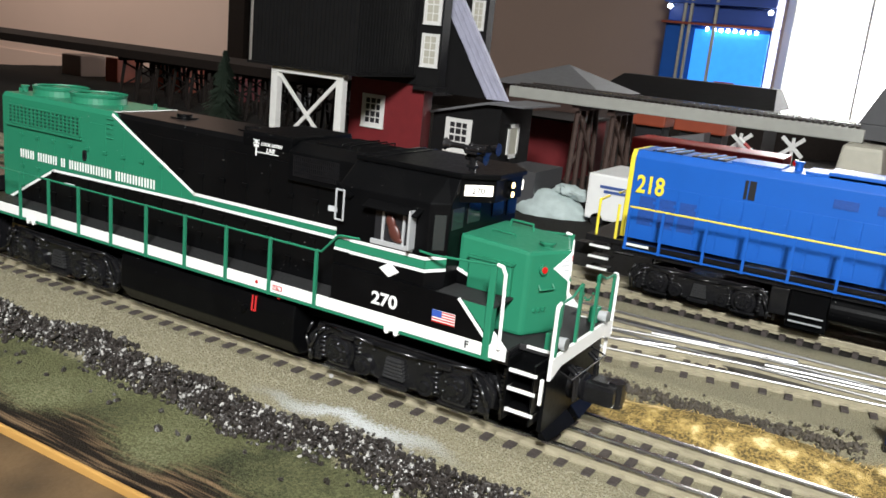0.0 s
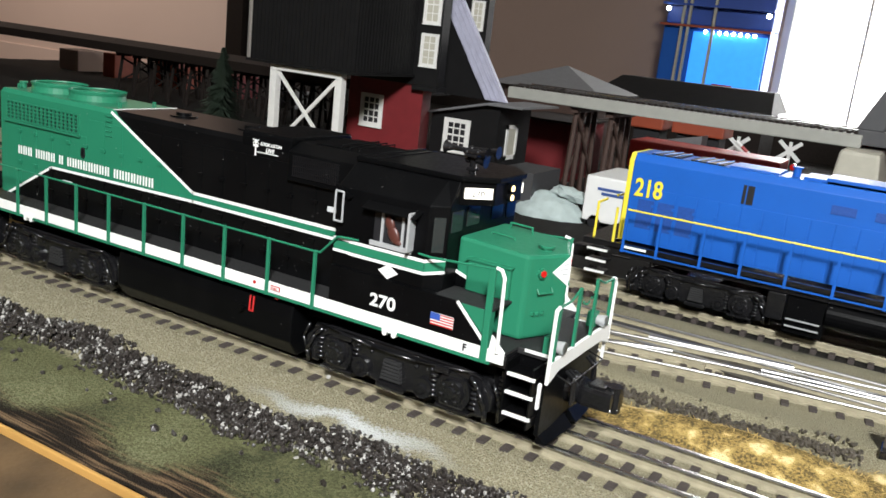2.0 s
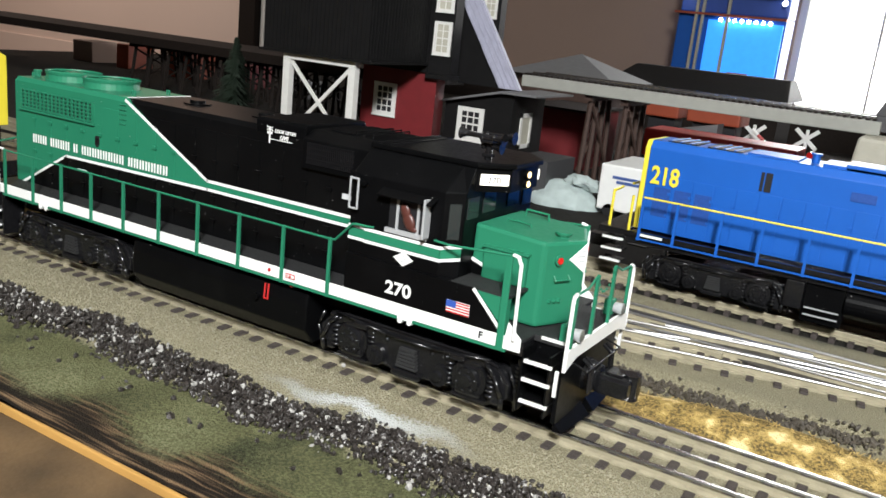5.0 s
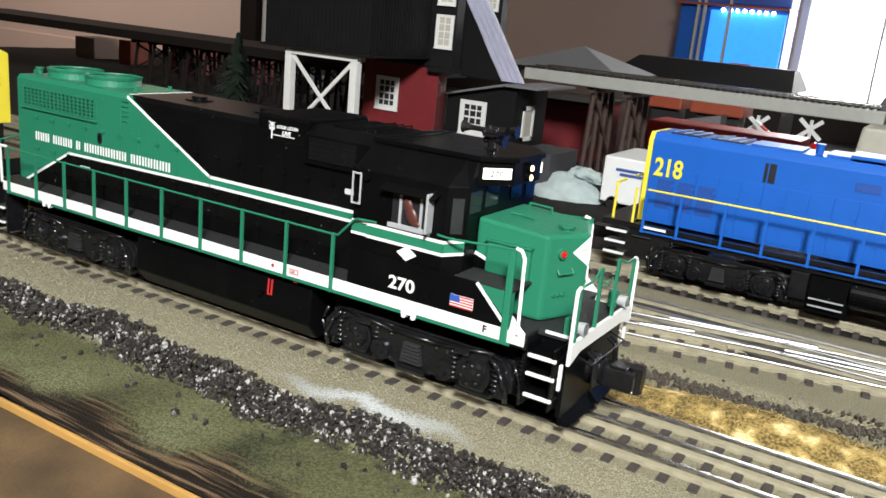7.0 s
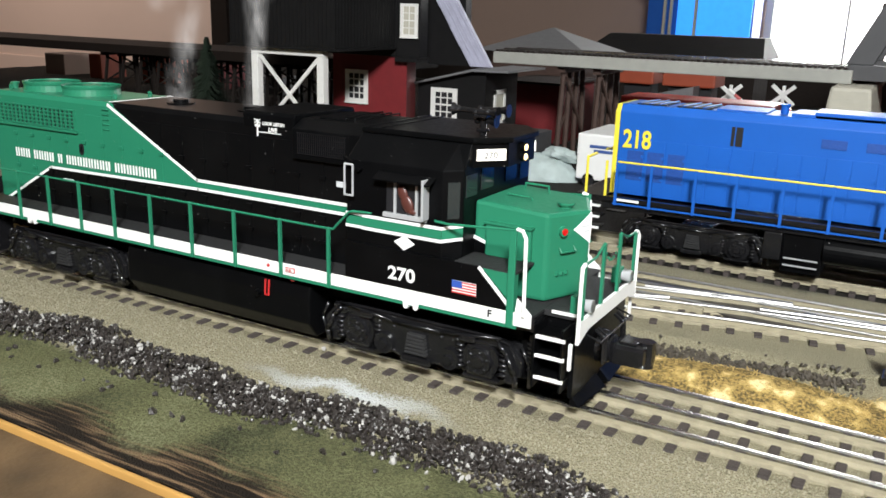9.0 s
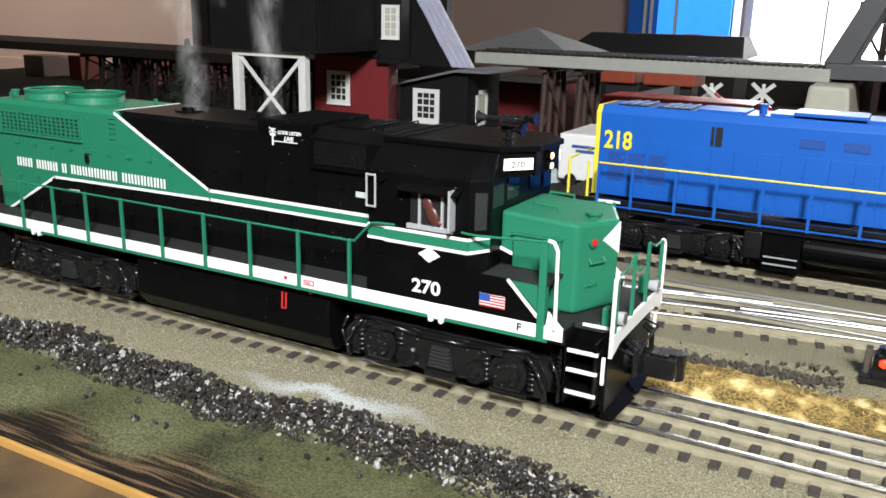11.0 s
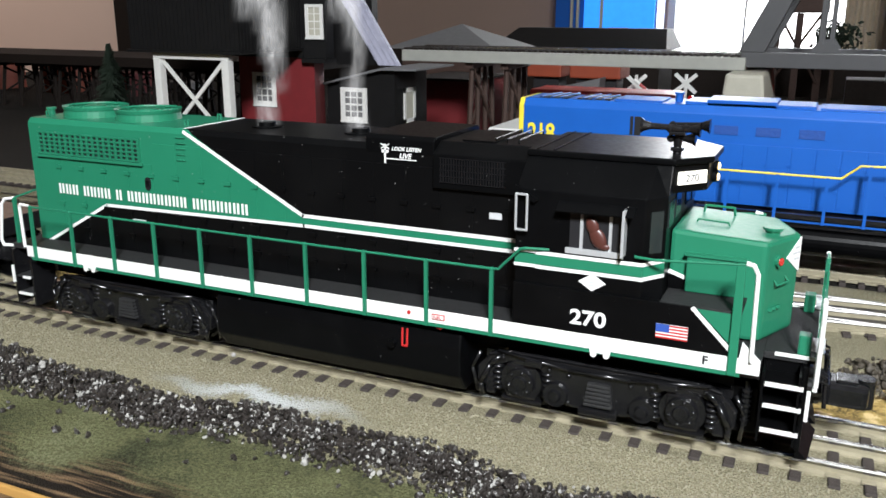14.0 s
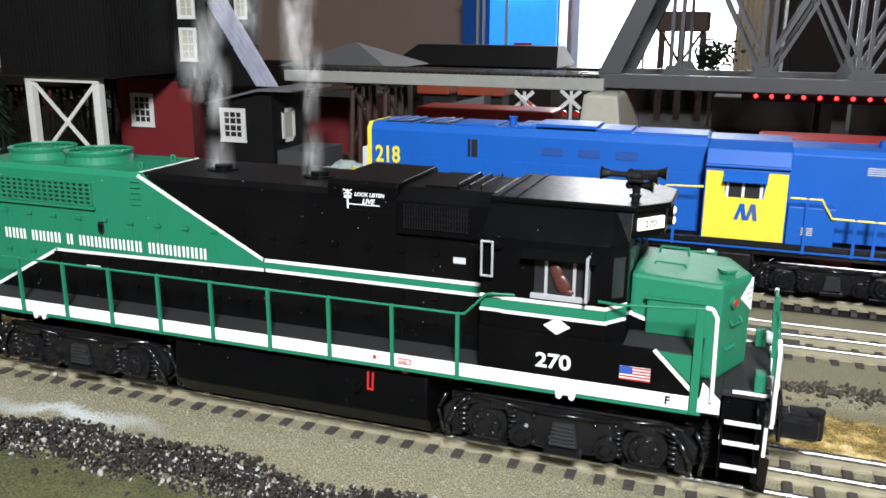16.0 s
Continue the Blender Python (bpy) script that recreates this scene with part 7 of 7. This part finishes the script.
# ---- smoke ----
def smoke_material(name, top, half, tall):
    """Wisps of smoke: streaky grey, thinning out to nothing towards the edges of each wisp."""
    m, t, p = nodes_of(name)
    n, l = t.nodes, t.links
    tc = n.new("ShaderNodeTexCoord")
    sp = n.new("ShaderNodeSeparateXYZ")
    l.new(tc.outputs["Object"], sp.inputs[0])
    mp = n.new("ShaderNodeMapping")
    mp.inputs["Scale"].default_value = (1.0, 1.0, 0.38)
    l.new(tc.outputs["Object"], mp.inputs["Vector"])
    info = n.new("ShaderNodeObjectInfo")
    nz = n.new("ShaderNodeTexNoise")
    nz.noise_dimensions = "4D"
    nz.inputs["Scale"].default_value, nz.inputs["Detail"].default_value, nz.inputs["Distortion"].default_value = 260, 5, 0.8
    l.new(mp.outputs[0], nz.inputs["Vector"])
    l.new(math_node(t, "MULTIPLY", info.outputs["Random"], 40.0), nz.inputs["W"])
    a = n.new("ShaderNodeMapRange")
    l.new(nz.outputs["Fac"], a.inputs[0])
    a.inputs[1].default_value, a.inputs[2].default_value, a.inputs[3].default_value, a.inputs[4].default_value = 0.26, 0.82, 0.0, top
    ex = math_node(t, "DIVIDE", sp.outputs[0], half)
    ez = math_node(t, "DIVIDE", sp.outputs[2], tall)
    fx = math_node(t, "POWER", math_node(t, "MAXIMUM", math_node(t, "SUBTRACT", 1.0, math_node(t, "MULTIPLY", ex, ex)), 0.0), 1.6)
    fz = math_node(t, "MAXIMUM", math_node(t, "SUBTRACT", 1.0, math_node(t, "MULTIPLY", ez, ez)), 0.0)
    l.new(math_node(t, "MULTIPLY", a.outputs[0], math_node(t, "MULTIPLY", fx, fz)), p.inputs["Alpha"])
    p.inputs["Base Color"].default_value, p.inputs["Roughness"].default_value = (0.80, 0.78, 0.77, 1), 1.0
    p.inputs["Specular IOR Level"].default_value = 0.0
    return m


PUFFS = []


def wisp(half, tall, bend, material):
    """One bent sheet of smoke, bowed across and leaning along its height."""
    nx, nz = 9, 9
    vs = []
    for j in range(nz):
        z = (2 * j / (nz - 1) - 1)
        for i in range(nx):
            u = 2 * i / (nx - 1) - 1
            vs.append((u * half, bend * half * (u * u - 0.4) + 0.25 * half * math.sin(2.2 * z + bend), z * tall))
    fs = [(j * nx + i, j * nx + i + 1, (j + 1) * nx + i + 1, (j + 1) * nx + i) for j in range(nz - 1) for i in range(nx - 1)]
    me = bpy.data.meshes.new("puff")
    me.from_pydata(vs, [], fs)
    me.materials.append(material)
    me.shade_smooth()
    return me


def smoke(x, seed):
    pl = thing("smoke_plume", "thin grey smoke rising from the exhaust stack", "smoke", "smoke plumes")
    rnd = random.Random(seed)
    half, tall = (0.0066, 0.0140) if seed == 1 else (0.0050, 0.0150)
    dense, thin = smoke_material("grey_smoke", 0.41, half, tall), smoke_material("thin_grey_smoke", 0.21, half, tall)
    shapes = [wisp(half, tall, b, dense) for b in (0.3, 0.7, -0.5)]
    faint = [wisp(half, tall, b, thin) for b in (0.3, 0.7, -0.5)]
    t = 7.9 if seed == 1 else 8.2
    while t < 15.95:
        p = new("puff", rnd.choice(shapes if t > 13.0 else faint))
        p.parent = pl
        p.visible_shadow = False
        PUFFS.append((p, x, t, rnd.uniform(-1, 1), rnd.uniform(-1, 1), 20 + rnd.uniform(-45, 45), rnd.uniform(0.15, 0.19), 0.28 if seed == 1 else 0.08))
        t += 0.055
    return pl


smoke(-0.1342, 1)
smoke(-0.0926, 2)

# ---- what moves ----
RUN = ((0.0, 0.0000), (5.0, 0.0000), (7.0, 0.0000), (7.5, 0.0011), (8.0, 0.0032), (8.5, 0.0092), (9.0, 0.0137), (11.5, 0.0403), (12.0, 0.0532), (12.5, 0.0671), (13.0, 0.0818), (13.5, 0.0988), (14.0, 0.1153), (14.5, 0.1320), (15.0, 0.1496), (15.5, 0.1663), (16.0, 0.1838))


def run_at(t):
    return float(np.interp(t, [r[0] for r in RUN], [r[1] for r in RUN]))


def motions():
    for ob in (ENGINE, CAR):
        walk(ob, [(t, pose(s, 0, 0)) for t, s in RUN])
    for w, x in WHEELS:
        rows = [(0.0, pose(x, 0, WHEEL_R))]
        for k in range(28, 65):
            rows.append((k * 0.25, pose(x, 0, WHEEL_R, 0, math.degrees(run_at(k * 0.25) / WHEEL_R), 0)))
        walk(w, rows)
    for p, x, t0, ax, ay, turn, v, cone in PUFFS:
        # inside the stack, then up with the warm air, spreading and curling
        x0 = x + run_at(t0)
        rows = [(0.0, pose(x, 0, 0.068, 0, 0, turn))]
        if t0 > 7.0:
            rows.append((t0 - 0.3, pose(x + run_at(t0 - 0.3), 0, 0.068, 0, 0, turn)))
        rows.append((t0, pose(x0, 0, 0.075, 0, 0, turn)))
        for f in (0.12, 0.3, 0.55, 0.9, 1.4):
            t = t0 + f
            h = v * f
            spread = 0.0005 + cone * h
            curl = 0.10 * h * h * 10 * math.sin(t0 * 1.3 + x * 40) * 0.5
            rows.append((t, pose(x0 + ax * spread * 1.2 + curl + 0.018 * f, ay * spread, 0.092 + h, 14 * ax * f, 22 * ay * f, turn + 25 * f)))
        rows = [r for r in rows if r[0] <= 16.0]
        if rows[-1][0] < 16.0:
            m = rows[-1][1].copy()
            m.translation.z += v * 1.0 * (16.0 - rows[-1][0])
            rows.append((16.0, m))
        walk(p, rows)


motions()
